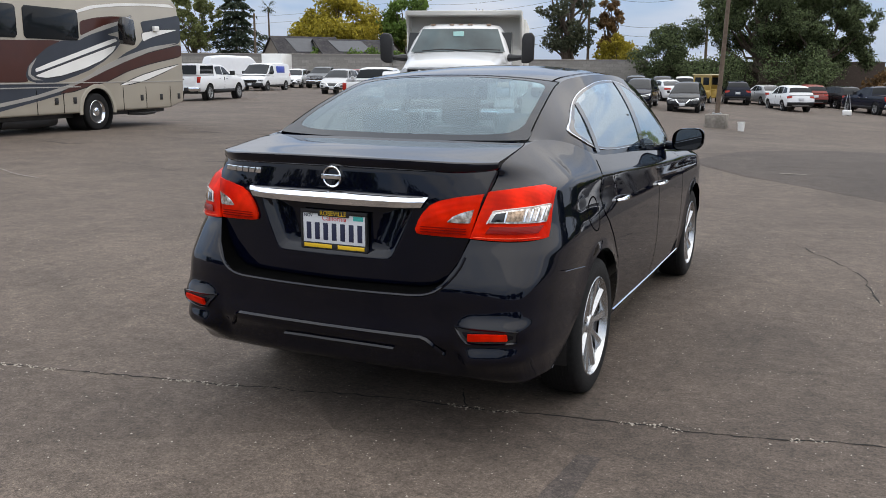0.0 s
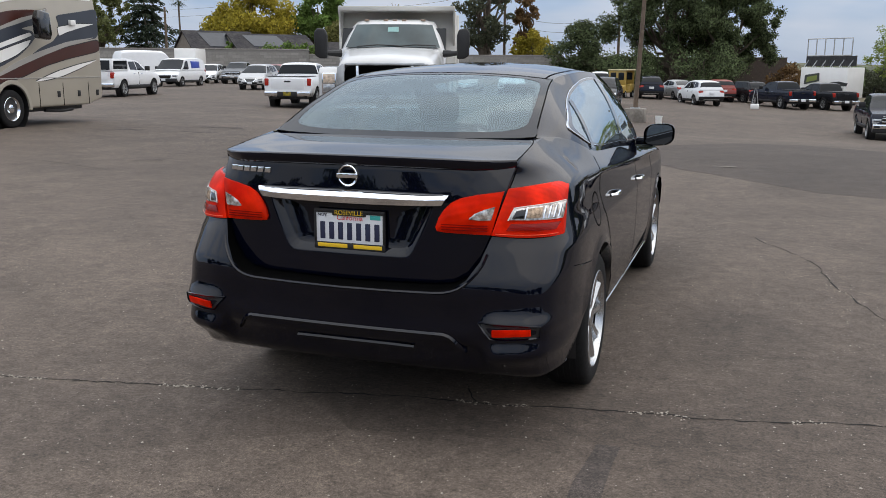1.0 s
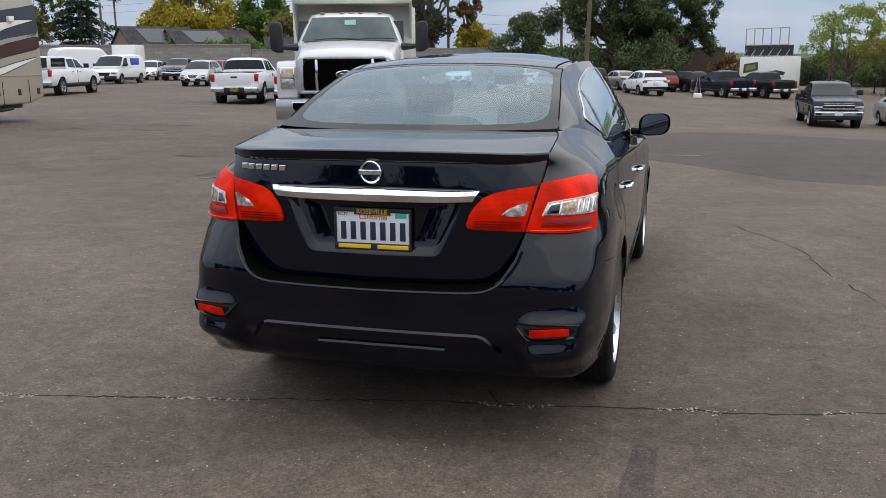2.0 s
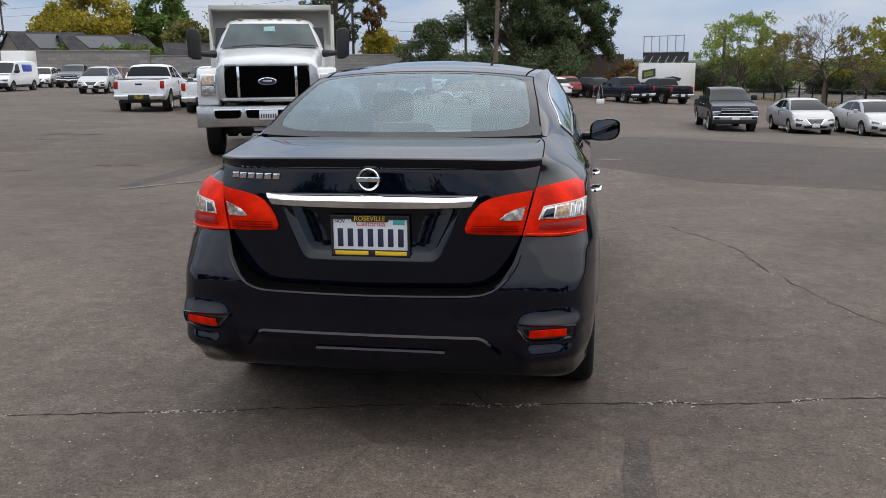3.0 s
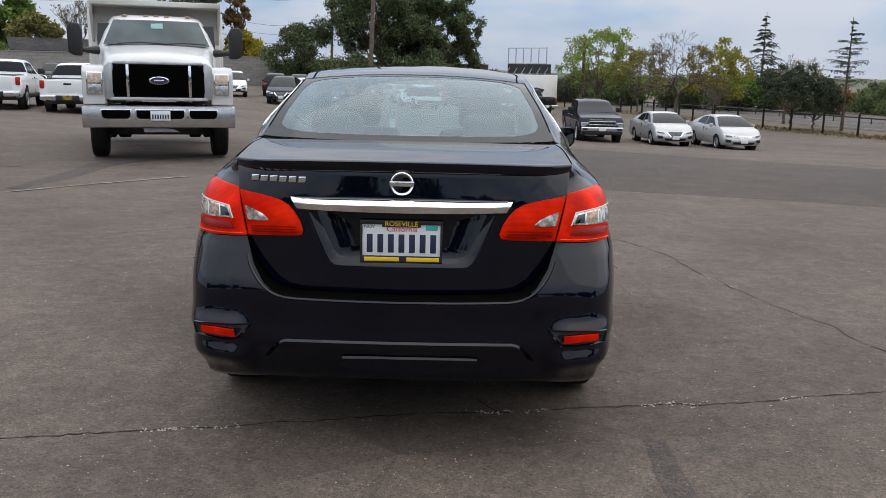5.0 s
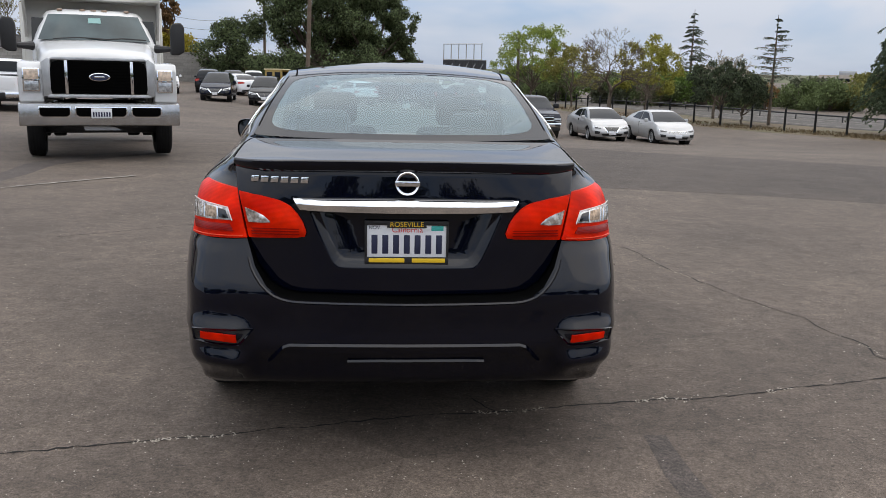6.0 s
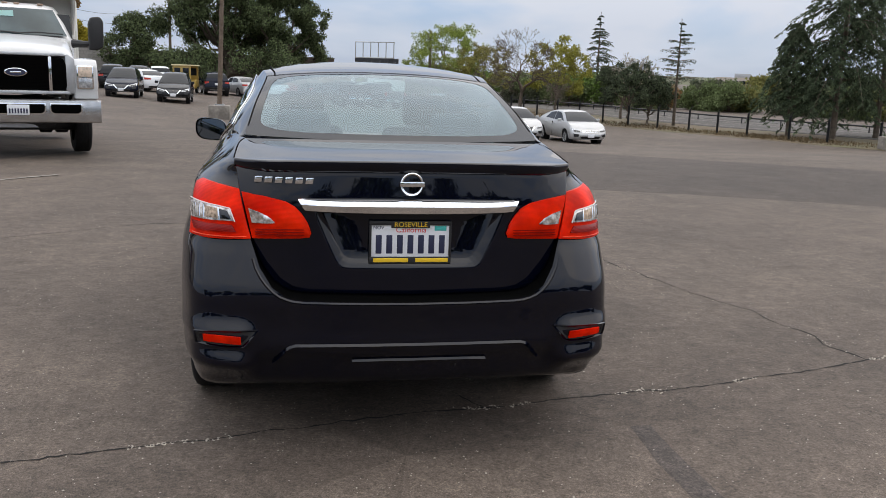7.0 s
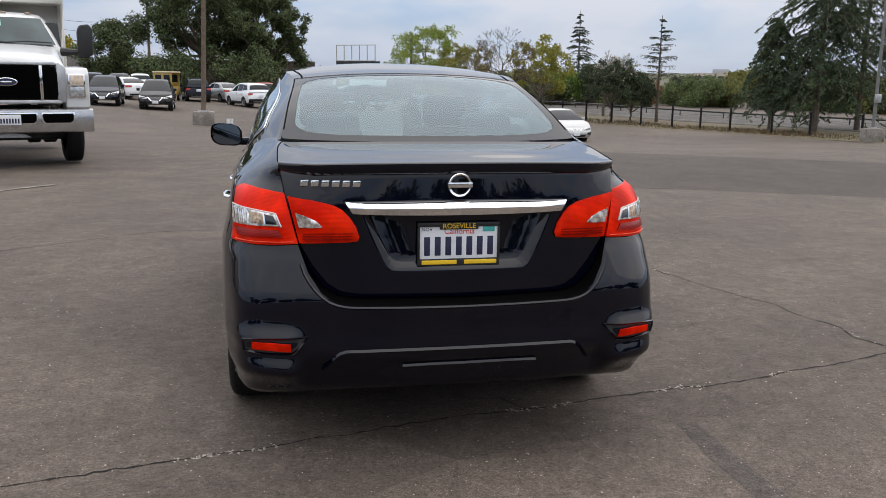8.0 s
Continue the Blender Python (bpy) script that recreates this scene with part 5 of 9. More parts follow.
# ---------------------------------------------------------------- the black sedan
M_GLASS = bpy.data.materials.new("clear_vehicle_glass")
M_GLASS.use_nodes = True
_n, _l = M_GLASS.node_tree.nodes, M_GLASS.node_tree.links
_n.clear()
_o, _mx, _tr, _gl, _fr = (_n.new(k) for k in ("ShaderNodeOutputMaterial", "ShaderNodeMixShader", "ShaderNodeBsdfTransparent", "ShaderNodeBsdfGlossy", "ShaderNodeLayerWeight"))
_tr.inputs["Color"].default_value = (0.62, 0.79, 0.82, 1)
_gl.inputs["Roughness"].default_value = 0.02
_gl.inputs["Color"].default_value = (0.76, 0.85, 0.91, 1)
_fr.inputs["Blend"].default_value = 0.5
_pw, _ad = _n.new("ShaderNodeMath"), _n.new("ShaderNodeMath")
_pw.operation, _ad.operation = "POWER", "MULTIPLY_ADD"
_pw.inputs[1].default_value = 4.6
_ad.inputs[1].default_value, _ad.inputs[2].default_value = 0.90, 0.045
_l.new(_fr.outputs["Facing"], _pw.inputs[0])
_l.new(_pw.outputs[0], _ad.inputs[0])
_l.new(_ad.outputs[0], _mx.inputs["Fac"])
_df, _dust = _n.new("ShaderNodeBsdfDiffuse"), _n.new("ShaderNodeMixShader")
_df.inputs["Color"].default_value = (0.42, 0.56, 0.60, 1)
_dust.inputs["Fac"].default_value = 0.14
_l.new(_tr.outputs["BSDF"], _dust.inputs[1])
_l.new(_df.outputs["BSDF"], _dust.inputs[2])
_l.new(_dust.outputs["Shader"], _mx.inputs[1])
_l.new(_gl.outputs["BSDF"], _mx.inputs[2])
_l.new(_mx.outputs["Shader"], _o.inputs["Surface"])
M_SIDEGLASS = M_GLASS.copy()
M_SIDEGLASS.name = "tinted_side_glass"
for _q in M_SIDEGLASS.node_tree.nodes:
    if _q.type == "BSDF_TRANSPARENT":
        _q.inputs["Color"].default_value = (0.50, 0.58, 0.57, 1)
    elif _q.type == "MATH" and _q.operation == "POWER":
        _q.inputs[1].default_value = 2.2
    elif _q.type == "MATH":
        _q.inputs[2].default_value = 0.12
M_FRIT = shader("black_glass_border", (0.006, 0.008, 0.012), rough=0.05, coat=0.0, spec=0.26)
M_SEAT = shader("dark_grey_seat_cloth", (0.060, 0.061, 0.062), rough=0.9, vary=0.2, scale=50, bump=0.2, bump_scale=300)
M_CABIN = shader("charcoal_cabin_plastic", (0.035, 0.035, 0.037), rough=0.75, vary=0.15, scale=20)
M_LENSDARK = ribbed(shader("dark_red_lens", (0.27, 0.006, 0.003), rough=0.2, coat=0.1, vary=0.2, scale=9, spec=.2), 60.0, .75)
M_CLEARLENS = shader("clear_lamp_lens", (0.78, 0.76, 0.73), rough=0.15, metal=0.5, coat=0.5, vary=0.6, scale=70, second=(.36, .30, .26), second_scale=38)
M_AMBERCELL = shader("amber_reflector_cell", (.42, .30, .21), rough=.2, metal=.5, vary=.6, scale=90)
M_PALEEDGE = shader("pale_lens_edge", (.62, .55, .52), rough=.25, spec=.3)
M_GLOWRED = shader("bright_red_light_guide", (.85, .10, .05), rough=.3, spec=.3)
M_MIRROR = shader("mirror_glass", (.20, .21, .22), rough=.01, metal=1.0)
M_YELLOW = shader("yellow_print", (0.80, 0.50, 0.03), rough=0.5)
M_REDINK = shader("red_script_print", (0.62, 0.05, 0.05), rough=0.5)
M_TEAL = shader("teal_sticker", (0.03, 0.42, 0.38), rough=0.4)

AX_R, AX_F, WHEEL_R, ARCH_R = 0.92, 3.62, 0.322, 0.372
PLAN_TRUNK = [(0, 0), (.2, .004), (.43, .018), (.66, .053), (.73, .080), (.80, .118), (.87, .170), (.935, .255), (.975, .365), (.989, .445), (.997, .535), (1.0, .60)]
PLAN_BUMPER = [(0, 0), (.3, .008), (.5, .024), (.70, .058), (.80, .088), (.87, .120), (.93, .185), (.975, .325), (.989, .42), (.997, .52), (1.0, .60)]
PLAN_TOP = [(0, 0), (.5, .010), (.75, .035), (.88, .065), (.95, .11), (.982, .19), (.992, .30), (.998, .41), (1.0, .50)]
SIDE_W = [(.18, .80), (.24, .842), (.32, .862), (.42, .881), (.55, .890), (.68, .892), (.76, .891), (.80, .890), (.85, .880), (.90, .867), (.95, .858)]
DOOR_OUT = [(.80, 0), (.85, .003), (.90, .008), (.95, .010)]
CREASE = [(.0, 1.037), (.6, 1.036), (.8, 1.034), (1.065, 1.024), (1.42, 1.006), (2.13, .968), (2.76, .942), (3.3, .93), (3.75, .90), (4.2, .82), (4.6, .66)]
BUMPER_OUT = [(.18, .40), (.26, .16), (.285, .07), (.31, .03), (.335, .010), (.37, -.004), (.41, -.022), (.445, -.046), (.48, -.054), (.53, -.052), (.58, -.056), (.625, -.062), (.66, -.062), (.69, -.056), (.74, -.036), (.80, -.010), (.86, .014), (.95, .03), (1.2, .10)]
HALF_TOP = [(.0, .661), (.6, .661), (.75, .686), (.92, .735), (1.1, .785), (1.6, .80), (3.0, .80), (3.5, .74), (4.6, .68)]
TOP_LINE = [(.0, 1.13), (.15, 1.142), (.6, 1.199), (.75, 1.199), (.92, 1.171), (1.1, 1.118), (1.3, 1.092), (2.0, 1.055), (3.0, .985), (3.6, .965), (4.2, .87), (4.6, .70)]


LID_HALF = [(.657, 1.20), (.657, 1.122), (.640, 1.03), (.599, .866), (.563, .763), (.518, .694), (.466, .659), (.40, .649), (0, .643)]


def lid_edge(x, z):
    """The nearest place on the boot opening's edge, and whether the given place lies inside it."""
    best, spot, inside = 9.0, (x, z), True
    for (x0, z0), (x1, z1) in zip(LID_HALF, LID_HALF[1:]):
        dx, dz = x1 - x0, z1 - z0
        t = min(1, max(0, ((x - x0) * dx + (z - z0) * dz) / (dx * dx + dz * dz)))
        q = (x0 + t * dx, z0 + t * dz)
        d = math.hypot(x - q[0], z - q[1])
        if d < best:
            best, spot, inside = d, q, dx * (z - z0) - dz * (x - x0) < 0
    return spot, inside


def shoulder(s, crease, sharp=1.0):
    """How far out the shoulder stands (1 to 0) at a share s of its height: upright to the crease, then leaning in."""
    up, lean = 1 - .25 * s, (1 - s) * (1 - .25 * crease) / (1 - crease)
    d = .10
    h = min(1, max(0, .5 + .5 * (lean - up) / d))
    new_ = lerp(lean, up, h) - d * h * (1 - h)
    if sharp >= 1:
        return new_
    old_ = math.cos(math.asin(min(1, s ** (1 / 1.1)))) ** 1.3
    return lerp(old_, new_, sharp)


def half_width(z):
    """Half the width of the tail at a height, up to the shoulders."""
    if z <= .95:
        return curve_at(SIDE_W, z)
    return lerp(.661, .858, shoulder(min(1.0, (z - .95) / .195), .37))


def shoulder_foot(y):
    return min(.95, curve_at(TOP_LINE, y) - .03, curve_at(CREASE, y) - .02)


def shoulder_x(y, s):
    """Half width over the shoulder's foot, at a share s of the height up to the belt line."""
    zsh, zt = shoulder_foot(y), curve_at(TOP_LINE, y)
    c = min(.6, max(.05, (curve_at(CREASE, y) - zsh) / (zt - zsh)))
    c = lerp(.37, c, min(1, max(0, (y - .6) / .3)))
    sharp = 1 - min(1, max(0, (y - 3.0) / .6))
    return lerp(curve_at(HALF_TOP, y), side_x(y, zsh), shoulder(s, c, sharp))


def tail_point(xf, z, out=0.0):
    """A point on the tail: xf is -1 to 1 across the width; out: offset along the skin's normal."""
    def base(f, h):
        a, w = abs(f), half_width(h)
        k = min(1, max(0, (h - .58) / .25))
        y = lerp(curve_at(PLAN_BUMPER, a), curve_at(PLAN_TRUNK, a), k)
        x = f * w
        o = curve_at(BUMPER_OUT, h)
        if h > 1.05:
            k = min(1, (h - 1.05) / .09)
            y, o = lerp(y + o, curve_at(PLAN_TOP, a) + .10, k * k * (3 - 2 * k)), 0
        if h < .36:
            o = lerp(o, -.01, a ** 3)
        side = min(1, max(0, (abs(x) - .54) / .11))
        side = side * side * (3 - 2 * side)
        o -= side * (.040 * math.exp(-((h - .512) / .044) ** 2) + .080 * math.exp(-((h - .394) / .054) ** 2))
        return Vector((x, y + o, h))
    p = base(xf, z)
    if out == 0:
        return p
    e = .004
    du, dv = base(xf + e, z) - base(xf - e, z), base(xf, z + e) - base(xf, z - e)
    n = du.cross(dv).normalized()
    if n.y > 0 and abs(xf) < 0.9 or n.dot(Vector((xf, -.5, 0))) < 0:
        n = -n
    return p + n * out


def tail_at(x, z, out=0.0):
    return tail_point(x / half_width(z), z, out)


def tail_patch(bm, top, bottom, out, n=18, nv=6, bulge=0.0, skirt=0.02, side=1, skin=None):
    """A panel on the tail between two edges of (x, z) points, with its rim turned inwards."""
    def along(pts, t):
        k = t * (len(pts) - 1)
        i = min(int(k), len(pts) - 2)
        f = k - i
        return lerp(pts[i][0], pts[i + 1][0], f), lerp(pts[i][1], pts[i + 1][1], f)
    rows = []
    for i in range(nv + 1):
        v = i / nv
        row = []
        for j in range(n + 1):
            u = j / n
            a, b = along(top, u), along(bottom, u)
            x, z = lerp(a[0], b[0], v), lerp(a[1], b[1], v)
            p = (skin or tail_at)(x, z, out + bulge * math.sin(math.pi * v) * math.sin(math.pi * min(1, max(0, u))) ** .4)
            row.append(Vector((p.x * side, p.y, p.z)))
        rows.append(row)
    back = []
    for i, row in enumerate(rows):
        back.append([p + Vector((0, skirt, 0)) for p in row])
    full = [back[0]] + rows + [back[-1]]
    full = [[r[0] + Vector((0, skirt, 0))] + r + [r[-1] + Vector((0, skirt, 0))] for r in full]
    grid(bm, full)
    bmesh.ops.remove_doubles(bm, verts=bm.verts, dist=0.0003)


def tail_band(bm, pts, width, out, step=.015, height=0.0):
    """A narrow band along (x, z) points of the tail."""
    path = []
    for (x0, z0), (x1, z1) in zip(pts, pts[1:]):
        k = max(1, int(math.hypot(x1 - x0, z1 - z0) / step))
        path += [(lerp(x0, x1, i / k), lerp(z0, z1, i / k)) for i in range(k)]
    path.append(pts[-1])
    rows = []
    for i, (x, z) in enumerate(path):
        a, b = path[max(0, i - 1)], path[min(len(path) - 1, i + 1)]
        d = Vector((b[0] - a[0], b[1] - a[1])).normalized() * width / 2
        rows.append([tail_at(x - d.y, z + d.x, out), tail_at(x, z, out + height), tail_at(x + d.y, z - d.x, out)])
    grid(bm, rows)


def side_x(y, z):
    """The body side's half width at a place along the car."""
    z = min(z, .95)
    w = curve_at(SIDE_W, z) + curve_at(DOOR_OUT, z) * min(1, max(0, (y - .75) / .5))
    f = 1 - .06 * max(0, (y - 3.7) / .9) ** 2
    return w * f


def side_band(bm, pts, width, out, s=1, step=.03, tilt=0.0):
    path = []
    for (y0, z0), (y1, z1) in zip(pts, pts[1:]):
        k = max(1, int(math.hypot(y1 - y0, z1 - z0) / step))
        path += [(lerp(y0, y1, i / k), lerp(z0, z1, i / k)) for i in range(k)]
    path.append(pts[-1])
    rows = []
    for i, (y, z) in enumerate(path):
        a, b = path[max(0, i - 1)], path[min(len(path) - 1, i + 1)]
        d = Vector((b[0] - a[0], b[1] - a[1])).normalized() * width / 2
        rows.append([(s * (skin_x(yy, zz) + o), yy, zz) for yy, zz, o in ((y - d.y, z + d.x, out), (y + d.y, z - d.x, out + tilt))])
    grid(bm, rows)


def skin_x(y, z):
    """Half width of the finished skin: body side, then the rounded shoulder up to the belt line."""
    zsh = shoulder_foot(y)
    if z <= zsh:
        return side_x(y, z)
    return shoulder_x(y, min(1, (z - zsh) / max(.01, curve_at(TOP_LINE, y) - zsh)))


def sedan_body():
    """Outer body below the glass: rings round the plan, with round wheel openings, bumper ledge and shoulders."""
    low = [.18, .22, .26, .29, .31, .33, .35, .37, .385, .40, .41, .42, .43, .44, .45, .46, .47, .48, .49, .50, .51, .52, .53, .54, .55, .56, .57, .58, .59, .60, .61, .62, .63, .64, .65, .66, .67, .68, .69, .70, .71, .72, .73, .74, .75, .765, .78, .795, .81, .825, .84, .855, .87, .885, .90, .915, .93, .94, .95]
    rear_x = [k / 110 for k in range(88)] + [.8 + .2 * (1 - (1 - k / 24) ** 1.7) for k in range(25)]
    side_y = [.62 + k * (3.75 - .62) / 84 for k in range(1, 85)]
    front_a = [math.pi / 2 * (1 - k / 24) for k in range(1, 25)]
    nsh = 26
    rows, inside, boot = [], [], []
    for lev in range(len(low) + nsh):
        right, flag = [], []
        boot.append([])

        def put(x, y, z):
            hit = False
            if x > .7 and .3 < y < 4.3:
                for ya in (AX_R, AX_F):
                    d = math.hypot(y - ya, z - WHEEL_R)
                    back = ya - math.sqrt(max(0, ARCH_R ** 2 - (z - WHEEL_R) ** 2)) - .15 * (.44 - z) / .14
                    if ya == AX_R and z < .44 and back < y < ya:
                        hit, y, z = True, back, max(z, .278)
                    elif d < ARCH_R:
                        hit = True
                        if z < WHEEL_R:
                            if y < AX_R:
                                z = max(z, .278)
                            y = ya + math.copysign(math.sqrt(max(0, ARCH_R ** 2 - (z - WHEEL_R) ** 2)), y - ya)
                        else:
                            f = ARCH_R / max(d, 1e-3)
                            y, z = ya + (y - ya) * f, WHEEL_R + (z - WHEEL_R) * f
                        x += .012
                    elif d < ARCH_R + .05:
                        x += .012 * (1 - (d - ARCH_R) / .05)
            right.append((x, y, z))
            flag.append(hit)
        for xf in rear_x:
            if lev < len(low):
                z = low[lev]
            else:
                z = .95 + .195 * math.sin(math.pi / 2 * (lev - len(low) + 1) / nsh) ** 1.1
            z = max(z, lerp(.258, .278, xf ** 4))
            p = tail_point(xf, z)
            within = False
            if lev < len(low) + nsh - 1:
                (ex, ez), within = lid_edge(p.x, z)
                if within:
                    p, z = tail_point(ex / half_width(ez), ez), ez
            if lev < 4:
                p = p.lerp(Vector((p.x, p.y + .25, p.z)), max(0, 2 - lev) / 2 * (1 - xf ** 4))
            zt = z
            if z > .95:
                zt = .95 + (z - .95) / .195 * (curve_at(TOP_LINE, p.y) - .95)
            put(p.x, p.y, zt)
            boot[-1].append(within and xf * half_width(z) < .66)
        for y in side_y:
            zsh = shoulder_foot(y)
            if lev < len(low):
                z = lerp(.18, zsh, (low[lev] - .18) / .77)
                put(side_x(y, z), y, z)
            else:
                a = math.sin(math.pi / 2 * (lev - len(low) + 1) / nsh) ** 1.1
                put(shoulder_x(y, a), y, lerp(zsh, curve_at(TOP_LINE, y), a))
        for a in front_a:
            y = 3.75 + .83 * math.cos(a) ** .8
            xs = math.sin(a) ** .55
            zsh = shoulder_foot(y)
            if lev < len(low):
                v = (low[lev] - .18) / .77
                z = lerp(.18, zsh, v)
                put(side_x(y, z) * xs, y - .10 * abs(v - .45) ** 1.5 * math.cos(a), z)
            else:
                b = math.pi / 2 * (lev - len(low) + 1) / nsh
                put(xs * lerp(curve_at(HALF_TOP, y), side_x(y, zsh), max(0, math.cos(b)) ** 1.3), y - .06 * math.cos(a), lerp(zsh, curve_at(TOP_LINE, y), math.sin(b) ** 1.1))
        n = len(right)
        rows.append(right + [(-x, y, z) for x, y, z in right[::-1]])
        inside.append(flag + flag[::-1])
    m = len(rows[0])
    bm = bmesh.new()

    for lst in boot:
        lst += [False] * (n - len(lst))
        lst += lst[::-1]
    boot[-1] = [b or c for b, c in zip(boot[-1], boot[-2])]

    def skip(i, j):
        k = (j + 1) % m
        return any(all((f[i][j], f[i][k], f[i + 1][j], f[i + 1][k])) for f in (inside, boot))
    grid(bm, rows, closed=True, skip=skip)
    last, cap = rows[-1], []
    for j in range(n):
        a, b = Vector(last[j]), Vector(last[m - 1 - j])
        if .66 < a.y < 3.42:
            continue
        if a.y > 2:
            cap.append((True, [a.lerp(b, k / 16) + Vector((0, 0, .006 * (1 - (k / 8 - 1) ** 2) * min(1, a.x / .5))) for k in range(17)]))
        else:
            edge = [a, a.lerp(Vector((0, a.y, a.z)), .06), a.lerp(Vector((0, a.y, a.z)), .115)]
            if a.x < .56:
                edge = [a, a - Vector((0, 0, .02)), a - Vector((0, 0, .02))]
            low_ = [Vector((edge[2].x * .99, a.y, a.z - .03)), Vector((0, a.y, a.z - .03))]
            cap.append((False, edge + low_ + [Vector((-p.x, p.y, p.z)) for p in (edge + low_)[-2::-1]]))
    for where in (False, True):
        rows2 = [r for w, r in cap if w == where]
        grid(bm, rows2)
    bmesh.ops.remove_doubles(bm, verts=bm.verts, dist=0.0006)
    return bm


# cabin: middle line and edge line of the glass and roof, then the sides down to the belt
ROOF_MID = [(.50, 1.196), (.60, 1.238), (.80, 1.322), (1.0, 1.393), (1.25, 1.467), (1.6, 1.512), (2.1, 1.532), (2.5, 1.50), (2.85, 1.42), (3.2, 1.25), (3.62, 1.01)]
EDGE_X = [(.60, .640), (.90, .605), (1.285, .562), (1.6, .585), (2.1, .600), (2.6, .605), (2.9, .63), (3.5, .72)]
EDGE_Z = [(.60, 1.203), (.90, 1.325), (1.285, 1.440), (1.6, 1.472), (2.1, 1.478), (2.5, 1.445), (2.85, 1.36), (3.2, 1.19), (3.5, 1.00)]


def top_point(y, k, out=0.0):
    """Rear glass, roof and windscreen. y: place of the edge along the car; k: -1 to 1 across."""
    def base(yy, kk):
        bow = .10 * min(1, max(0, (1.3 - yy) / .7)) - .12 * min(1, max(0, (yy - 2.6) / .9))
        yc = yy - bow * (1 - kk * kk)
        xe, ze, zm = curve_at(EDGE_X, yy), curve_at(EDGE_Z, yy), curve_at(ROOF_MID, yy - bow)
        return Vector((kk * xe, yc, ze + (zm - ze) * (1 - abs(kk) ** 2.3)))
    p = base(y, k)
    if out:
        n = (base(y, k + .01) - base(y, k - .01)).cross(base(y + .01, k) - base(y - .01, k)).normalized()
        p += n * out
    return p


def flank_point(y, t, s=1, out=0.0):
    """The cabin's side between the belt line (t 0) and the roof's edge (t 1)."""
    def base(yy, tt):
        b = Vector((curve_at(HALF_TOP, yy), yy, curve_at(TOP_LINE, yy)))
        e = Vector((curve_at(EDGE_X, yy), yy, curve_at(EDGE_Z, yy)))
        p = b.lerp(e, tt)
        h = max(0, e.z - b.z)
        return p + Vector((1, 0, .35)) * (.055 * h * math.sin(math.pi * tt) + .03 * h * tt * (1 - tt))
    p = base(y, t)
    if out:
        n = (base(y + .01, t) - base(y - .01, t)).cross(base(y, t + .02) - base(y, t - .02))
        n.normalize()
        if n.x < 0:
            n = -n
        p += n * out
    return Vector((s * p.x, p.y, p.z))


def skin_patch(fn, u0, u1, v0, v1, nu, nv):
    bm = bmesh.new()
    grid(bm, [[fn(lerp(u0, u1, i / nu), lerp(v0, v1, j / nv)) for j in range(nv + 1)] for i in range(nu + 1)])
    return bm


DLO = [(.925, .32), (1.19, .05), (2.22, .075), (3.16, .08), (2.92, .46), (2.60, .78), (2.20, .90), (1.75, .90), (1.45, .82), (1.15, .69)]


def in_poly(poly, x, y):
    c = False
    for (x0, y0), (x1, y1) in zip(poly, poly[1:] + poly[:1]):
        if (y0 > y) != (y1 > y) and x < (x1 - x0) * (y - y0) / (y1 - y0) + x0:
            c = not c
    return c


def smooth_loop(poly, n):
    """A closed path through the corners, rounded, with n points."""
    pts = [Vector((*p, 0)) for p in poly]
    for _ in range(2):
        pts = [q for a, b in zip(pts, pts[1:] + pts[:1]) for q in (a.lerp(b, .22), a.lerp(b, .78))]
    cum = [0]
    for a, b in zip(pts, pts[1:] + pts[:1]):
        cum.append(cum[-1] + (b - a).length)
    out = []
    for i in range(n):
        d = cum[-1] * i / n
        k = max(j for j in range(len(pts)) if cum[j] <= d)
        t = (d - cum[k]) / max(1e-9, cum[k + 1] - cum[k])
        out.append(pts[k].lerp(pts[(k + 1) % len(pts)], t))
    return out


def writing(body, size, mat, parent, m, name="lettering"):
    cu = bpy.data.curves.new(name, "FONT")
    cu.body, cu.size, cu.align_x, cu.align_y, cu.extrude = body, size, "CENTER", "CENTER", 0.0006
    tmp = bpy.data.objects.new(name, cu)
    scene.collection.objects.link(tmp)
    me = bpy.data.meshes.new_from_object(tmp.evaluated_get(bpy.context.evaluated_depsgraph_get()))
    bpy.data.objects.remove(tmp)
    me.materials.clear()
    me.materials.append(mat)
    return shared(name, me, parent, m)


sedan = thing("sedan", "glossy black compact sedan with red tail lamps and chrome trim", "car")
body = part("body", sedan_body(), M_BLACK, sedan, sharp=50)

# boot lid: rings from its outer edge in to the plate recess
LID = [(0, 1.128), (.35, 1.128), (.6545, 1.122), (.6372, 1.03), (.5963, .867), (.557, .765), (.512, .698), (.462, .668), (.40, .658), (0, .652)]
RECESS = [(0, .972), (.20, .972), (.358, .972), (.352, .95), (.32, .872), (.285, .795), (.272, .772), (.256, .760), (.23, .757), (0, .756)]

RECESS_IN = [(0, .972), (.19, .972), (.330, .972), (.320, .945), (.287, .872), (.257, .812), (.247, .800), (.233, .791), (.213, .788), (0, .787)]


def lid_loop(half):
    pts = [Vector((*p, 0)) for p in half]
    out = []
    for seg in range(len(pts) - 1):
        for i in range(8):
            out.append(pts[seg].lerp(pts[seg + 1], i / 8))
    out.append(pts[-1])
    return out + [Vector((-p.x, p.y, 0)) for p in out[-2:0:-1]]


def lid_skin(p, out):
    x, z = p.x, p.y
    f = x / lerp(half_width(z), .858, .45 if z > .95 else 0)
    y = curve_at(PLAN_TRUNK, abs(f)) + .020 + max(0, z - .66) * .035 + max(0, z - 1.0) * .09
    return Vector((x, y - out, z))


def on_lid(x, z, out):
    return lid_skin(Vector((x, z, 0)), out)


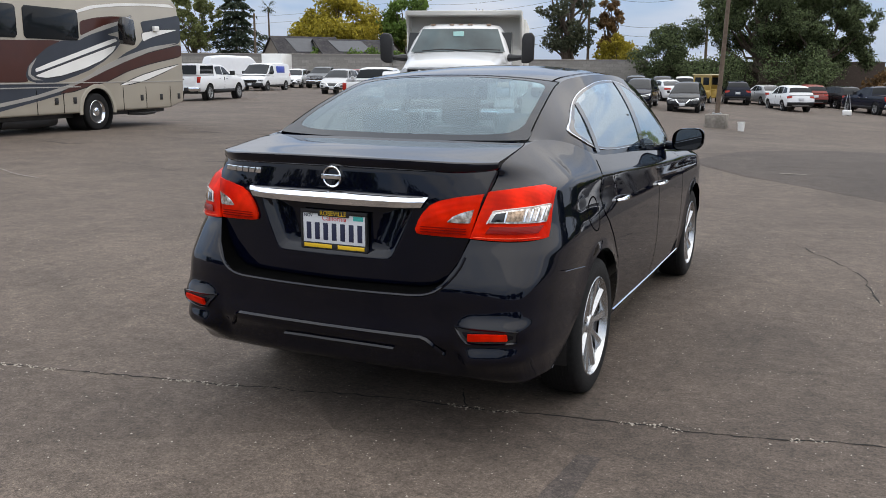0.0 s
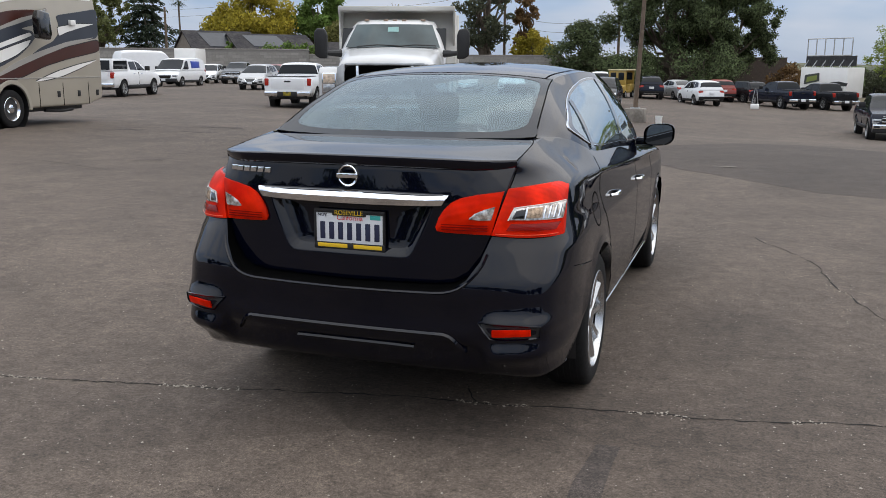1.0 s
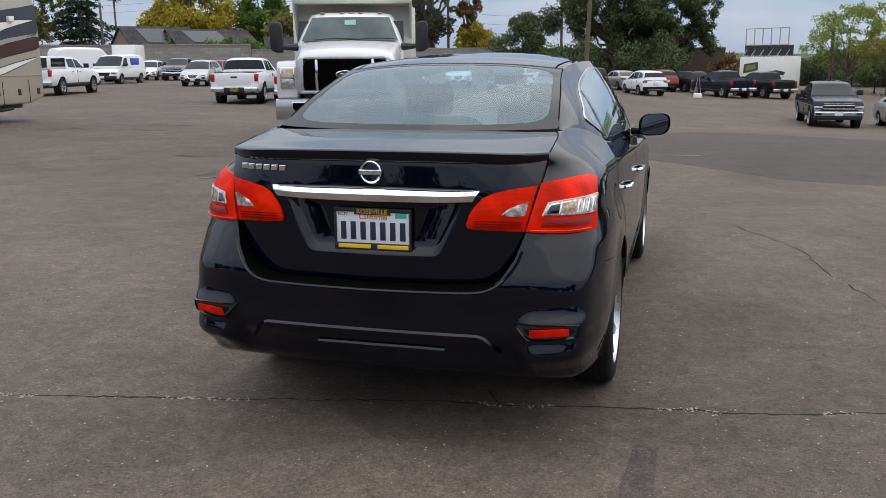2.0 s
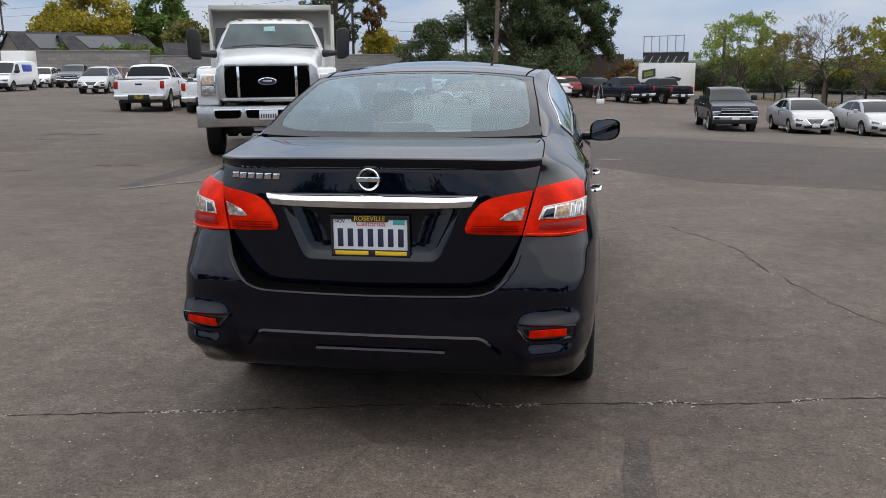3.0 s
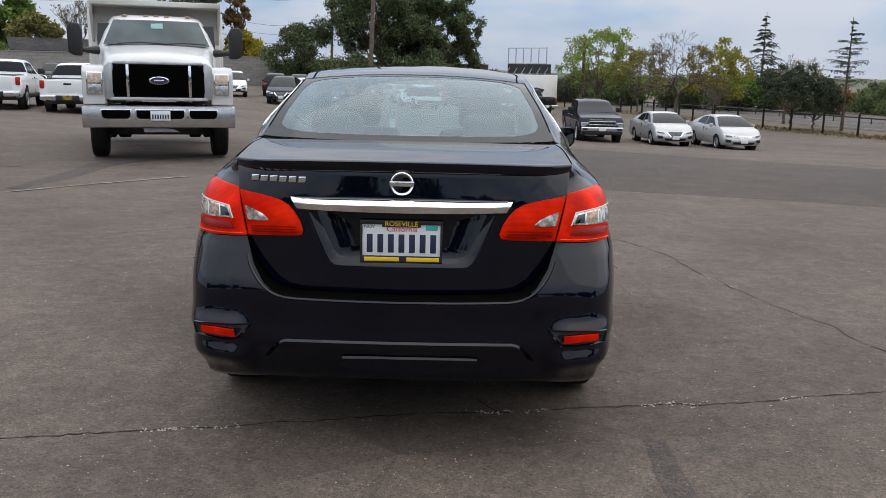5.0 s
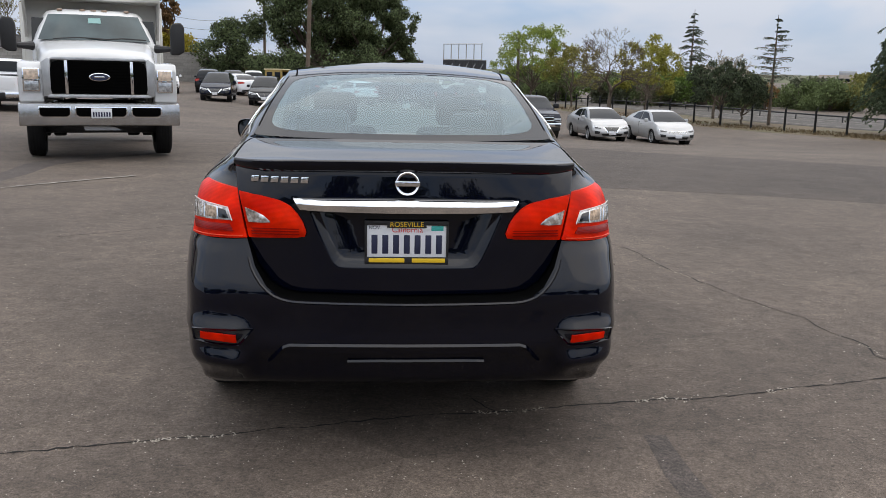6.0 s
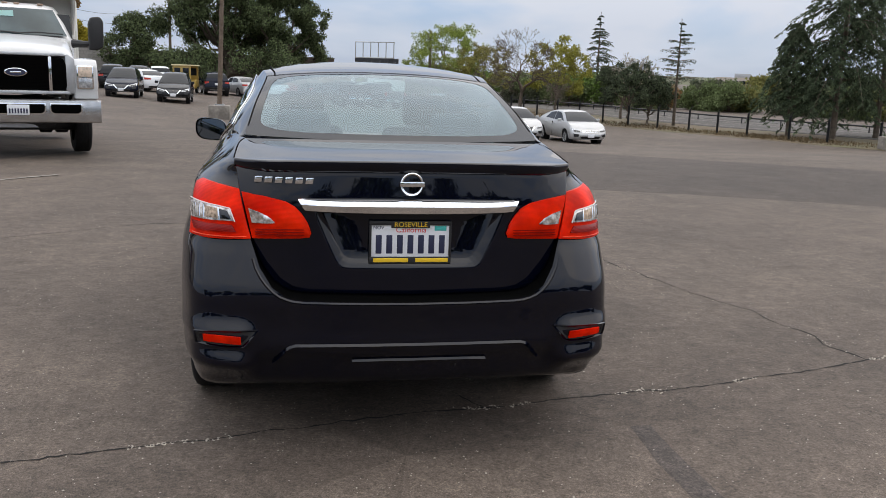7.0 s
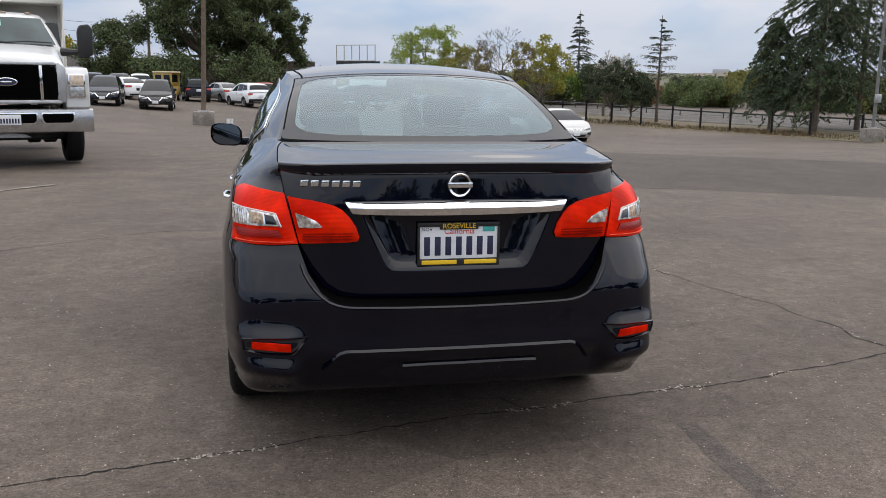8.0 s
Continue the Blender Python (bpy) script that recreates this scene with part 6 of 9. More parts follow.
bm = bmesh.new()
lo, re_ = lid_loop(LID), lid_loop(RECESS)
rings = [[lid_skin(p, -.035) for p in lo], [lid_skin(p, -.004) for p in lo]]
for t in (.012, .03, .2, .4, .6, .8, .95):
    rings.append([lid_skin(a.lerp(b, t), 0 if t > .02 else -.001) for a, b in zip(lo, re_)])
rings.append([lid_skin(p, 0) for p in re_])
mid = Vector((0, .86, 0))
ri = lid_loop(RECESS_IN)
rings.append([lid_skin(p.lerp(q, .08), -.001) for p, q in zip(re_, ri)])
rings.append([lid_skin(p.lerp(q, .92), -.027) for p, q in zip(re_, ri)])
rings.append([lid_skin(q, -.029) for q in ri])
rings.append([lid_skin(q.lerp(mid, .5), -.030) for q in ri])
rings.append([lid_skin(q.lerp(mid, .98), -.030) for q in ri])
grid(bm, rings, closed=True)
part("boot_lid", bm, M_BLACK, sedan, sharp=60)

bm = bmesh.new()
edge = [(x, z) for x, z in LID_HALF[1:]]
edge = edge + [(-x, z) for x, z in edge[-2::-1]]
path = []
for (x0, z0), (x1, z1) in zip(edge, edge[1:]):
    k = max(1, int(math.hypot(x1 - x0, z1 - z0) / .02))
    path += [(lerp(x0, x1, i / k), lerp(z0, z1, i / k)) for i in range(k)]
path.append(edge[-1])
grid(bm, [[tail_at(x, z) + Vector((0, d, 0)) for d in (-.0005, .02, .07)] + [Vector((x * .86, .18, lerp(z, .9, .2)))] for x, z in path])
part("boot_opening", bm, M_GAP, body)

# boot deck, running back into a spoiler lip
DECK_MID = [(0, 1.1545), (.03, 1.1555), (.1, 1.1635), (.2, 1.1765), (.3, 1.1855), (.4, 1.1915), (.5, 1.1965), (.61, 1.2015)]
DECK_EDGE = [(0, 1.138), (.15, 1.142), (.25, 1.154), (.35, 1.1685), (.45, 1.182), (.6, 1.199)]
DECK_HALF = [(0, .659), (.24, .659), (.32, .658), (.40, .656), (.47, .652), (.53, .643), (.57, .630), (.60, .610), (.62, .595)]


def deck_point(k, y, out=0.0):
    """The boot deck: k is -1 to 1 between its side edges, y along the car."""
    zc, ze = curve_at(DECK_MID, y), curve_at(DECK_EDGE, y)
    return Vector((k * curve_at(DECK_HALF, y), y, ze + (zc - ze) * (1 - abs(k) ** 2.4) + .003 * (1 - k * k) + out))


bm = bmesh.new()
rows = []
for i in range(61):
    u = lerp(-1, 1, i / 60)
    k = math.copysign(1 - (1 - abs(u)) ** 1.35, u)
    x, q = k * .659, abs(k)
    yb = lid_skin(Vector((x, 1.118, 0)), 0).y - .020 + .008 * q ** 8
    yf = .607 - .10 * (1 - k * k)
    zt = deck_point(k, yb + .02).z
    th = .050 - .014 * q ** 12
    row = [(x, yb + .14, zt - .06), (x, yb + .05, zt - th - .004), (x, yb + .024, zt - th), (x, yb + .012, zt - th * .8), (x, yb + .001, zt - .012), (x, yb + .002, zt - .005), (x, yb + .008, zt - .0008)]
    row += [deck_point(k, lerp(yb + .02, yf, (t / 22) ** 1.0)) for t in range(23)]
    row.append(deck_point(k, yf + .02, -.02))
    rows.append([Vector(p) for p in row])
side = [[p + Vector((0, 0, -.034)) if n > 5 else Vector((p.x, p.y + .02, p.z)) for n, p in enumerate(r)] for r in (rows[0], rows[-1])]
grid(bm, [side[0]] + rows + [side[1]])
part("boot_deck", bm, M_BLACK, sedan, "glossy boot deck with a spoiler lip", sharp=42)

# chrome strip above the plate
bm = bmesh.new()
rows = []
for j, (v, o) in enumerate(((0, -.01), (0, .008), (.12, .020), (.30, .031), (.50, .036), (.54, .0358), (.75, .033), (1.0, .029), (1.04, .024), (1.04, -.02))):
    rows.append([])
    for i in range(49):
        u = lerp(-1, 1, i / 48)
        x = u * lerp(.424, .398, v)
        z = lerp(1.021 - .006 * u * u, .968 + .005 * u * u, v)
        fade = 1 - .5 * abs(u) ** 6
        rows[-1].append(lid_skin(Vector((x, z, 0)), o * fade))
grid(bm, rows)
part("chrome_strip", bm, M_CHROME, sedan, sharp=30)

# tail lamps
IN_TOP = [(.374, .888), (.386, .925), (.405, .955), (.432, .984), (.47, 1.004), (.54, 1.019), (.630, 1.031)]
IN_BOT = [(.380, .872), (.41, .868), (.45, .866), (.49, .865), (.52, .864), (.55, .863), (.5905, .862)]
OUT_TOP = [(.635, 1.031), (.69, 1.036), (.745, 1.040), (.775, 1.0405), (.798, 1.0395), (.8143, 1.0367)]
OUT_BOT = [(.592, .860), (.66, .852), (.72, .847), (.77, .845), (.805, .845), (.829, .847)]
for s in (1, -1):
    bm = bmesh.new()
    tail_patch(bm, IN_TOP, IN_BOT, .010, 26, 10, .010, .03, s, on_lid)
    lamp = part("tail_lamp", bm, M_REDLENS, sedan, "red tail lamp section on the boot lid")
    bm = bmesh.new()
    tail_patch(bm, [(.508, .927), (.530, .947), (.565, .963), (.604, .974)], [(.508, .923), (.54, .921), (.565, .921), (.592, .922)], .021, 10, 5, .002, .008, s, on_lid)
    part("reversing_lens", bm, M_CLEARLENS, lamp)
    for z in (.900, .890, .880):
        bm = bmesh.new()
        tail_patch(bm, [(.40, z + .003), (.58, z)], [(.40, z), (.577, z - .003)], .0200, 10, 1, 0, .004, s, on_lid)
        part("lens_rib", bm, M_LENSDARK, lamp)
    bm = bmesh.new()
    tail_patch(bm, OUT_TOP, OUT_BOT, .010, 30, 10, .012, .03, s)
    lamp = part("tail_lamp", bm, M_REDLENS, sedan, "red tail lamp section on the rear wing")
    bm = bmesh.new()
    tail_patch(bm, [(.660, .957), (.72, .963), (.77, .967), (.800, .970), (.815, .971)], [(.642, .919), (.70, .915), (.75, .912), (.79, .910), (.812, .910)], .0235, 16, 6, .002, .008, s)
    part("clear_lens", bm, M_CLEARLENS, lamp)
    bm = bmesh.new()
    tail_patch(bm, [(.668, .950), (.700, .954)], [(.655, .924), (.694, .922)], .0262, 6, 4, .001, .004, s)
    part("bulb_cell", bm, M_GLOSSBLACK, lamp)
    bm = bmesh.new()
    tail_patch(bm, [(.706, .955), (.752, .959)], [(.700, .923), (.748, .921)], .0258, 6, 4, .001, .004, s)
    part("indicator_cell", bm, M_AMBERCELL, lamp)
    bm = bmesh.new()
    tail_band(bm, [(s * x, z) for x, z in ((.642, .916), (.660, .960), (.72, .966), (.775, .970), (.812, .9735))], .005, .0255, height=.0015)
    part("lens_outline", bm, M_PALEEDGE, lamp)
    bm = bmesh.new()
    tail_band(bm, [(s * x, z) for x, z in ((.604, .865), (.66, .859), (.72, .855), (.77, .853), (.81, .853))], .004, .0170, height=.002)
    part("light_guide", bm, M_GLOWRED, lamp)
    for q in (.700, .756, .772, .787, .800):
        bm = bmesh.new()
        tail_patch(bm, [(q, .960), (q + .006, .961)], [(q - .004, .918), (q + .002, .918)], .0260, 2, 4, .001, .004, s)
        part("reflector_rib", bm, M_CHROME, lamp)
    bm = bmesh.new()
    tail_patch(bm, [(.655, .904), (.73, .900), (.81, .897)], [(.640, .878), (.72, .872), (.80, .869)], .0205, 12, 5, .002, .006, s)
    part("dark_lens", bm, M_LENSDARK, lamp)
    # side reflectors in the bumper's black pockets
    bm = bmesh.new()
    tail_patch(bm, [(.578, .527), (.66, .524), (.74, .520), (.80, .514)], [(.625, .478), (.68, .474), (.74, .474), (.795, .478)], .004, 16, 5, -.010, .012, s)
    pocket = part("reflector_pocket", bm, M_BLACKPLASTIC, sedan)
    bm = bmesh.new()
    tail_patch(bm, [(.632, .511), (.70, .512), (.765, .511)], [(.630, .486), (.70, .488), (.765, .489)], .010, 12, 3, 0, .015, s)
    part("reflector", bm, M_REDLENS, pocket)
    bm = bmesh.new()
    tail_band(bm, [(s * .570, .531), (s * .66, .528), (s * .74, .524), (s * .80, .517), (s * .796, .474), (s * .68, .469), (s * .622, .473), (s * .570, .531)], .007, .004, height=.006)
    part("pocket_rim", bm, M_BLACK, pocket)

# pressed lines of the bumper
bm = bmesh.new()
tail_band(bm, [(-.515, .400), (-.50, .414), (-.484, .435), (-.468, .454), (-.452, .466), (-.43, .473), (-.3, .475), (0, .476), (.3, .475), (.43, .473), (.452, .466), (.468, .454), (.484, .435), (.50, .414), (.515, .400)], .014, .003, height=.010)
part("bumper_crease", bm, M_BLACK, sedan)
bm = bmesh.new()
tail_band(bm, [(-.22, .406), (-.1, .409), (.1, .409), (.22, .408), (.30, .405)], .0075, .001, height=.009)
part("bumper_crease", bm, M_BLACK, sedan)
bm = bmesh.new()
line = [(.588, .792), (.577, .757), (.560, .727), (.540, .701), (.515, .677), (.490, .660), (.462, .649), (.435, .643), (.40, .640), (.2, .637), (0, .636)]
line = line + [(-x, z) for x, z in line[-2::-1]]
tail_band(bm, line, .011, .0005, height=.005)
part("bumper_lip", bm, M_BLACK, sedan)


# badge, name blocks
bm = bmesh.new()
c0 = lid_skin(Vector((0, 1.076, 0)), 0)
N = 40
rows = []
for k in range(N):
    a = 2 * math.pi * k / N
    d = Vector((math.cos(a), 0, math.sin(a)))
    rows.append([c0 + d * r + Vector((0, -o, 0)) for r, o in ((.045, -.006), (.044, .010), (.041, .013), (.036, .011), (.034, -.004))])
rows.append(rows[0])
grid(bm, rows)
badge = part("badge", bm, M_CHROME, sedan, "round chrome badge with a cross bar")
bm = bmesh.new()
box(bm, -.047, .047, c0.y - .016, c0.y + .002, c0.z - .010, c0.z + .010, .003)
part("badge_bar", bm, M_CHROME, badge)
for i in range(6):
    bm = bmesh.new()
    x = -.568 + i * .0375
    p = lid_skin(Vector((x, 1.080, 0)), 0)
    prism(bm, [(x - .016, 1.069), (x + .012, 1.069), (x + .016, 1.092), (x - .012, 1.092)], "y", p.y - .007, p.y + .004, .002)
    part("name_block", bm, M_CHROME, sedan)

# number plate and its dealer frame
plate = thing("number_plate", "white number plate with dark characters in a black and yellow frame", "number plate", pose(0, .049, .853))
bm = bmesh.new()
box(bm, -.152, .152, -.008, -.003, -.076, .076, .002)
part("plate", bm, M_PLATE, plate)
for name, x0, x1, z0, z1 in (("frame_top", -.158, .158, .066, .082), ("frame_bottom", -.158, .158, -.082, -.056), ("frame_side", -.158, -.149, -.056, .066), ("frame_side", .149, .158, -.056, .066)):
    bm = bmesh.new()
    box(bm, x0, x1, -.014, .002, z0, z1, .002)
    part(name, bm, M_BLACKPLASTIC, plate)
bm = bmesh.new()
box(bm, -.074, .074, -.0135, -.003, .056, .0675, .001)
part("frame_tab", bm, M_BLACKPLASTIC, plate)
up = pose(0, 0, 0, 90, 0, 0)
writing("ROSEVILLE", .027, M_YELLOW, plate, pose(0, -.0152, .0685) @ up)
writing("California", .030, M_REDINK, plate, pose(.002, -.0090, .0475) @ up)
writing("NOV", .019, M_INK, plate, pose(-.122, -.0090, .056) @ up)
bm = bmesh.new()
box(bm, .092, .138, -.0095, -.006, .045, .064, .001)
part("sticker", bm, M_TEAL, plate)
for i in range(7):
    bm = bmesh.new()
    x = -.121 + i * .0405
    box(bm, x - .0115, x + .0115, -.0098, -.006, -.044, .028, .002)
    part("character_bar", bm, M_INK, plate)
for x0, x1 in ((-.142, -.008), (.020, .146)):
    bm = bmesh.new()
    box(bm, x0, x1, -.0155, -.012, -.0765, -.0605, .001)
    part("frame_bar", bm, M_YELLOW, plate)

# glass and roof: the clear middle, then its opaque border
BY0, BY1, BK = .635, 1.262, .955
clear = bmesh.new()
grid(clear, [[top_point(lerp(BY0, BY1, i / 22), lerp(-BK, BK, j / 32), .001) for j in range(33)] for i in range(23)])
rear_window = part("rear_window", clear, M_GLASS, sedan, "clear rear window with a dark border")
rear_window.visible_shadow = False


def soft_rect(cy, cx, hy, hx, n, power=5.0):
    out = []
    for i in range(n):
        a = 2 * math.pi * i / n
        c, s = math.cos(a), math.sin(a)
        r = (abs(c) ** power + abs(s) ** power) ** (-1 / power)
        out.append((cy + hy * r * s, cx + hx * r * c))
    return out


ring_out = soft_rect(.9425, 0, .3425, 1.0, 120, 60)
ring_in = soft_rect(.948, 0, .302, .928, 120, 8)
bm = bmesh.new()
grid(bm, [[top_point(lerp(a[0], b[0], t), lerp(a[1], b[1], t), .0022) for a, b in zip(ring_out, ring_in)] for t in (0, .2, .4, .6, .8, 1)], closed=True)
part("glass_border", bm, M_FRIT, rear_window)
bm = skin_patch(lambda y, k: top_point(y, k), 1.285, 2.78, -1, 1, 40, 40)
roof = part("roof", bm, M_BLACK, sedan)
for k in (-1, 1):
    bm = bmesh.new()
    grid(bm, [[top_point(lerp(1.285, 2.75, i / 30), k * (.925 + d), .002) for d in (-.007, 0, .007)] for i in range(31)])
    part("roof_seam", bm, M_GAP, roof)
    bm = bmesh.new()
    grid(bm, [[top_point(lerp(.68, 1.29, i / 20), k * (.992 + d), .0035) for d in (-.004, 0, .004)] for i in range(21)])
    part("glass_seal", bm, M_GAP, rear_window)
bm = bmesh.new()
grid(bm, [[top_point(1.287 + d, lerp(-.99, .99, i / 40), .0035) for d in (-.005, .005)] for i in range(41)])
part("glass_seal", bm, M_GAP, rear_window)
bm = skin_patch(lambda y, k: top_point(y, k), 2.78, 3.50, -1, 1, 22, 40)
ws = part("windscreen", bm, M_GLASS, sedan, "clear windscreen")
ws.visible_shadow = False
for s in (1, -1):
    bm = bmesh.new()
    ys = [lerp(.60, 3.50, i / 96) for i in range(97)]
    ts = [j / 22 for j in range(23)]
    small = [(lerp(2.05, y, .955), lerp(.45, t, .93)) for y, t in DLO]
    rows = [[flank_point(y, t, s) for t in ts] for y in ys]
    grid(bm, rows, skip=lambda i, j: in_poly(small, (ys[i] + ys[i + 1]) / 2, (ts[j] + ts[j + 1]) / 2))
    flank = part("cabin_side", bm, M_BLACK, sedan)
    loop = smooth_loop(DLO, 120)
    cen = Vector((2.02, .45, 0))
    bm = bmesh.new()
    grid(bm, [[flank_point(p.x, p.y, s, .004) for p in [q.lerp(cen, t) for q in loop]] for t in (.0, .25, .5, .75, .97)], closed=True)
    g = part("side_window", bm, M_SIDEGLASS, flank)
    g.visible_shadow = False
    bm = bmesh.new()
    grid(bm, [[flank_point(p.x, p.y, s, .005) for p in [q.lerp(cen, t) for q in loop]] for t in (-.01, .02, .05)], closed=True)
    part("window_seal", bm, M_GLOSSBLACK, flank)
    bm = bmesh.new()
    keep = [q for q in loop]
    grid(bm, [[flank_point(q.lerp(cen, t).x, q.lerp(cen, t).y, s, o) for q in keep] for t, o in ((-.024, .002), (-.021, .006), (-.006, .006), (.0, .004))], closed=True)
    part("window_trim", bm, M_CHROME, flank, "chrome window surround")
    for y0, y1, w in ((1.19, 1.30, .055), (2.17, 2.12, .10)):
        bm = bmesh.new()
        grid(bm, [[flank_point(lerp(y0, y1, t) + d, t, s, .008) for d in (-w / 2, 0, w / 2)] for t in [lerp(.03, .90 if y0 > 2 else .70, k / 12) for k in range(13)]])
        part("window_pillar", bm, M_GLOSSBLACK, flank)
    # panel gaps and trim along the side
    for pts in ([(1.10, 1.085), (1.03, 1.0), (.985, .93), (1.02, .85), (1.17, .72), (1.29, .58), (1.32, .45), (1.32, .28)],
                [(2.27, 1.03), (2.30, .9), (2.30, .5), (2.27, .28)], [(3.05, .97), (3.12, .8), (3.10, .45), (3.05, .28)], [(1.32, .275), (2.2, .262), (3.05, .262)]):
        bm = bmesh.new()
        side_band(bm, pts, .007, .0015, s)
        part("panel_gap", bm, M_GAP, body)
    bm = bmesh.new()
    side_band(bm, [(.36, .702), (.50, .684), (.655, .663)], .003, .0008, s, tilt=.002)
    part("bumper_seam", bm, M_BLACK, body)
    if s > 0:
        bm = bmesh.new()
        side_band(bm, [(.84 + .085 * math.cos(a), .865 + .075 * math.sin(a) * (1 + .25 * math.cos(a))) for a in [2 * math.pi * k / 20 for k in range(21)]], .006, .0015, s)
        part("fuel_flap_gap", bm, M_GAP, body)
    bm = bmesh.new()
    side_band(bm, [(1.34, .296), (2.2, .279), (3.22, .274)], .006, .003, s, tilt=.006)
    part("sill_trim", bm, M_CHROME, body)
    for y in (1.36, 2.36):
        z = .872 - (y - 1.36) * .035
        bm = bmesh.new()
        x = s * side_x(y, z)
        tube(bm, [(x, y - .095, z), (x + s * .024, y - .07, z + .003), (x + s * .030, y, z + .005), (x + s * .024, y + .07, z + .003), (x, y + .095, z)], [.008, .010, .0115, .010, .008], 8)
        part("door_handle", bm, M_CHROME, body, "chrome door handle")
    # mirror
    bm = bmesh.new()
    rows = []
    for i in range(9):
        t = i / 8
        r = {0: 1, 1: 1.02, 2: 1.0, 3: .97, 4: .92, 5: .83, 6: .68, 7: .45, 8: .05}[i]
        rows.append([(s * (.955 + .100 * r * (abs(math.cos(a)) ** .6) * math.copysign(1, math.cos(a))), 2.83 + .15 * t, 1.068 + .072 * r * (abs(math.sin(a)) ** .7) * math.copysign(1, math.sin(a)) + .012 * math.cos(a)) for a in [2 * math.pi * k / 28 for k in range(28)]])
    grid(bm, rows, closed=True)
    box(bm, *sorted((s * .80, s * .90)), 2.88, 2.96, .995, 1.045, .012)
    mirror = part("wing_mirror", bm, M_BLACK, sedan)
    bm = bmesh.new()
    rows = [[(s * (.951 + .092 * r * (abs(math.cos(a)) ** .6) * math.copysign(1, math.cos(a))), 2.842 - .22 * .092 * r * (abs(math.cos(a)) ** .6) * math.copysign(1, math.cos(a)), 1.068 + .066 * r * (abs(math.sin(a)) ** .7) * math.copysign(1, math.sin(a)) + .011 * math.cos(a)) for a in [2 * math.pi * k / 28 for k in range(28)]] for r in (1, .6, .02)]
    grid(bm, rows, closed=True)
    part("mirror_glass", bm, M_MIRROR, mirror)
    for ya in (AX_R, AX_F):
        bm = bmesh.new()
        arc = [radians(-14 + 208 * k / 30) for k in range(31)]
        grid(bm, [[(s * (.62 + x), ya + r * math.cos(a), WHEEL_R + r * math.sin(a)) for a in arc] for x, r in ((0, .06), (0, ARCH_R + .012), (.20, ARCH_R + .006), (.235, ARCH_R + .002))])
        part("wheel_well", bm, M_BLACKPLASTIC, body)
        wheel(sedan, s * .785, ya, WHEEL_R, .205, "sport")

# boot gaps over the deck
for s in (1, -1):
    bm = bmesh.new()
    rows = []
    for i in range(15):
        p = deck_point(1, lerp(.20, .585, i / 14), .0012)
        rows.append([(s * (p.x + d), p.y, p.z) for d in (-.0008, .0038)])
    grid(bm, rows)
    part("panel_gap", bm, M_GAP, body)

# underside, exhaust and cabin
bm = bmesh.new()
box(bm, -.60, .60, .50, 4.35, .215, .30, .02)
part("underbody", bm, M_BLACKPLASTIC, sedan)
bm = bmesh.new()
tube(bm, [(-.36, 1.3, .27), (-.36, .60, .27), (-.37, .30, .26)], .026, 12)
part("exhaust", bm, M_DARKMETAL, sedan)
bm = bmesh.new()
box(bm, -.62, .62, .58, 1.02, 1.09, 1.12, .01)
part("parcel_shelf", bm, M_CABIN, sedan)


def seat(x, y, w, back_h, parent, name):
    bm = bmesh.new()
    prism(bm, [(y - .02, .50), (y + .12, .50), (y - .02, .50 + back_h), (y - .12, .50 + back_h - .02)], "x", x - w / 2, x + w / 2, .05, 3)
    box(bm, x - w / 2, x + w / 2, y, y + .52, .42, .56, .05)
    return part(name, bm, M_SEAT, parent)


def head_rest(x, y, z, parent):
    bm = bmesh.new()
    box(bm, x - .13, x + .13, y - .05, y + .05, z, z + .19, .045, 4)
    h = part("headrest", bm, M_SEAT, parent)
    return h


bench = seat(0, 1.30, 1.30, .62, sedan, "rear_bench")
for x in (-.38, .38):
    head_rest(x, 1.20, 1.10, bench)
for x in (-.37, .37):
    fs = seat(x, 2.30, .50, .66, sedan, "front_seat")
    head_rest(x, 2.20, 1.16, fs)
bm = bmesh.new()
prism(bm, [(3.05, .62), (3.55, .62), (3.55, .98), (3.15, 1.0), (3.05, .94)], "x", -.70, .70, .04)
part("dashboard", bm, M_CABIN, sedan)
bm = bmesh.new()
ringc = [(-.37 + .18 * math.cos(a), 2.93 + .06 * math.sin(a), .92 + .17 * math.sin(a)) for a in [2 * math.pi * k / 24 for k in range(25)]]
tube(bm, ringc, .016, 8)
part("steering_wheel", bm, M_CABIN, sedan)
bm = bmesh.new()
box(bm, -.11, .11, 2.80, 2.83, 1.33, 1.39, .01)
part("rear_view_mirror", bm, M_CABIN, sedan)

# ---------------------------------------------------------------- trees


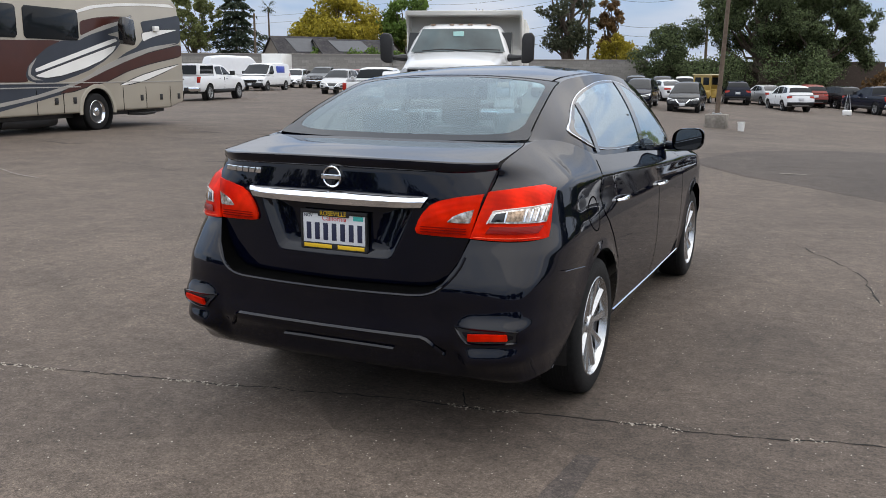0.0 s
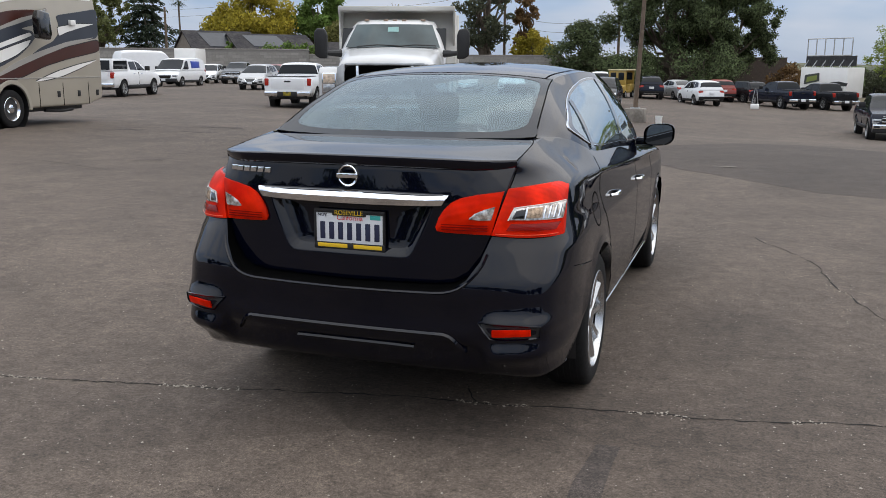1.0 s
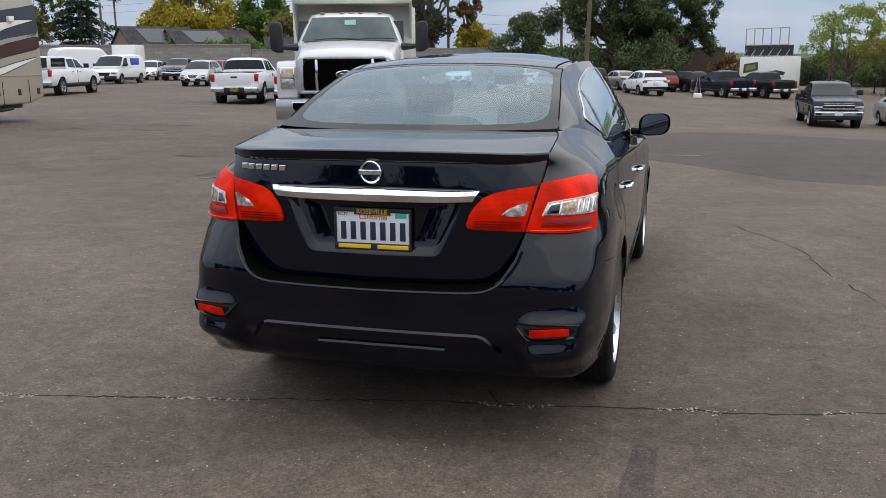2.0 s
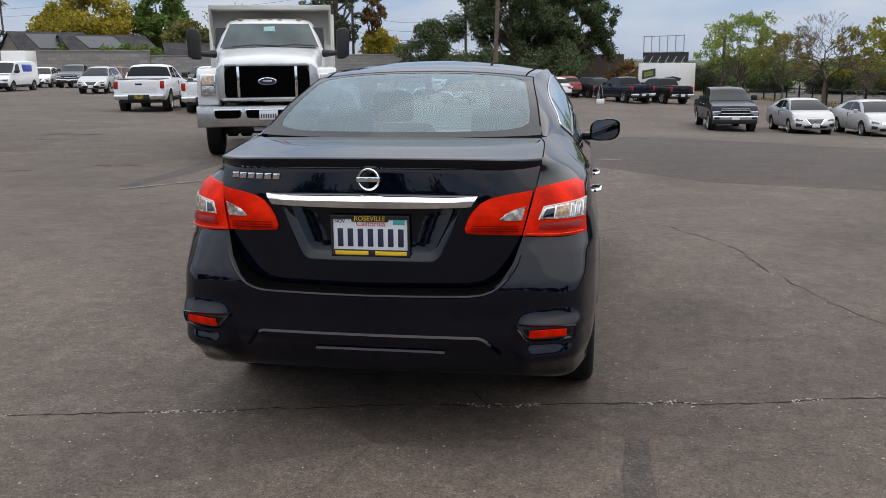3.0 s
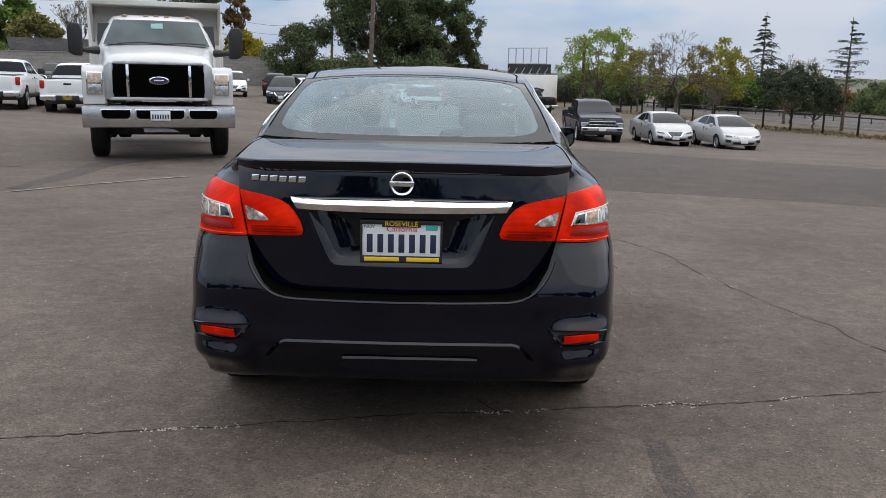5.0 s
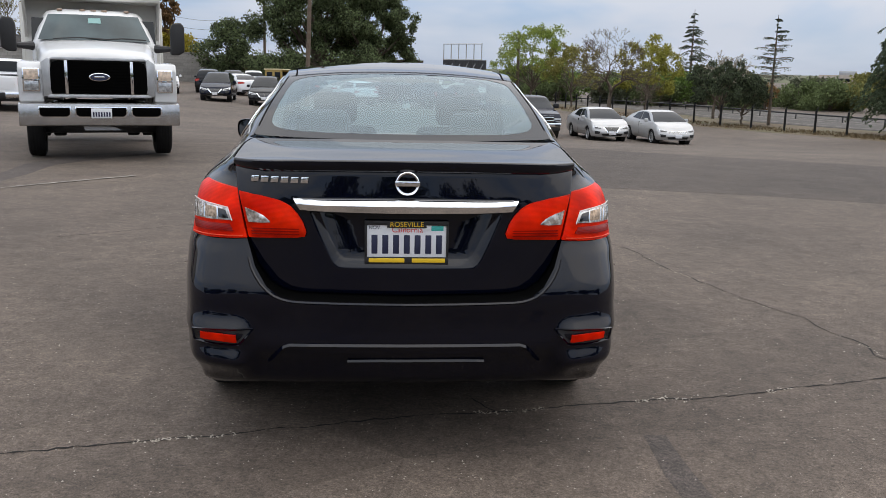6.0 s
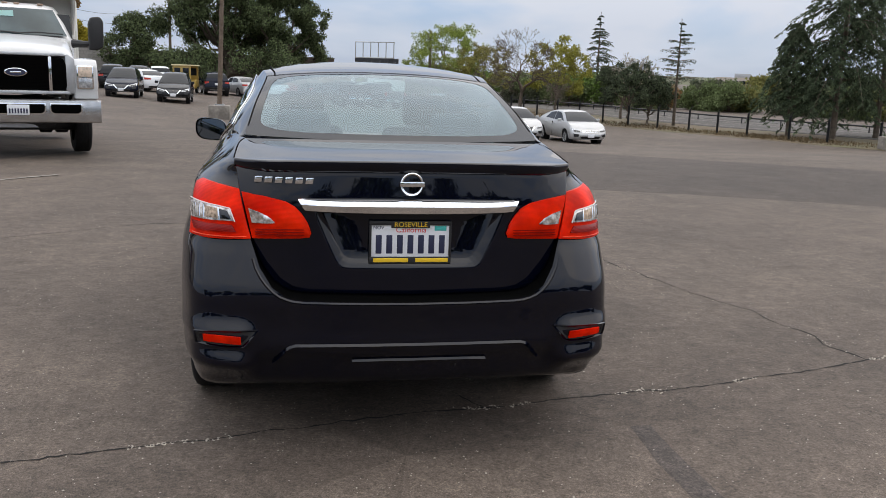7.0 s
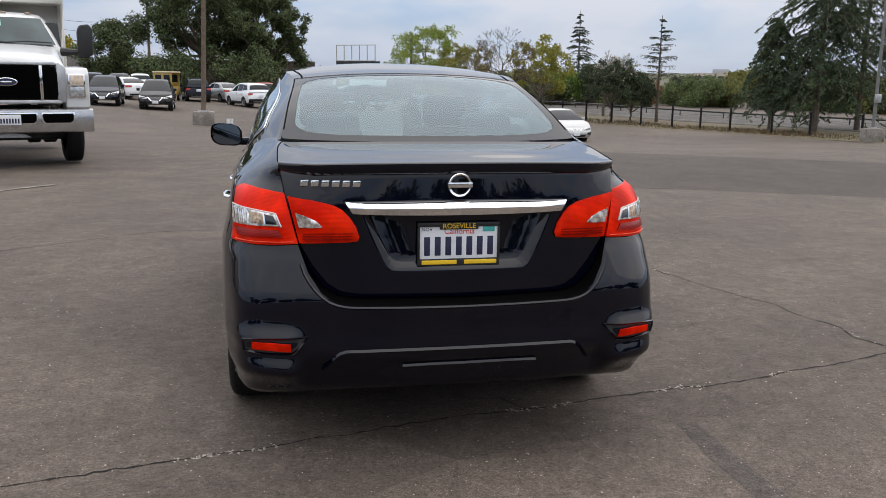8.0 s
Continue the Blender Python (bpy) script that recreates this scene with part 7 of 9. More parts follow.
def leaves(name, clumps, n, size, mat, parent, rnd, flat=0.8, inner=0.35):
    """A crown of n small leaf sprays scattered through clumps of (centre, radius)."""
    weights = np.array([r ** 2 for _, r in clumps])
    pick = rnd.choice(len(clumps), n, p=weights / weights.sum())
    c = np.array([tuple(p) for p, _ in clumps])[pick]
    r = np.array([q for _, q in clumps])[pick]
    d = rnd.normal(size=(n, 3))
    d /= np.linalg.norm(d, axis=1)[:, None]
    rad = r * (inner + (1 - inner) * rnd.random(n) ** .5) * (1 + .22 * rnd.normal(size=n))
    d[:, 2] *= flat
    p = c + d * rad[:, None]
    u = rnd.normal(size=(n, 3))
    u /= np.linalg.norm(u, axis=1)[:, None]
    v = np.cross(u, rnd.normal(size=(n, 3)))
    v /= np.linalg.norm(v, axis=1)[:, None]
    s = size * rnd.uniform(.55, 1.35, n)
    a, b = u * s[:, None], v * (s * rnd.uniform(.35, .75, n))[:, None]
    lift = np.cross(u, v) * (s * .25)[:, None]
    verts = np.stack((p - a, p - b + lift, p + a, p + b + lift), 1).reshape(-1, 3)
    me = bpy.data.meshes.new(name)
    me.from_pydata(verts.tolist(), [], np.arange(4 * n).reshape(-1, 4).tolist())
    me.materials.append(mat)
    return shared(name, me, parent)


def limb_path(a, b, rnd, sag=.1, n=5):
    a, b = Vector(a), Vector(b)
    h = (b - a).length
    return [a.lerp(b, k / n) + Vector((rnd.normal(), rnd.normal(), rnd.normal() * .5 + sag * 4 * (k / n) * (1 - k / n))) * h * .05 * math.sin(math.pi * k / n) for k in range(n + 1)]


def broad_tree(name, label, x, y, top, spread, mat, seed, bole=.3, tight=1.0, inner=.35, clumps=26, n=5200, size=.30, base=None, category="tree", trunk_r=None, group="", flat=.8, bark=None):
    """A tapered trunk, limbs that reach into the crown, and a ragged crown of leaf sprays."""
    rnd = np.random.RandomState(seed)
    n, size = int(n * 1.7), size * .72
    z0 = ground_at(x, y) - .1 if base is None else base
    t = thing(name, label, category, pose(x, y, z0), group)
    h = top - z0
    fork = h * bole
    cl = []
    for i in range(clumps):
        a, e = rnd.uniform(0, 2 * math.pi), rnd.uniform(-.95, 1)
        q = math.sqrt(max(0, 1 - e * e)) * rnd.uniform(.35, 1.0)
        zc = fork + (h - fork) * (.5 + .42 * e)
        cl.append((Vector((math.cos(a) * q * spread * .42, math.sin(a) * q * spread * .42, zc)), rnd.uniform(.09, .19) * tight * spread * (1 - .25 * max(0, e))))
    bm = bmesh.new()
    r0 = trunk_r or h * .03
    tube(bm, limb_path((0, 0, 0), (rnd.normal() * .2, rnd.normal() * .2, fork), rnd) + [Vector((rnd.normal() * .4, rnd.normal() * .4, h * .75))], [r0 * 1.25, r0, r0 * .95, r0 * .9, r0 * .85, r0 * .8, r0 * .2], 10)
    trunk = part("trunk", bm, bark or M_BARK, t)
    for c, r in cl[:14]:
        bm = bmesh.new()
        path = limb_path((0, 0, fork * rnd.uniform(.75, 1.2)), c, rnd)
        tube(bm, path, [r0 * lerp(.5, .08, k / 5) for k in range(6)], 6)
        part("limb", bm, bark or M_BARK, trunk)
    leaves("crown", cl, n, size, mat, t, rnd, flat, inner)
    return t


def lobed_tree(name, label, x, y, top, spread, mat, seed, lobes=13, per=9, n=30000, size=.16, bole=.2, base=None, trunk_r=.5, low=.0, category="tree"):
    """A wide old tree: a trunk, a limb into each lobe of the crown, and small clumps of leaves over every lobe with sky between them."""
    rnd = np.random.RandomState(seed)
    base = ground_at(x, y) - .1 if base is None else base
    t = thing(name, label, category, pose(x, y, base))
    h = top - base
    fork = h * bole
    cl, heads = [], []
    for i in range(lobes):
        a, e = 2 * math.pi * (i * .382 + rnd.uniform(-.06, .06)), lerp(-.75, 1.0, (i + .5) / lobes)
        q = math.sqrt(max(0, 1 - e * e)) * rnd.uniform(.75, 1.05)
        c = Vector((math.cos(a) * q * spread * .36, math.sin(a) * q * spread * .36, fork + (h - fork) * (.46 + low + .38 * e)))
        r = spread * rnd.uniform(.13, .19)
        heads.append(c)
        for _ in range(per):
            d = Vector(rnd.normal(size=3).tolist()).normalized()
            d.z = d.z * .75 + .12
            cl.append((c + d * r * rnd.uniform(.45, 1.05), r * rnd.uniform(.22, .42)))
    bm = bmesh.new()
    tube(bm, limb_path((0, 0, -.1), (rnd.normal() * .2, rnd.normal() * .2, fork), rnd) + [Vector((rnd.normal() * .4, rnd.normal() * .4, h * .7))], [trunk_r * k for k in (1.3, 1, .95, .9, .85, .8, .2)], 10)
    trunk = part("trunk", bm, M_BARK, t)
    for c in heads:
        bm = bmesh.new()
        tube(bm, limb_path((0, 0, fork * rnd.uniform(.75, 1.3)), c, rnd), [trunk_r * lerp(.5, .08, k / 5) for k in range(6)], 6)
        part("limb", bm, M_BARK, trunk)
    leaves("crown", cl, n, size, mat, t, rnd, .85, .25)
    return t


def bare_tree(name, label, x, y, top, spread, mat, seed, n=700, size=.16, base=None):
    rnd = np.random.RandomState(seed)
    z0 = ground_at(x, y) - .1 if base is None else base
    t = thing(name, label, "tree", pose(x, y, z0))
    h = top - z0
    bm = bmesh.new()
    tips = []

    def grow(p, d, length, r, depth):
        q = p + d * length
        mid = p.lerp(q, .5) + Vector(rnd.normal(size=3).tolist()) * length * .06
        tube(bm, [p, mid, q], [max(.009, r * w) for w in (1, .85, .68)], 6 if depth < 3 else 3, caps=False)
        if depth >= 3:
            tips.append((q, length * .5))
        if depth == (9 if spread > 10 else 8):
            return
        for k in range(3 if depth < 3 or depth == 5 and spread > 10 else 2):
            a = rnd.uniform(0, 2 * math.pi)
            tilt = rnd.uniform(.40, .80) if depth < 3 and spread > 10 else rnd.uniform(.22, .62)
            side = d.orthogonal().normalized()
            side.rotate(Matrix.Rotation(a, 3, d))
            nd = (d * math.cos(tilt) + side * math.sin(tilt) * (spread / h) * 1.05 + Vector((0, 0, .12))).normalized()
            grow(q, nd, length * rnd.uniform(.68, .86), r * .62, depth + 1)
    grow(Vector((0, 0, 0)), Vector((.03, 0, 1)), h * .19, h * .020, 0)
    part("branchwork", bm, M_BARK, t, sharp=80)
    if n:
        leaves("crown", tips, n, size, mat, t, rnd, 1.0, .1)
    return t


def conifer(name, label, x, y, top, spread, mat, seed, whorls=26, arms=7, per=34, size=.16, droop=.18, bare=.12, base=None, taper=1.0):
    rnd = np.random.RandomState(seed)
    z0 = ground_at(x, y) - .1 if base is None else base
    t = thing(name, label, "conifer", pose(x, y, z0))
    h = top - z0
    bm = bmesh.new()
    tube(bm, [(0, 0, 0), (0, 0, h * .5), (0, 0, h)], [h * .017, h * .010, .02], 8)
    trunk = part("trunk", bm, M_BARK, t)
    verts, faces = [], []
    bb = bmesh.new()
    for i in range(whorls):
        f = lerp(bare, .985, (i + rnd.uniform(-.6, .6)) / whorls)
        z = h * max(bare, f)
        r = spread / 2 * max(.04, (1 - f)) ** taper * rnd.uniform(.75, 1.2)
        for k in range(arms):
            a = rnd.uniform(0, 2 * math.pi)
            d = Vector((math.cos(a), math.sin(a), 0))
            rr = r * rnd.uniform(.6, 1.15)
            tip = d * rr + Vector((0, 0, z - rr * droop + rr * .12))
            midp = d * rr * .55 + Vector((0, 0, z + rr * .08))
            tube(bb, [(0, 0, z), midp, tip], [.035 * max(.3, 1 - f), .02, .008], 4, caps=False)
            for _ in range(per):
                s = rnd.random() ** .7
                p = (Vector((0, 0, z)).lerp(midp, s * 2) if s < .5 else midp.lerp(tip, s * 2 - 1)) + Vector((rnd.normal() * .08 * rr, rnd.normal() * .08 * rr, -abs(rnd.normal()) * .075 * rr - .02))
                g = size * rnd.uniform(.6, 1.4)
                al = (d + Vector((rnd.normal() * .5, rnd.normal() * .5, -.45 + rnd.normal() * .3))).normalized() * g
                ac = al.cross(Vector(rnd.normal(size=3).tolist())).normalized() * g * .32
                b = len(verts)
                verts += [tuple(p - al), tuple(p - ac), tuple(p + al), tuple(p + ac)]
                faces.append((b, b + 1, b + 2, b + 3))
    part("boughwork", bb, M_BARK, t, sharp=80)
    me = bpy.data.meshes.new("needles")
    me.from_pydata(verts, [], faces)
    me.materials.append(mat)
    shared("needles", me, t)
    return t


def cedar(label, x, y, top, spread, mat, seed, whorls=28, arms=5, sprays=15, per=24, bare=.2, droop=.45, taper=.7):
    """A drooping cedar: long boughs that rise from the trunk and hang at the tips, each set with hanging side sprays of needles."""
    rnd = np.random.RandomState(seed)
    base = ground_at(x, y) - .1
    t = thing("cedar", label, "cedar", pose(x, y, base))
    h = top - base
    bm = bmesh.new()
    tube(bm, [(0, 0, 0), (.08, .05, h * .5), (0, 0, h)], [h * .013, h * .008, .02], 8)
    trunk = part("trunk", bm, M_BARK, t)
    pos, along, cross = [], [], []
    for i in range(whorls):
        f = min(.985, max(bare, lerp(bare, .99, (i + rnd.uniform(-.5, .5)) / whorls)))
        reach = spread / 2 * min(1, max(.05, 1 - f) / .5) ** taper
        for _ in range(arms):
            a = rnd.uniform(0, 2 * math.pi)
            d, sd = np.array((math.cos(a), math.sin(a), 0)), np.array((-math.sin(a), math.cos(a), 0))
            rr = reach * rnd.uniform(.55, 1.12)
            lift, fall = rnd.uniform(.10, .30) * rr, rnd.uniform(.7, 1.25) * droop * rr

            def at(q):
                return d * rr * q + np.array((0, 0, h * f + lift * math.sin(math.pi * min(1, q * 1.1)) - fall * q ** 2.2))
            if i % 3 == 0:
                bm = bmesh.new()
                tube(bm, [tuple(at(q)) for q in (0, .25, .5, .75, 1)], [.05 * max(.35, 1 - f), .035, .024, .015, .006], 5, caps=False)
                part("bough", bm, M_BARK, trunk)
            for j in range(sprays):
                q = .12 + .88 * (j + rnd.random()) / sprays
                root = at(q)
                out = sd * rnd.choice((-1, 1)) * rnd.uniform(.5, 1) + d * rnd.uniform(.3, .9)
                ln = rr * .30 * (1.15 - q) * rnd.uniform(.6, 1.2) + .14
                u = rnd.random(per)
                p = root + out * (ln * u)[:, None] + np.stack((rnd.normal(0, .03, per), rnd.normal(0, .03, per), -.55 * ln * u ** 1.6 - np.abs(rnd.normal(0, .05, per))), 1)
                al = out * .7 + np.stack((rnd.normal(0, .35, per), rnd.normal(0, .35, per), rnd.normal(-.55, .35, per)), 1)
                al /= np.linalg.norm(al, axis=1)[:, None]
                cr = np.cross(al, rnd.normal(size=(per, 3)))
                cr /= np.linalg.norm(cr, axis=1)[:, None]
                g = rnd.uniform(.055, .11, per)[:, None]
                pos.append(p)
                along.append(al * g)
                cross.append(cr * g * .26)
    p, a, c = (np.concatenate(v) for v in (pos, along, cross))
    verts = np.stack((p - a, p - c, p + a, p + c), 1).reshape(-1, 3)
    me = bpy.data.meshes.new("needles")
    me.from_pydata(verts.tolist(), [], np.arange(len(verts)).reshape(-1, 4).tolist())
    me.materials.append(mat)
    shared("needles", me, t)
    return t


def palm(x, y, top):
    rnd = np.random.RandomState(3)
    t = thing("palm_tree", "slender fan palm behind the houses", "palm tree", pose(x, y, 0))
    bm = bmesh.new()
    tube(bm, [(0, 0, 0), (.15, 0, top * .5), (.1, 0, top)], [.2, .15, .13], 10)
    part("trunk", bm, M_BARK, t)
    for k in range(26):
        a, e = 2 * math.pi * k / 13 + rnd.uniform(-.2, .2), rnd.uniform(-.9, 1.0)
        d = Vector((math.cos(a) * math.cos(e), math.sin(a) * math.cos(e), math.sin(e)))
        bm = bmesh.new()
        side = d.cross(Vector((0, 0, 1))).normalized()
        p0 = Vector((.1, 0, top))
        c = p0 + d * .8
        rows = [[p0, p0 + side * .02], [c - side * .1, c + side * .1]]
        grid(bm, rows)
        for j in range(7):
            w = (j - 3) / 3
            q = c + (d * (1 - .35 * w * w) + side * w * .8).normalized() * .95 + Vector((0, 0, -.18 * abs(w)))
            vs = [bm.verts.new(v) for v in (c - side * .05, c + side * .05, q)]
            bm.faces.new(vs)
        part("frond", bm, M_LEAF_CONIFER, t)
    return t


# behind the block wall
lobed_tree("tree", "tall light green tree behind the motorhome", -73.0, 86.0, 11.8, 8.0, leaf("light_olive_leaves", (0.17, 0.19, 0.075)), 11, lobes=16, per=10, n=16000, size=.14, bole=.25, base=0, trunk_r=.22)
conifer("conifer", "broad dark cedar behind the block wall", -69.9, 90.4, 13.5, 12.5, M_LEAF_CONIFER, 12, whorls=24, arms=9, per=64, size=.24, base=0, droop=.30)
palm(-85.3, 119.0, 11.6)
broad_tree("tree", "dark small tree behind the house", -72.5, 109.2, 9.0, 5.0, M_LEAF_GUM, 13, n=1800, size=.36, base=0)
broad_tree("tree", "large yellow-green spring tree behind the house", -61.5, 101.8, 11.6, 13.5, M_LEAF_YELLOW, 14, n=11000, size=.32, base=0, clumps=90, tight=.7, inner=.6, bole=.22)
broad_tree("tree", "deep green leafy tree behind the house", -54.5, 108.0, 11.6, 9.5, M_LEAF_GREEN, 15, n=5200, size=.40, base=0)
broad_tree("tree", "low rusty green tree beside the wall", -47.5, 100.0, 7.2, 7.0, M_LEAF_OLIVE, 16, n=2600, size=.36, base=0)
bare_tree("tree", "pale bare tree above the wall", -47.5, 112.0, 11.5, 7.0, M_LEAF_OLIVE, 17, n=300, base=0)
bare_tree("tree", "pale bare tree with few leaves", -41.0, 108.0, 9.5, 7.0, M_LEAF_OLIVE, 18, n=500, base=0)
broad_tree("tree", "tall eucalyptus with thin sprays of leaves", -27.0, 93.5, 17.0, 8.5, M_LEAF_GUM, 19, n=6000, size=.24, base=-.3, bole=.14, clumps=80, tight=.55, inner=.5)
broad_tree("tree", "slim eucalyptus with rusty leaves", -23.6, 98.8, 10.2, 3.8, M_LEAF_RUST, 20, n=1500, size=.28, base=-.3, bole=.35)
broad_tree("shrub", "yellow-green shrub over the wall", -22.2, 97.0, 5.8, 6.5, M_LEAF_YELLOW, 21, n=2600, size=.28, base=-.3, bole=.15, category="shrub")
broad_tree("tree", "dark leafy tree at the end of the wall", -15.2, 87.6, 6.2, 7.5, M_LEAF_DARK, 22, n=11000, size=.15, bole=.15, clumps=50, tight=.7, inner=.6, base=-.8)
lobed_tree("oak_tree", "huge dark evergreen oak over the back row of cars", -6.4, 92.5, 13.2, 15.6, M_LEAF_DARK, 23, lobes=22, per=14, n=80000, size=.115, base=-1.1, trunk_r=.5)
lobed_tree("oak_tree", "dark evergreen oak beside a larger one", -1.2, 91.0, 10.6, 12.0, M_LEAF_DARK, 24, lobes=15, per=12, n=56000, size=.115, base=-1.2, trunk_r=.42)
broad_tree("shrub", "dark shrub under the oaks", -9.5, 84.0, 3.2, 8.0, M_LEAF_DARK, 25, n=5000, size=.16, bole=.1, base=-1.0, category="shrub")
broad_tree("shrub", "dark shrub under the oaks", -2.5, 85.0, 3.2, 9.0, M_LEAF_DARK, 26, n=5000, size=.16, bole=.1, base=-1.2, category="shrub")
# along the fence on the highway side
lobed_tree("tree", "fresh light green tree by the fence", 15.0, 83.5, 6.6, 9.0, leaf("lime_green_leaves", (0.22, 0.28, 0.065)), 27, lobes=16, per=9, n=9500, size=.10, bole=.22, trunk_r=.13)
lobed_tree("tree", "small tree with yellow-brown spring leaves", 18.0, 80.0, 4.4, 7.0, leaf("yellow_brown_leaves", (0.22, 0.205, 0.06)), 28, lobes=13, per=8, n=6500, size=.095, bole=.26, trunk_r=.10)
bare_tree("tree", "wide bare tree with budding twigs", 19.3, 70.4, 7.4, 12.5, M_LEAF_OLIVE, 29, n=120, size=.06)
lobed_tree("tree", "yellow flowering tree by the fence", 22.6, 71.0, 4.5, 7.0, leaf("pale_yellow_leaves", (0.27, 0.26, 0.055)), 30, lobes=14, per=8, n=9000, size=.095, bole=.24, trunk_r=.10)
conifer("conifer", "tall thin blue-green conifer", 33.4, 91.0, 8.5, 7.6, M_LEAF_BLUE, 31, whorls=34, arms=4, per=40, size=.11, droop=.20, taper=.85)
bare_tree("tree", "bare tree with pale blossom", 25.3, 62.5, 5.0, 7.0, leaf("pale_blossom", (.42, .40, .34)), 32, n=1500, size=.065)
lobed_tree("shrub", "dense dark evergreen shrub by the fence", 22.7, 54.6, 2.5, 5.2, M_LEAF_SHRUB, 33, lobes=14, per=9, n=15000, size=.065, bole=.28, trunk_r=.09, category="shrub")
lobed_tree("shrub", "smaller dark evergreen shrub by the fence", 24.9, 56.2, 1.7, 4.2, M_LEAF_SHRUB, 34, lobes=11, per=8, n=9000, size=.065, bole=.25, trunk_r=.07, category="shrub")
conifer("conifer", "thin sparse conifer with a bare trunk by the fence", 26.2, 54.8, 5.6, 5.2, M_LEAF_BLUE, 35, whorls=24, arms=3, per=40, size=.065, bare=.42, droop=.02, taper=.8)
cedar("large drooping blue-green cedar by the fence", 31.9, 44.9, 13.0, 6.8, M_LEAF_CEDAR, 36, whorls=34, arms=6, sprays=18, per=28, bare=.15, droop=.50, taper=.75)
cedar("second drooping cedar behind the fence", 35.6, 46.0, 12.0, 8.4, M_LEAF_CEDAR, 37, whorls=28, arms=6, sprays=17, per=26, bare=.14, droop=.50, taper=.75)
cedar("small drooping cedar beside a larger one", 29.9, 46.6, 5.2, 4.4, M_LEAF_CEDAR, 38, whorls=26, arms=5, sprays=12, per=22, bare=.26, droop=.55, taper=.7)
rn = random.Random(8)
M_LEAF_SAGE = leaf("sage_green_leaves", (0.12, 0.155, 0.065))
# the far side of the road
BEYOND = [(lerp(32, 80, i / 25) + rn.uniform(-1, 1), lerp(112, 33, i / 25) + rn.uniform(-3, 3)) for i in range(26)]
for i in range(13):
    x, y = lerp(9, 36, i / 12) + rn.uniform(-1, 1), lerp(108, 84, i / 12) + rn.uniform(-3, 3)
    broad_tree("shrub", "dense mixed hedge shrub behind the fence", x, y, rn.uniform(1.2, 2.6), rn.uniform(6, 8), (M_LEAF_SAGE, M_LEAF_SAGE, M_LEAF_GREEN, M_LEAF_GUM)[i % 4], 230 + i, n=3200, size=.19, bole=.08, clumps=18, base=-2.0, category="shrub", group="hedge behind the fence")
for x, y, w in ((5.0, 92.0, 7.0), (9.0, 91.0, 6.0), (-12.5, 90.0, 7.0)):
    broad_tree("shrub", "dull brown and green brush before the board fence", x, y, 1.6, w, M_LEAF_RUST if w > 6.5 else M_LEAF_DARK, int(40 + y), n=1500, size=.26, bole=.1, clumps=14, base=-1.4, category="shrub")
for i in range(26):
    x, y = BEYOND[i]
    broad_tree("shrub", "green shrub beyond the highway", x, y, rn.uniform(.5, 1.8), rn.uniform(7, 10), (M_LEAF_SAGE, M_LEAF_OLIVE, M_LEAF_GUM, M_LEAF_SAGE)[i % 4], 60 + i, n=3000, size=.22, bole=.08, clumps=14, base=-2.2, category="shrub", group="shrubs beyond the highway")
for i in range(9):
    broad_tree("tree", "distant tree beyond the highway", 70 + i * 11 + rn.uniform(-3, 3), 175 - i * 9, rn.uniform(1.2, 2.6), rn.uniform(12, 17), (M_LEAF_SAGE, M_LEAF_GUM, M_LEAF_OLIVE)[i % 3], 180 + i, n=1800, size=.5, bole=.15, clumps=14, base=-2.2, group="trees beyond the highway")
broad_tree("shrub", "rusty brush beyond the highway", 39.0, 84.0, .4, 6.5, M_LEAF_RUST, 95, n=900, size=.3, bole=.1, clumps=8, base=-1.8, category="shrub")
# trees that stand behind the camera and show in the paint
for i in range(13):
    x, y = 75 * math.sin(radians(180 + (i - 6) * 13)), -6 + 70 * math.cos(radians(180 + (i - 6) * 13))
    broad_tree("tree", "dark leafy tree bordering the lot", x, y, rn.uniform(9, 15), 21, (M_LEAF_DARK, M_LEAF_GUM)[i % 2], 110 + i, n=2200, size=.8, bole=.12, clumps=16, base=-.1, group="trees bordering the lot")

# ---------------------------------------------------------------- walls, house, hills


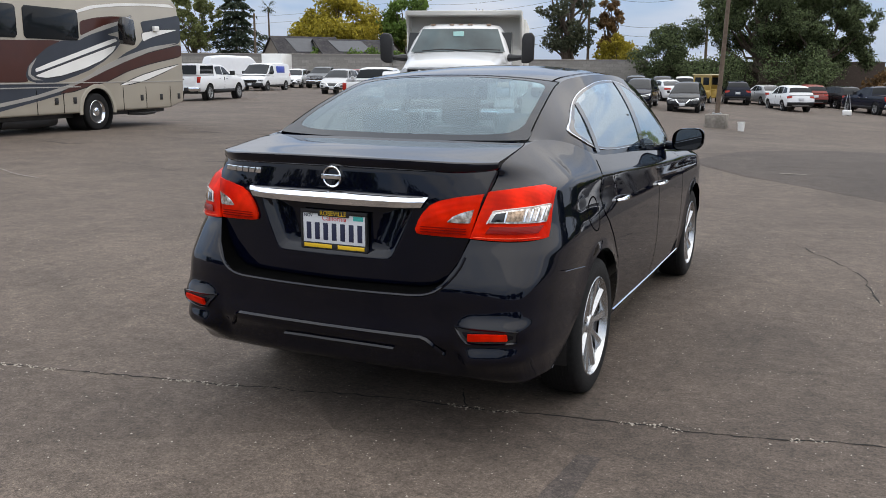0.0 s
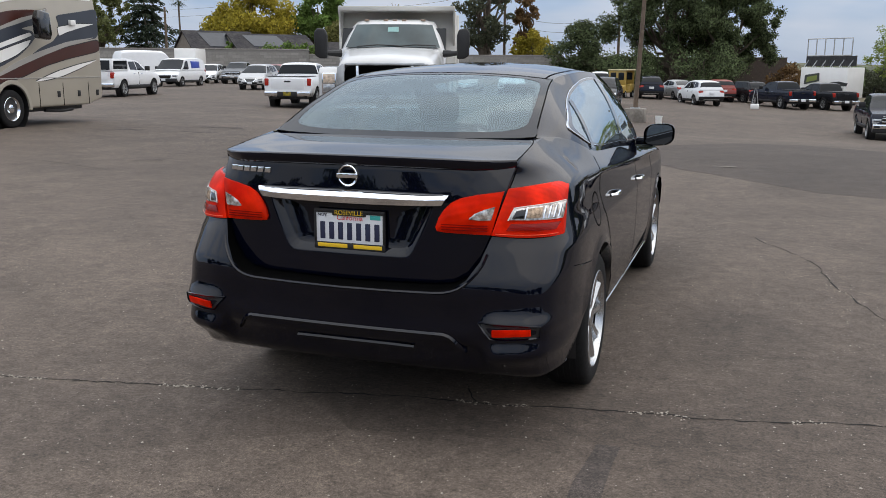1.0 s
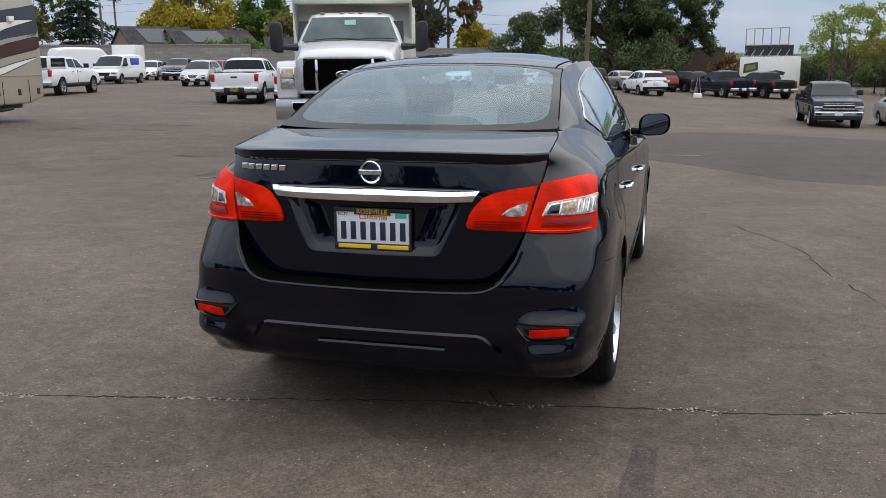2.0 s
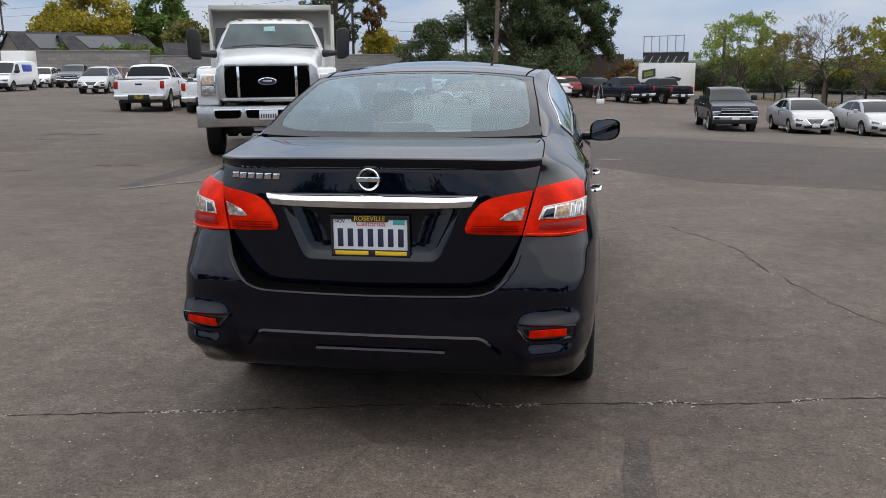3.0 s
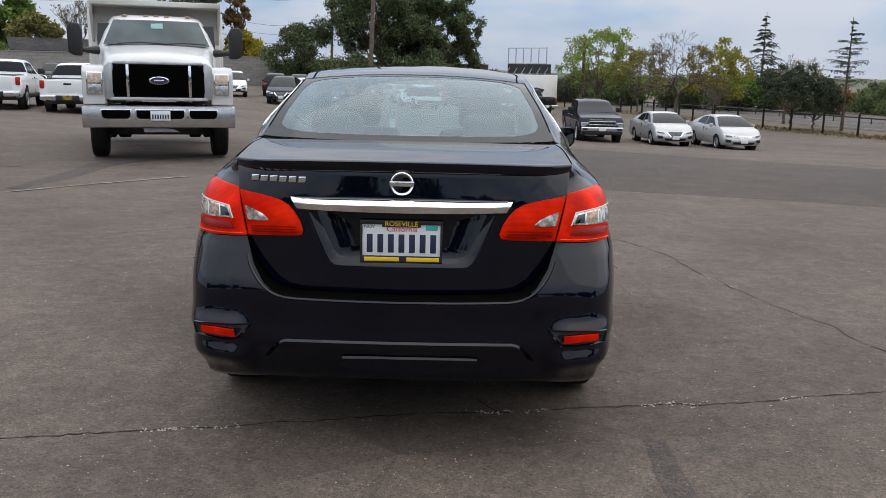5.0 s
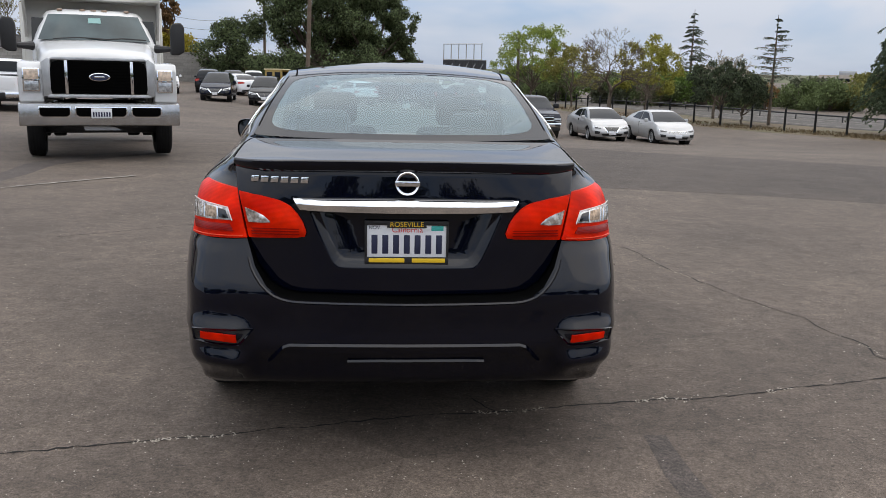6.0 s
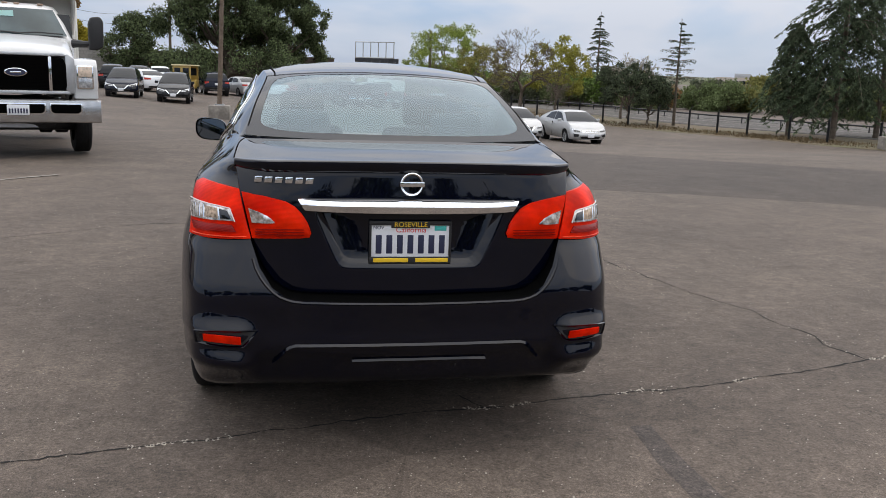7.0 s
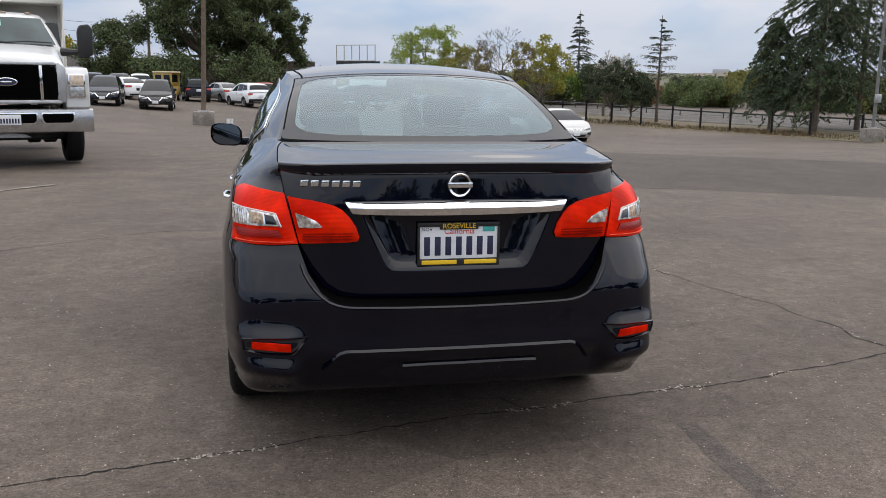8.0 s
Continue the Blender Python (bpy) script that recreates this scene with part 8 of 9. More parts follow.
def block_wall(a, b, z0, z1, singly):
    """A long wall of pale blocks standing a little proud of recessed mortar, under a flat coping."""
    d = Vector((b[0] - a[0], b[1] - a[1]))
    bw, bh, gap = .80, .30, .014
    rows, cols = int((z1 - z0) / bh), int(d.length / bw)
    bm = bmesh.new()
    box(bm, 0, d.length, .02, .2, 0, z1 - z0)
    w = new("wall_back", to_mesh("wall_back", bm, M_MORTAR))
    w.matrix_world = pose(a[0], a[1], z0, 0, 0, math.degrees(math.atan2(d.y, d.x)))
    tagged(w, "long grey concrete block wall behind the lot", "wall", kind="structure")
    bm = bmesh.new()
    box(bm, -.02, d.length + .02, -.03, .23, z1 - z0, z1 - z0 + .10, .01)
    part("coping", bm, M_CONCRETE, w)
    bm = bmesh.new()
    box(bm, gap, bw - gap, 0, .04, gap, bh - gap, .006, 1)
    block = to_mesh("block", bm, M_BLOCK)
    verts, faces = [], []
    for r in range(rows):
        for c in range(cols):
            x = c * bw + (bw / 2 if r % 2 else 0)
            if x + bw > d.length:
                continue
            if singly:
                shared("block", block, w, pose(x, 0, r * bh))
                continue
            k = len(verts)
            verts += [(x + u, v, r * bh + q) for q in (gap, bh - gap) for u, v in ((gap, 0), (bw - gap, 0), (bw - gap, .03), (gap, .03))]
            faces += [[k + n for n in f] for f in ((0, 1, 5, 4), (1, 2, 6, 5), (3, 0, 4, 7), (4, 5, 6, 7), (3, 2, 1, 0))]
    if not singly:
        me = bpy.data.meshes.new("blocks")
        me.from_pydata(verts, [], faces)
        me.materials.append(M_BLOCKROW)
        tagged(shared("blocks", me, w), kind="stuff")
    return w


M_BLOCKROW = shader("grey_concrete_blocks", (0.27, 0.255, 0.235), rough=0.95, vary=0.10, scale=5, island=0.12)


def wall_run(name, a, b, z0, z1, mat, label, thick=.2):
    d = Vector((b[0] - a[0], b[1] - a[1]))
    w = new(name)
    bm = bmesh.new()
    n = max(1, int(d.length / 4.0))
    for k in range(n):
        x0, x1 = d.length * k / n, d.length * (k + 1) / n
        box(bm, x0, x1 - .012, 0, thick, 0, z1 - z0)
    box(bm, -.02, d.length + .02, -.03, thick + .03, z1 - z0, z1 - z0 + .10, .01)
    me = to_mesh(name, bm, mat)
    bpy.data.objects.remove(w)
    w = new(name, me)
    w.matrix_world = pose(a[0], a[1], z0, 0, 0, math.degrees(math.atan2(d.y, d.x)))
    return tagged(w, label, "wall", kind="structure")


block_wall((-82, 54), (-42.5, 81.0), -.1, 3.15, False)
block_wall((-42.45, 81.03), (-17.5, 90.4), -.4, 2.65, True)
M_FENCEBROWN = shader("dark_brown_boards", (.075, .055, .045), rough=.9, vary=.25, scale=6)
wall_run("wall_side", (-17.3, 93), (5, 100), -1.6, 2.5, M_FENCEBROWN, "dark brown board fence under the oaks")


def long_roof(x, y, rz, length, depth, eave, ridge, panels, gable):
    """A house whose slope faces the lot, with a dark gable at one end and solar panels on the slope."""
    h = thing("house", "dark shingled house roof with solar panels above the wall", "house", pose(x, y, 0, 0, 0, rz))
    bm = bmesh.new()
    box(bm, 0, length, 0, depth, 0, eave)
    part("wall", bm, M_STUCCO, h)
    for y0, y1 in ((-.6, depth / 2), (depth + .6, depth / 2)):
        bm = bmesh.new()
        vs = [(-.5, y0, eave - .15), (length + .5, y0, eave - .15), (length + .5, y1, ridge), (-.5, y1, ridge)]
        lo_ = [bm.verts.new(v) for v in vs]
        hi_ = [bm.verts.new((a, b, c + .14)) for a, b, c in vs]
        bm.faces.new(lo_), bm.faces.new(hi_[::-1])
        for i in range(4):
            bm.faces.new((lo_[i], lo_[(i + 1) % 4], hi_[(i + 1) % 4], hi_[i]))
        part("roof", bm, M_ROOF, h)
    for x0, x1 in panels:
        bm = bmesh.new()
        t0, t1 = .18, .86
        q = [(x0, lerp(-.6, depth / 2, t0), lerp(eave - .15, ridge, t0) + .22), (x1, lerp(-.6, depth / 2, t0), lerp(eave - .15, ridge, t0) + .22), (x1 - .5, lerp(-.6, depth / 2, t1), lerp(eave - .15, ridge, t1) + .22), (x0 - .5, lerp(-.6, depth / 2, t1), lerp(eave - .15, ridge, t1) + .22)]
        a = [bm.verts.new(v) for v in q]
        b = [bm.verts.new((v[0], v[1], v[2] - .06)) for v in q]
        bm.faces.new(a), bm.faces.new(b[::-1])
        for i in range(4):
            bm.faces.new((a[i], a[(i + 1) % 4], b[(i + 1) % 4], b[i]))
        part("solar_panel", bm, M_SOLAR, h)
    bm = bmesh.new()
    prism(bm, [(-.6, eave - .2), (depth / 2, ridge + .1), (depth + .6, eave - .2)], "x", -.3, 0)
    part("gable", bm, M_STUCCO, h)
    return h


long_roof(-57.8, 83.2, 52, 7.3, 7.0, 3.2, 5.4, [(1.7, 5.6)], True)
long_roof(-53.6, 85.7, 50, 8.9, 7.0, 3.3, 5.1, [(1.7, 5.9)], True)
long_roof(-46.6, 93.6, 30, 9.0, 6.5, 3.0, 4.3, [], True)
for x, y, w in ((-55.2, 86.0, 1.3), (-50.0, 88.6, 3.2), (-47.5, 90.4, 2.6)):
    broad_tree("shrub", "small green shrub growing over the wall", x, y, 4.3, w * 1.5, M_LEAF_GREEN, int(x * -3), n=500, size=.2, bole=.5, clumps=7, base=0, category="shrub")

M_HILL = shader("distant_wooded_hill", (.055, .068, .045), rough=1, vary=.5, scale=.08, second=(.10, .10, .06), second_scale=.012)
bm = bmesh.new()
rows = []
for i in range(61):
    a = radians(lerp(-60, 75, i / 60))
    r = 640 + 60 * noise.noise(Vector((i * .3, 0, 0)))
    hgt = 7.0 + 3 * noise.noise(Vector((i * .17, 3.1, 0))) + 2 * noise.noise(Vector((i * .9, 8, 0)))
    rows.append([(r * math.sin(a), r * math.cos(a), -3), ((r + 20) * math.sin(a), (r + 20) * math.cos(a), -3 + hgt * .75), ((r + 60) * math.sin(a), (r + 60) * math.cos(a), -3 + hgt), ((r + 200) * math.sin(a), (r + 200) * math.cos(a), -3)])
grid(bm, rows)
tagged(new("backdrop", to_mesh("backdrop", bm, M_HILL)), "low wooded hills in the far distance", "hills", kind="structure")
far_building = thing("building", "pale long office building in the far distance", "building", pose(190, 371, -3, 0, 0, -28.8))
bm = bmesh.new()
box(bm, 0, 27, 0, 14, 0, 6.4, .05)
part("wall", bm, shader("pale_render", (.42, .36, .31), rough=.9, vary=.08, scale=.5), far_building)
for k in range(8):
    bm = bmesh.new()
    box(bm, 1.0 + k * 3.2, 3.4 + k * 3.2, -.06, .1, 3.6, 5.0, .02)
    part("window", bm, M_DARKGLASS, far_building)
bm = bmesh.new()
box(bm, 8, 15, 2, 10, 6.4, 8.2, .05)
part("roof_plant", bm, M_STEEL, far_building)

# ---------------------------------------------------------------- fence, verge, highway
FENCE = [(6.5, 98), (10.5, 86.5), (16.1, 77.4), (18.8, 63.5), (22.1, 52.9), (24.4, 48.6), (26.6, 45.4), (28.0, 43.2), (29.0, 41.0), (31.5, 35.6), (36, 26), (42, 14), (50, -2)]


def offset_line(pts, d):
    out = []
    for i, p in enumerate(pts):
        a, b = Vector(pts[max(0, i - 1)]), Vector(pts[min(len(pts) - 1, i + 1)])
        n = Vector((-(b - a).y, (b - a).x)).normalized()
        out.append((p[0] + n.x * d, p[1] + n.y * d))
    return out


flat_sheet("verge", (offset_line(FENCE, -1.6), offset_line(FENCE, 12)), M_DRYGRASS, .03, "dry grass verge along the fence", "grass verge", .8)
flat_sheet("road", (offset_line(FENCE, 7), offset_line(FENCE, 21.5)), M_ROAD, .06, "grey highway beyond the fence", "road", 3)
fence = thing("fence", "dark metal posts with angled tops and thin wires", "fence", pose(0, 0, 0))
bm = bmesh.new()
tube(bm, [(0, 0, 0), (0, 0, 1.38), (.05, .03, 1.46), (.20, .12, 1.62)], [.070, .065, .025, .016], 8)
post = to_mesh("post", bm, M_RUBBER)
path = []
for (x0, y0), (x1, y1) in zip(FENCE, FENCE[1:]):
    k = max(1, round(math.hypot(x1 - x0, y1 - y0) / 2.5))
    path += [(lerp(x0, x1, i / k), lerp(y0, y1, i / k)) for i in range(k)]
for x, y in path:
    shared("post", post, fence, pose(x, y, ground_at(x, y) - .05, 0, 0, 0))
for zz in (.45, .9, 1.34):
    bm = bmesh.new()
    tube(bm, [(x, y, ground_at(x, y) + zz) for x, y in path], .005, 4)
    part("wire", bm, M_DARKMETAL, fence)
for d in (8.2, 12.6, 15.0, 20.4):
    bm = bmesh.new()
    ribbon(bm, wobble(offset_line(FENCE, d), 1.5, .02, 5), .22, .09, 3, .1)
    tagged(new("lane_line", to_mesh("lane_line", bm, M_LINE, fix=False)), "white line painted along the highway", "line", kind="structure")
rail = thing("guard_rail", "low dark steel guard rail along the highway", "guard rail", pose(0, 0, 0))
pts = offset_line(FENCE, 13.6)
bm = bmesh.new()
rows = []
for x, y in pts:
    z = ground_at(x, y) + .45
    rows.append([(x - .02, y - .01, z), (x - .05, y - .03, z + .03), (x - .05, y - .03, z + .09), (x - .02, y - .01, z + .12), (x + .02, y + .01, z + .12), (x + .02, y + .01, z)])
grid(bm, rows)
part("beam", bm, M_DARKMETAL, rail)
bm = bmesh.new()
box(bm, -.04, .04, -.03, .03, 0, .55, .01)
stub = to_mesh("post", bm, M_DARKMETAL)
for (x0, y0), (x1, y1) in zip(pts, pts[1:]):
    k = max(1, round(math.hypot(x1 - x0, y1 - y0) / 3.8))
    for i in range(k):
        x, y = lerp(x0, x1, (i + .5) / k), lerp(y0, y1, (i + .5) / k)
        shared("post", stub, rail, pose(x + .07, y + .04, ground_at(x, y)))
bm = bmesh.new()
rv_ = random.Random(5)
edge = offset_line(FENCE, -1.0)
for _ in range(5000):
    i = rv_.randrange(2, len(edge) - 4)
    t, o = rv_.random(), rv_.uniform(-.6, 3.5)
    x, y = lerp(edge[i][0], edge[i + 1][0], t) + o * .85, lerp(edge[i][1], edge[i + 1][1], t) + o * .5
    z, hgt, a = ground_at(x, y) + .02, rv_.uniform(.04, .20), rv_.uniform(0, 6.3)
    w = rv_.uniform(.02, .06)
    vs = [bm.verts.new((x - w * math.cos(a), y - w * math.sin(a), z)), bm.verts.new((x + w * math.cos(a), y + w * math.sin(a), z)), bm.verts.new((x + rv_.gauss(0, .08), y + rv_.gauss(0, .08), z + hgt))]
    bm.faces.new(vs)
tagged(new("dry_grass", to_mesh("dry_grass", bm, leaf("dry_grass_blades", (.13, .093, .052)), fix=False)), "tufts of dry grass along the fence", "grass", kind="stuff")

# ---------------------------------------------------------------- poles, billboard, small things


M_PEDESTAL = shader("weathered_pedestal_concrete", (.25, .225, .195), rough=.9, vary=.2, scale=9, second=(.17, .15, .13), second_scale=2.5, bump=.3, bump_scale=50)
M_GALVANISED = shader("dull_galvanised_steel", (.17, .17, .165), rough=.6, metal=.2, vary=.12, scale=6)


def light_pole(x, y, h, r, label, mat, lean=(0, 0), ped=.5, ph=.62):
    p = thing("light_pole", label, "light pole", on_ground(x, y))
    bm = bmesh.new()
    box(bm, -ped, ped, -ped, ped, -.05, ph, .03)
    part("pedestal", bm, M_PEDESTAL, p, "square concrete pedestal")
    bm = bmesh.new()
    tube(bm, [(0, 0, ph - .02), (lean[0] * .5, lean[1] * .5, h * .5), (lean[0], lean[1], h)], [r, r * .85, r * .7], 12)
    part("pole", bm, mat, p)
    bm = bmesh.new()
    tube(bm, [(0, 0, ph - .01), (0, 0, ph + .06)], r * 2.0, 12)
    part("base_plate", bm, M_STEEL, p)
    if mat is M_GALVANISED:
        bm = bmesh.new()
        box(bm, -.16, .16, -.2, -.06, 2.0, 2.42, .02)
        part("junction_box", bm, M_STEEL, p)
    bm = bmesh.new()
    box(bm, lean[0] - .5, lean[0] + .5, lean[1] - .18, lean[1] + .18, h, h + .16, .03)
    part("lamp_head", bm, M_STEEL, p)
    return p


light_pole(-3.43, 38.1, 8.6, .11, "weathered brown light pole on a concrete pedestal", M_POLE, (.28, 0), .46, .60)
light_pole(29.6, 36.6, 8.2, .09, "grey metal light pole on a concrete pedestal", M_GALVANISED, (0, 0), .42, .70)
bm = bmesh.new()
lathe(bm, [(0, .001), (0, .13), (.36, .155), (.37, .165), (.40, .165)], 20)
bk = new("bucket", to_mesh("bucket", bm, shader("white_plastic", (.70, .70, .68), rough=.5, vary=.05, scale=10)))
bk.matrix_world = on_ground(-2.25, 37.0) @ pose(0, 0, 0, 0, -90, 0)
tagged(bk, "white plastic bucket beside the pole pedestal", "bucket")


def easel(x, y):
    e = thing("sign_stand", "white weighted sign stand between parked cars", "sign stand", on_ground(x, y))
    bm = bmesh.new()
    box(bm, -.28, .28, -.22, .22, 0, .34, .05)
    part("base", bm, M_RVWHITE, e)
    bm = bmesh.new()
    tube(bm, [(-.2, 0, .32), (-.05, 0, 1.35)], .02, 6)
    tube(bm, [(.2, 0, .32), (.05, 0, 1.35)], .02, 6)
    part("stand", bm, M_STEEL, e)


easel(1.85, 60.5)


def utility_pole(x, y, h, rz, base, arm=True):
    p = thing("utility_pole", "wooden utility pole with a cross arm and wires" if arm else "plain brown wooden pole behind the block wall", "utility pole", pose(x, y, base, 0, 0, rz))
    bm = bmesh.new()
    tube(bm, [(0, 0, 0), (0, 0, h)], [.17, .12], 10)
    part("pole", bm, M_POLE, p)
    if not arm:
        return p
    bm = bmesh.new()
    box(bm, -1.1, 1.1, -.06, .06, h - .7, h - .55, .01)
    part("cross_arm", bm, M_POLE, p)
    for px in (-1.0, -.4, .4, 1.0):
        bm = bmesh.new()
        tube(bm, [(px, 0, h - .56), (px, 0, h - .36)], .05, 6)
        part("insulator", bm, M_STEEL, p)
    return p


utility_pole(-26.0, 98.2, 13.5, 10, -.3)
utility_pole(-60.5, 116.0, 13.0, 10, 0)
utility_pole(-13.2, 101.0, 12.0, 10, -1)
utility_pole(13.6, 84.5, 7.0, 70, -1.6)
utility_pole(-64.6, 87.2, 8.3, 40, 0, False)
for z, dx in ((12.5, 0), (11.4, .1), (8.6, .3), (7.6, .2), (6.6, .1)):
    bm = bmesh.new()
    pts = [(-120, 126), (-60.5, 116), (-26, 98.2), (-13.2, 101)]
    line = []
    for (x0, y0), (x1, y1) in zip(pts, pts[1:]):
        for k in range(12):
            t = k / 12
            line.append((lerp(x0, x1, t) + dx, lerp(y0, y1, t), z - 1.2 * 4 * t * (1 - t) - 1.0))
    tube(bm, line, .016, 4)
    tagged(new("power_cable", to_mesh("power_cable", bm, M_DARKMETAL)), "thin dark overhead cable", "cable")


def billboard(x, y, rz):
    b = thing("billboard_trailer", "white box trailer with printed panels under a bare sign frame", "trailer", on_ground(x, y, rz))
    W, H = 4.7, 2.55
    bm = bmesh.new()
    box(bm, -W / 2, W / 2, 0, 2.2, .45, .45 + H, .06)
    part("box", bm, M_RVWHITE, b)
    bm = bmesh.new()
    prism(bm, [(-1.9, 1.55), (-.35, 1.85), (-.4, 2.55), (-1.85, 2.35)], "y", -.03, .02)
    part("print", bm, shader("dark_print", (.05, .055, .05), rough=.5), b)
    bm = bmesh.new()
    prism(bm, [(-1.65, 1.75), (-.6, 1.95), (-.62, 2.35), (-1.62, 2.2)], "y", -.045, .02)
    part("print", bm, shader("olive_print", (.20, .24, .06), rough=.5), b)
    bm = bmesh.new()
    prism(bm, [(.7, 1.55), (2.3, 1.45), (2.45, 1.70), (1.6, 1.85), (.75, 1.75)], "y", -.03, .02)
    part("print", bm, shader("black_print", (.03, .03, .03), rough=.5), b)
    for z in (1.0, 1.2):
        bm = bmesh.new()
        box(bm, 1.0, 2.1, -.03, .02, z, z + .08)
        part("print_bar", bm, M_RVGREY, b)
    for i in range(10):
        bm = bmesh.new()
        xx = -W / 2 + .2 + i * .5
        prism(bm, [(xx, 3.12), (xx + .46, 3.12), (xx + .46, 3.95), (xx, 3.95)], "y", .35, .42)
        part("dark_panel", bm, M_DARKMETAL, b)
    for i in range(6):
        bm = bmesh.new()
        xx = -W / 2 + .15 + i * (W - .3) / 5
        tube(bm, [(xx, .5, 3.0), (xx, .5, 5.45)], .05, 6)
        part("upright", bm, M_STEEL, b)
        bm = bmesh.new()
        tube(bm, [(xx, .2, 3.05), (xx + .5, .5, 4.0)], .04, 6)
        part("brace", bm, M_STEEL, b)
    for z in (5.42, 4.0):
        bm = bmesh.new()
        tube(bm, [(-W / 2 + .1, .5, z), (W / 2 - .1, .5, z)], .05, 6)
        part("rail", bm, M_STEEL, b)
    bm = bmesh.new()
    box(bm, -W / 2 + .3, W / 2 - .3, .2, 2.0, .30, .46)
    part("chassis", bm, M_DARKMETAL, b)
    for s in (-.6, .6):
        wheel(b, 1.0 if s > 0 else -1.0, 1.1 + s * .0, .35, .22, "car")
    return b


billboard(7.3, 79.6, -42)


def golf_cart(x, y, rz):
    g = thing("golf_cart", "yellow utility cart with a pale roof", "golf cart", on_ground(x, y, rz))
    M_CART = shader("yellow_cart_paint", (.33, .215, .045), rough=.5, vary=.06, scale=4, coat=.4)
    bm = bmesh.new()
    prism(bm, [(-1.3, .35), (1.3, .35), (1.35, .8), (.9, .95), (.6, .5), (-.1, .5), (-.2, .95), (-1.25, 1.0)], "x", -.65, .65, .04)
    part("body", bm, M_CART, g)
    bm = bmesh.new()
    box(bm, -.72, .72, -1.25, 1.0, 1.97, 2.05, .03)
    part("roof", bm, shader("cream_roof", (.62, .52, .30), rough=.5), g)
    for px in (-.62, .62):
        for py in (-1.1, .85):
            bm = bmesh.new()
            tube(bm, [(px, py, .8), (px, py, 1.98)], .03, 6)
            part("post", bm, M_CART, g)
    for y0, y1 in ((-1.17, -1.10), (.86, .93)):
        bm = bmesh.new()
        box(bm, -.64, .64, y0, y1, .8, 1.96, .02)
        panel = part("cab_panel", bm, M_CART, g)
        for x in (-.30, .30):
            bm = bmesh.new()
            box(bm, x - .22, x + .22, y0 - .012, y1 + .012, 1.28, 1.82, .02)
            part("pane", bm, M_DARKGLASS, panel)
    for px in (-.6, .6):
        for py in (-.85, .9):
            wheel(g, px, py, .25, .18, "car")


golf_cart(-7.67, 64.0, 170)
box_truck = thing("box_truck", "white box truck body behind the vans", "truck", on_ground(-49.2, 69.4, 200))
bm = bmesh.new()
box(bm, -1.0, 1.0, -2.6, 1.2, .95, 3.1, .05)
part("box", bm, M_RVWHITE, box_truck)
bm = bmesh.new()
prism(bm, [(1.25, .55), (3.0, .55), (3.05, 1.2), (2.5, 1.35), (1.9, 2.2), (1.25, 2.25)], "x", -.98, .98, .06)
part("cab", bm, M_WHITE, box_truck)
for px in (-.85, .85):
    for py in (-1.9, 2.2):
        wheel(box_truck, px, py, .4, .25, "truck")
bm = bmesh.new()
box(bm, -.4, .4, -2.9, 2.6, .5, .95)
part("chassis", bm, M_DARKMETAL, box_truck)

# ---------------------------------------------------------------- marks on the asphalt
MAIN = [(-6.5, -.85), (-4.2, -.40), (-2.6, -.12), (-2.01, -.01), (-1.68, .05), (-1.36, .12), (-1.12, .17), (-.74, .23), (-.56, .29), (-.41, .31), (-.19, .37), (.07, .43), (.35, .46), (.56, .48), (.86, .55), (1.1, .58),
        (1.26, .62), (1.34, .60), (1.56, .65), (1.78, .70), (1.95, .76), (2.14, .79), (2.45, .88), (2.72, .97), (3.4, 1.12), (4.6, 1.2), (7.0, 1.6)]
BRANCH = [(1.62, 5.12), (1.75, 4.86), (1.94, 4.49), (2.1, 4.01), (2.16, 3.4), (2.27, 2.98), (2.35, 2.66), (2.43, 2.38), (2.51, 2.13), (2.61, 2.01), (2.62, 1.63), (2.67, 1.42), (2.68, 1.15), (2.72, .97)]
for n, (pts, w) in enumerate(((MAIN, .009), (BRANCH, .010), ([(-2.9, 4.5), (-2.4, 4.8), (-2.0, 5.1), (-1.7, 5.26), (-1.2, 5.3)], .010), ([(.42, .47), (.36, .56), (.31, .68)], .006))):
    bm = bmesh.new()
    ribbon(bm, wobble(pts, .09, .016, n) if pts is BRANCH else wobble(pts, .035, .005, n), w, .0016, n, .75)
    tagged(new("crack", to_mesh("crack", bm, M_CRACK, fix=False)), "dark ragged crack in the asphalt", "crack", kind="structure")
bm = bmesh.new()
rnd = random.Random(4)
for pts, count in ((MAIN[2:-2], 1100), (BRANCH, 120)):
    path = wobble(pts, .04, .004, 9)
    for _ in range(count):
        x, y = path[int(rnd.random() * (len(path) - 1))]
        if noise.noise(Vector((x * 2.3, y * 2.3, 1.7))) < -.05:
            continue
        x, y, r = x + rnd.gauss(0, .011), y + rnd.gauss(0, .011), rnd.uniform(.002, .0075)
        z = ground_at(x, y)
        vs = [bm.verts.new((x + r * math.cos(a) * rnd.uniform(.6, 1.2), y + r * math.sin(a), z + .001)) for a in (0, 1.3, 2.5, 3.8, 5.0)]
        t = bm.verts.new((x, y, z + r * .8))
        for a, b in zip(vs, vs[1:] + vs[:1]):
            bm.faces.new((a, b, t))
tagged(new("grit", to_mesh("grit", bm, M_GRIT)), "pale grit caught along the crack", "grit", kind="stuff")
bm = bmesh.new()
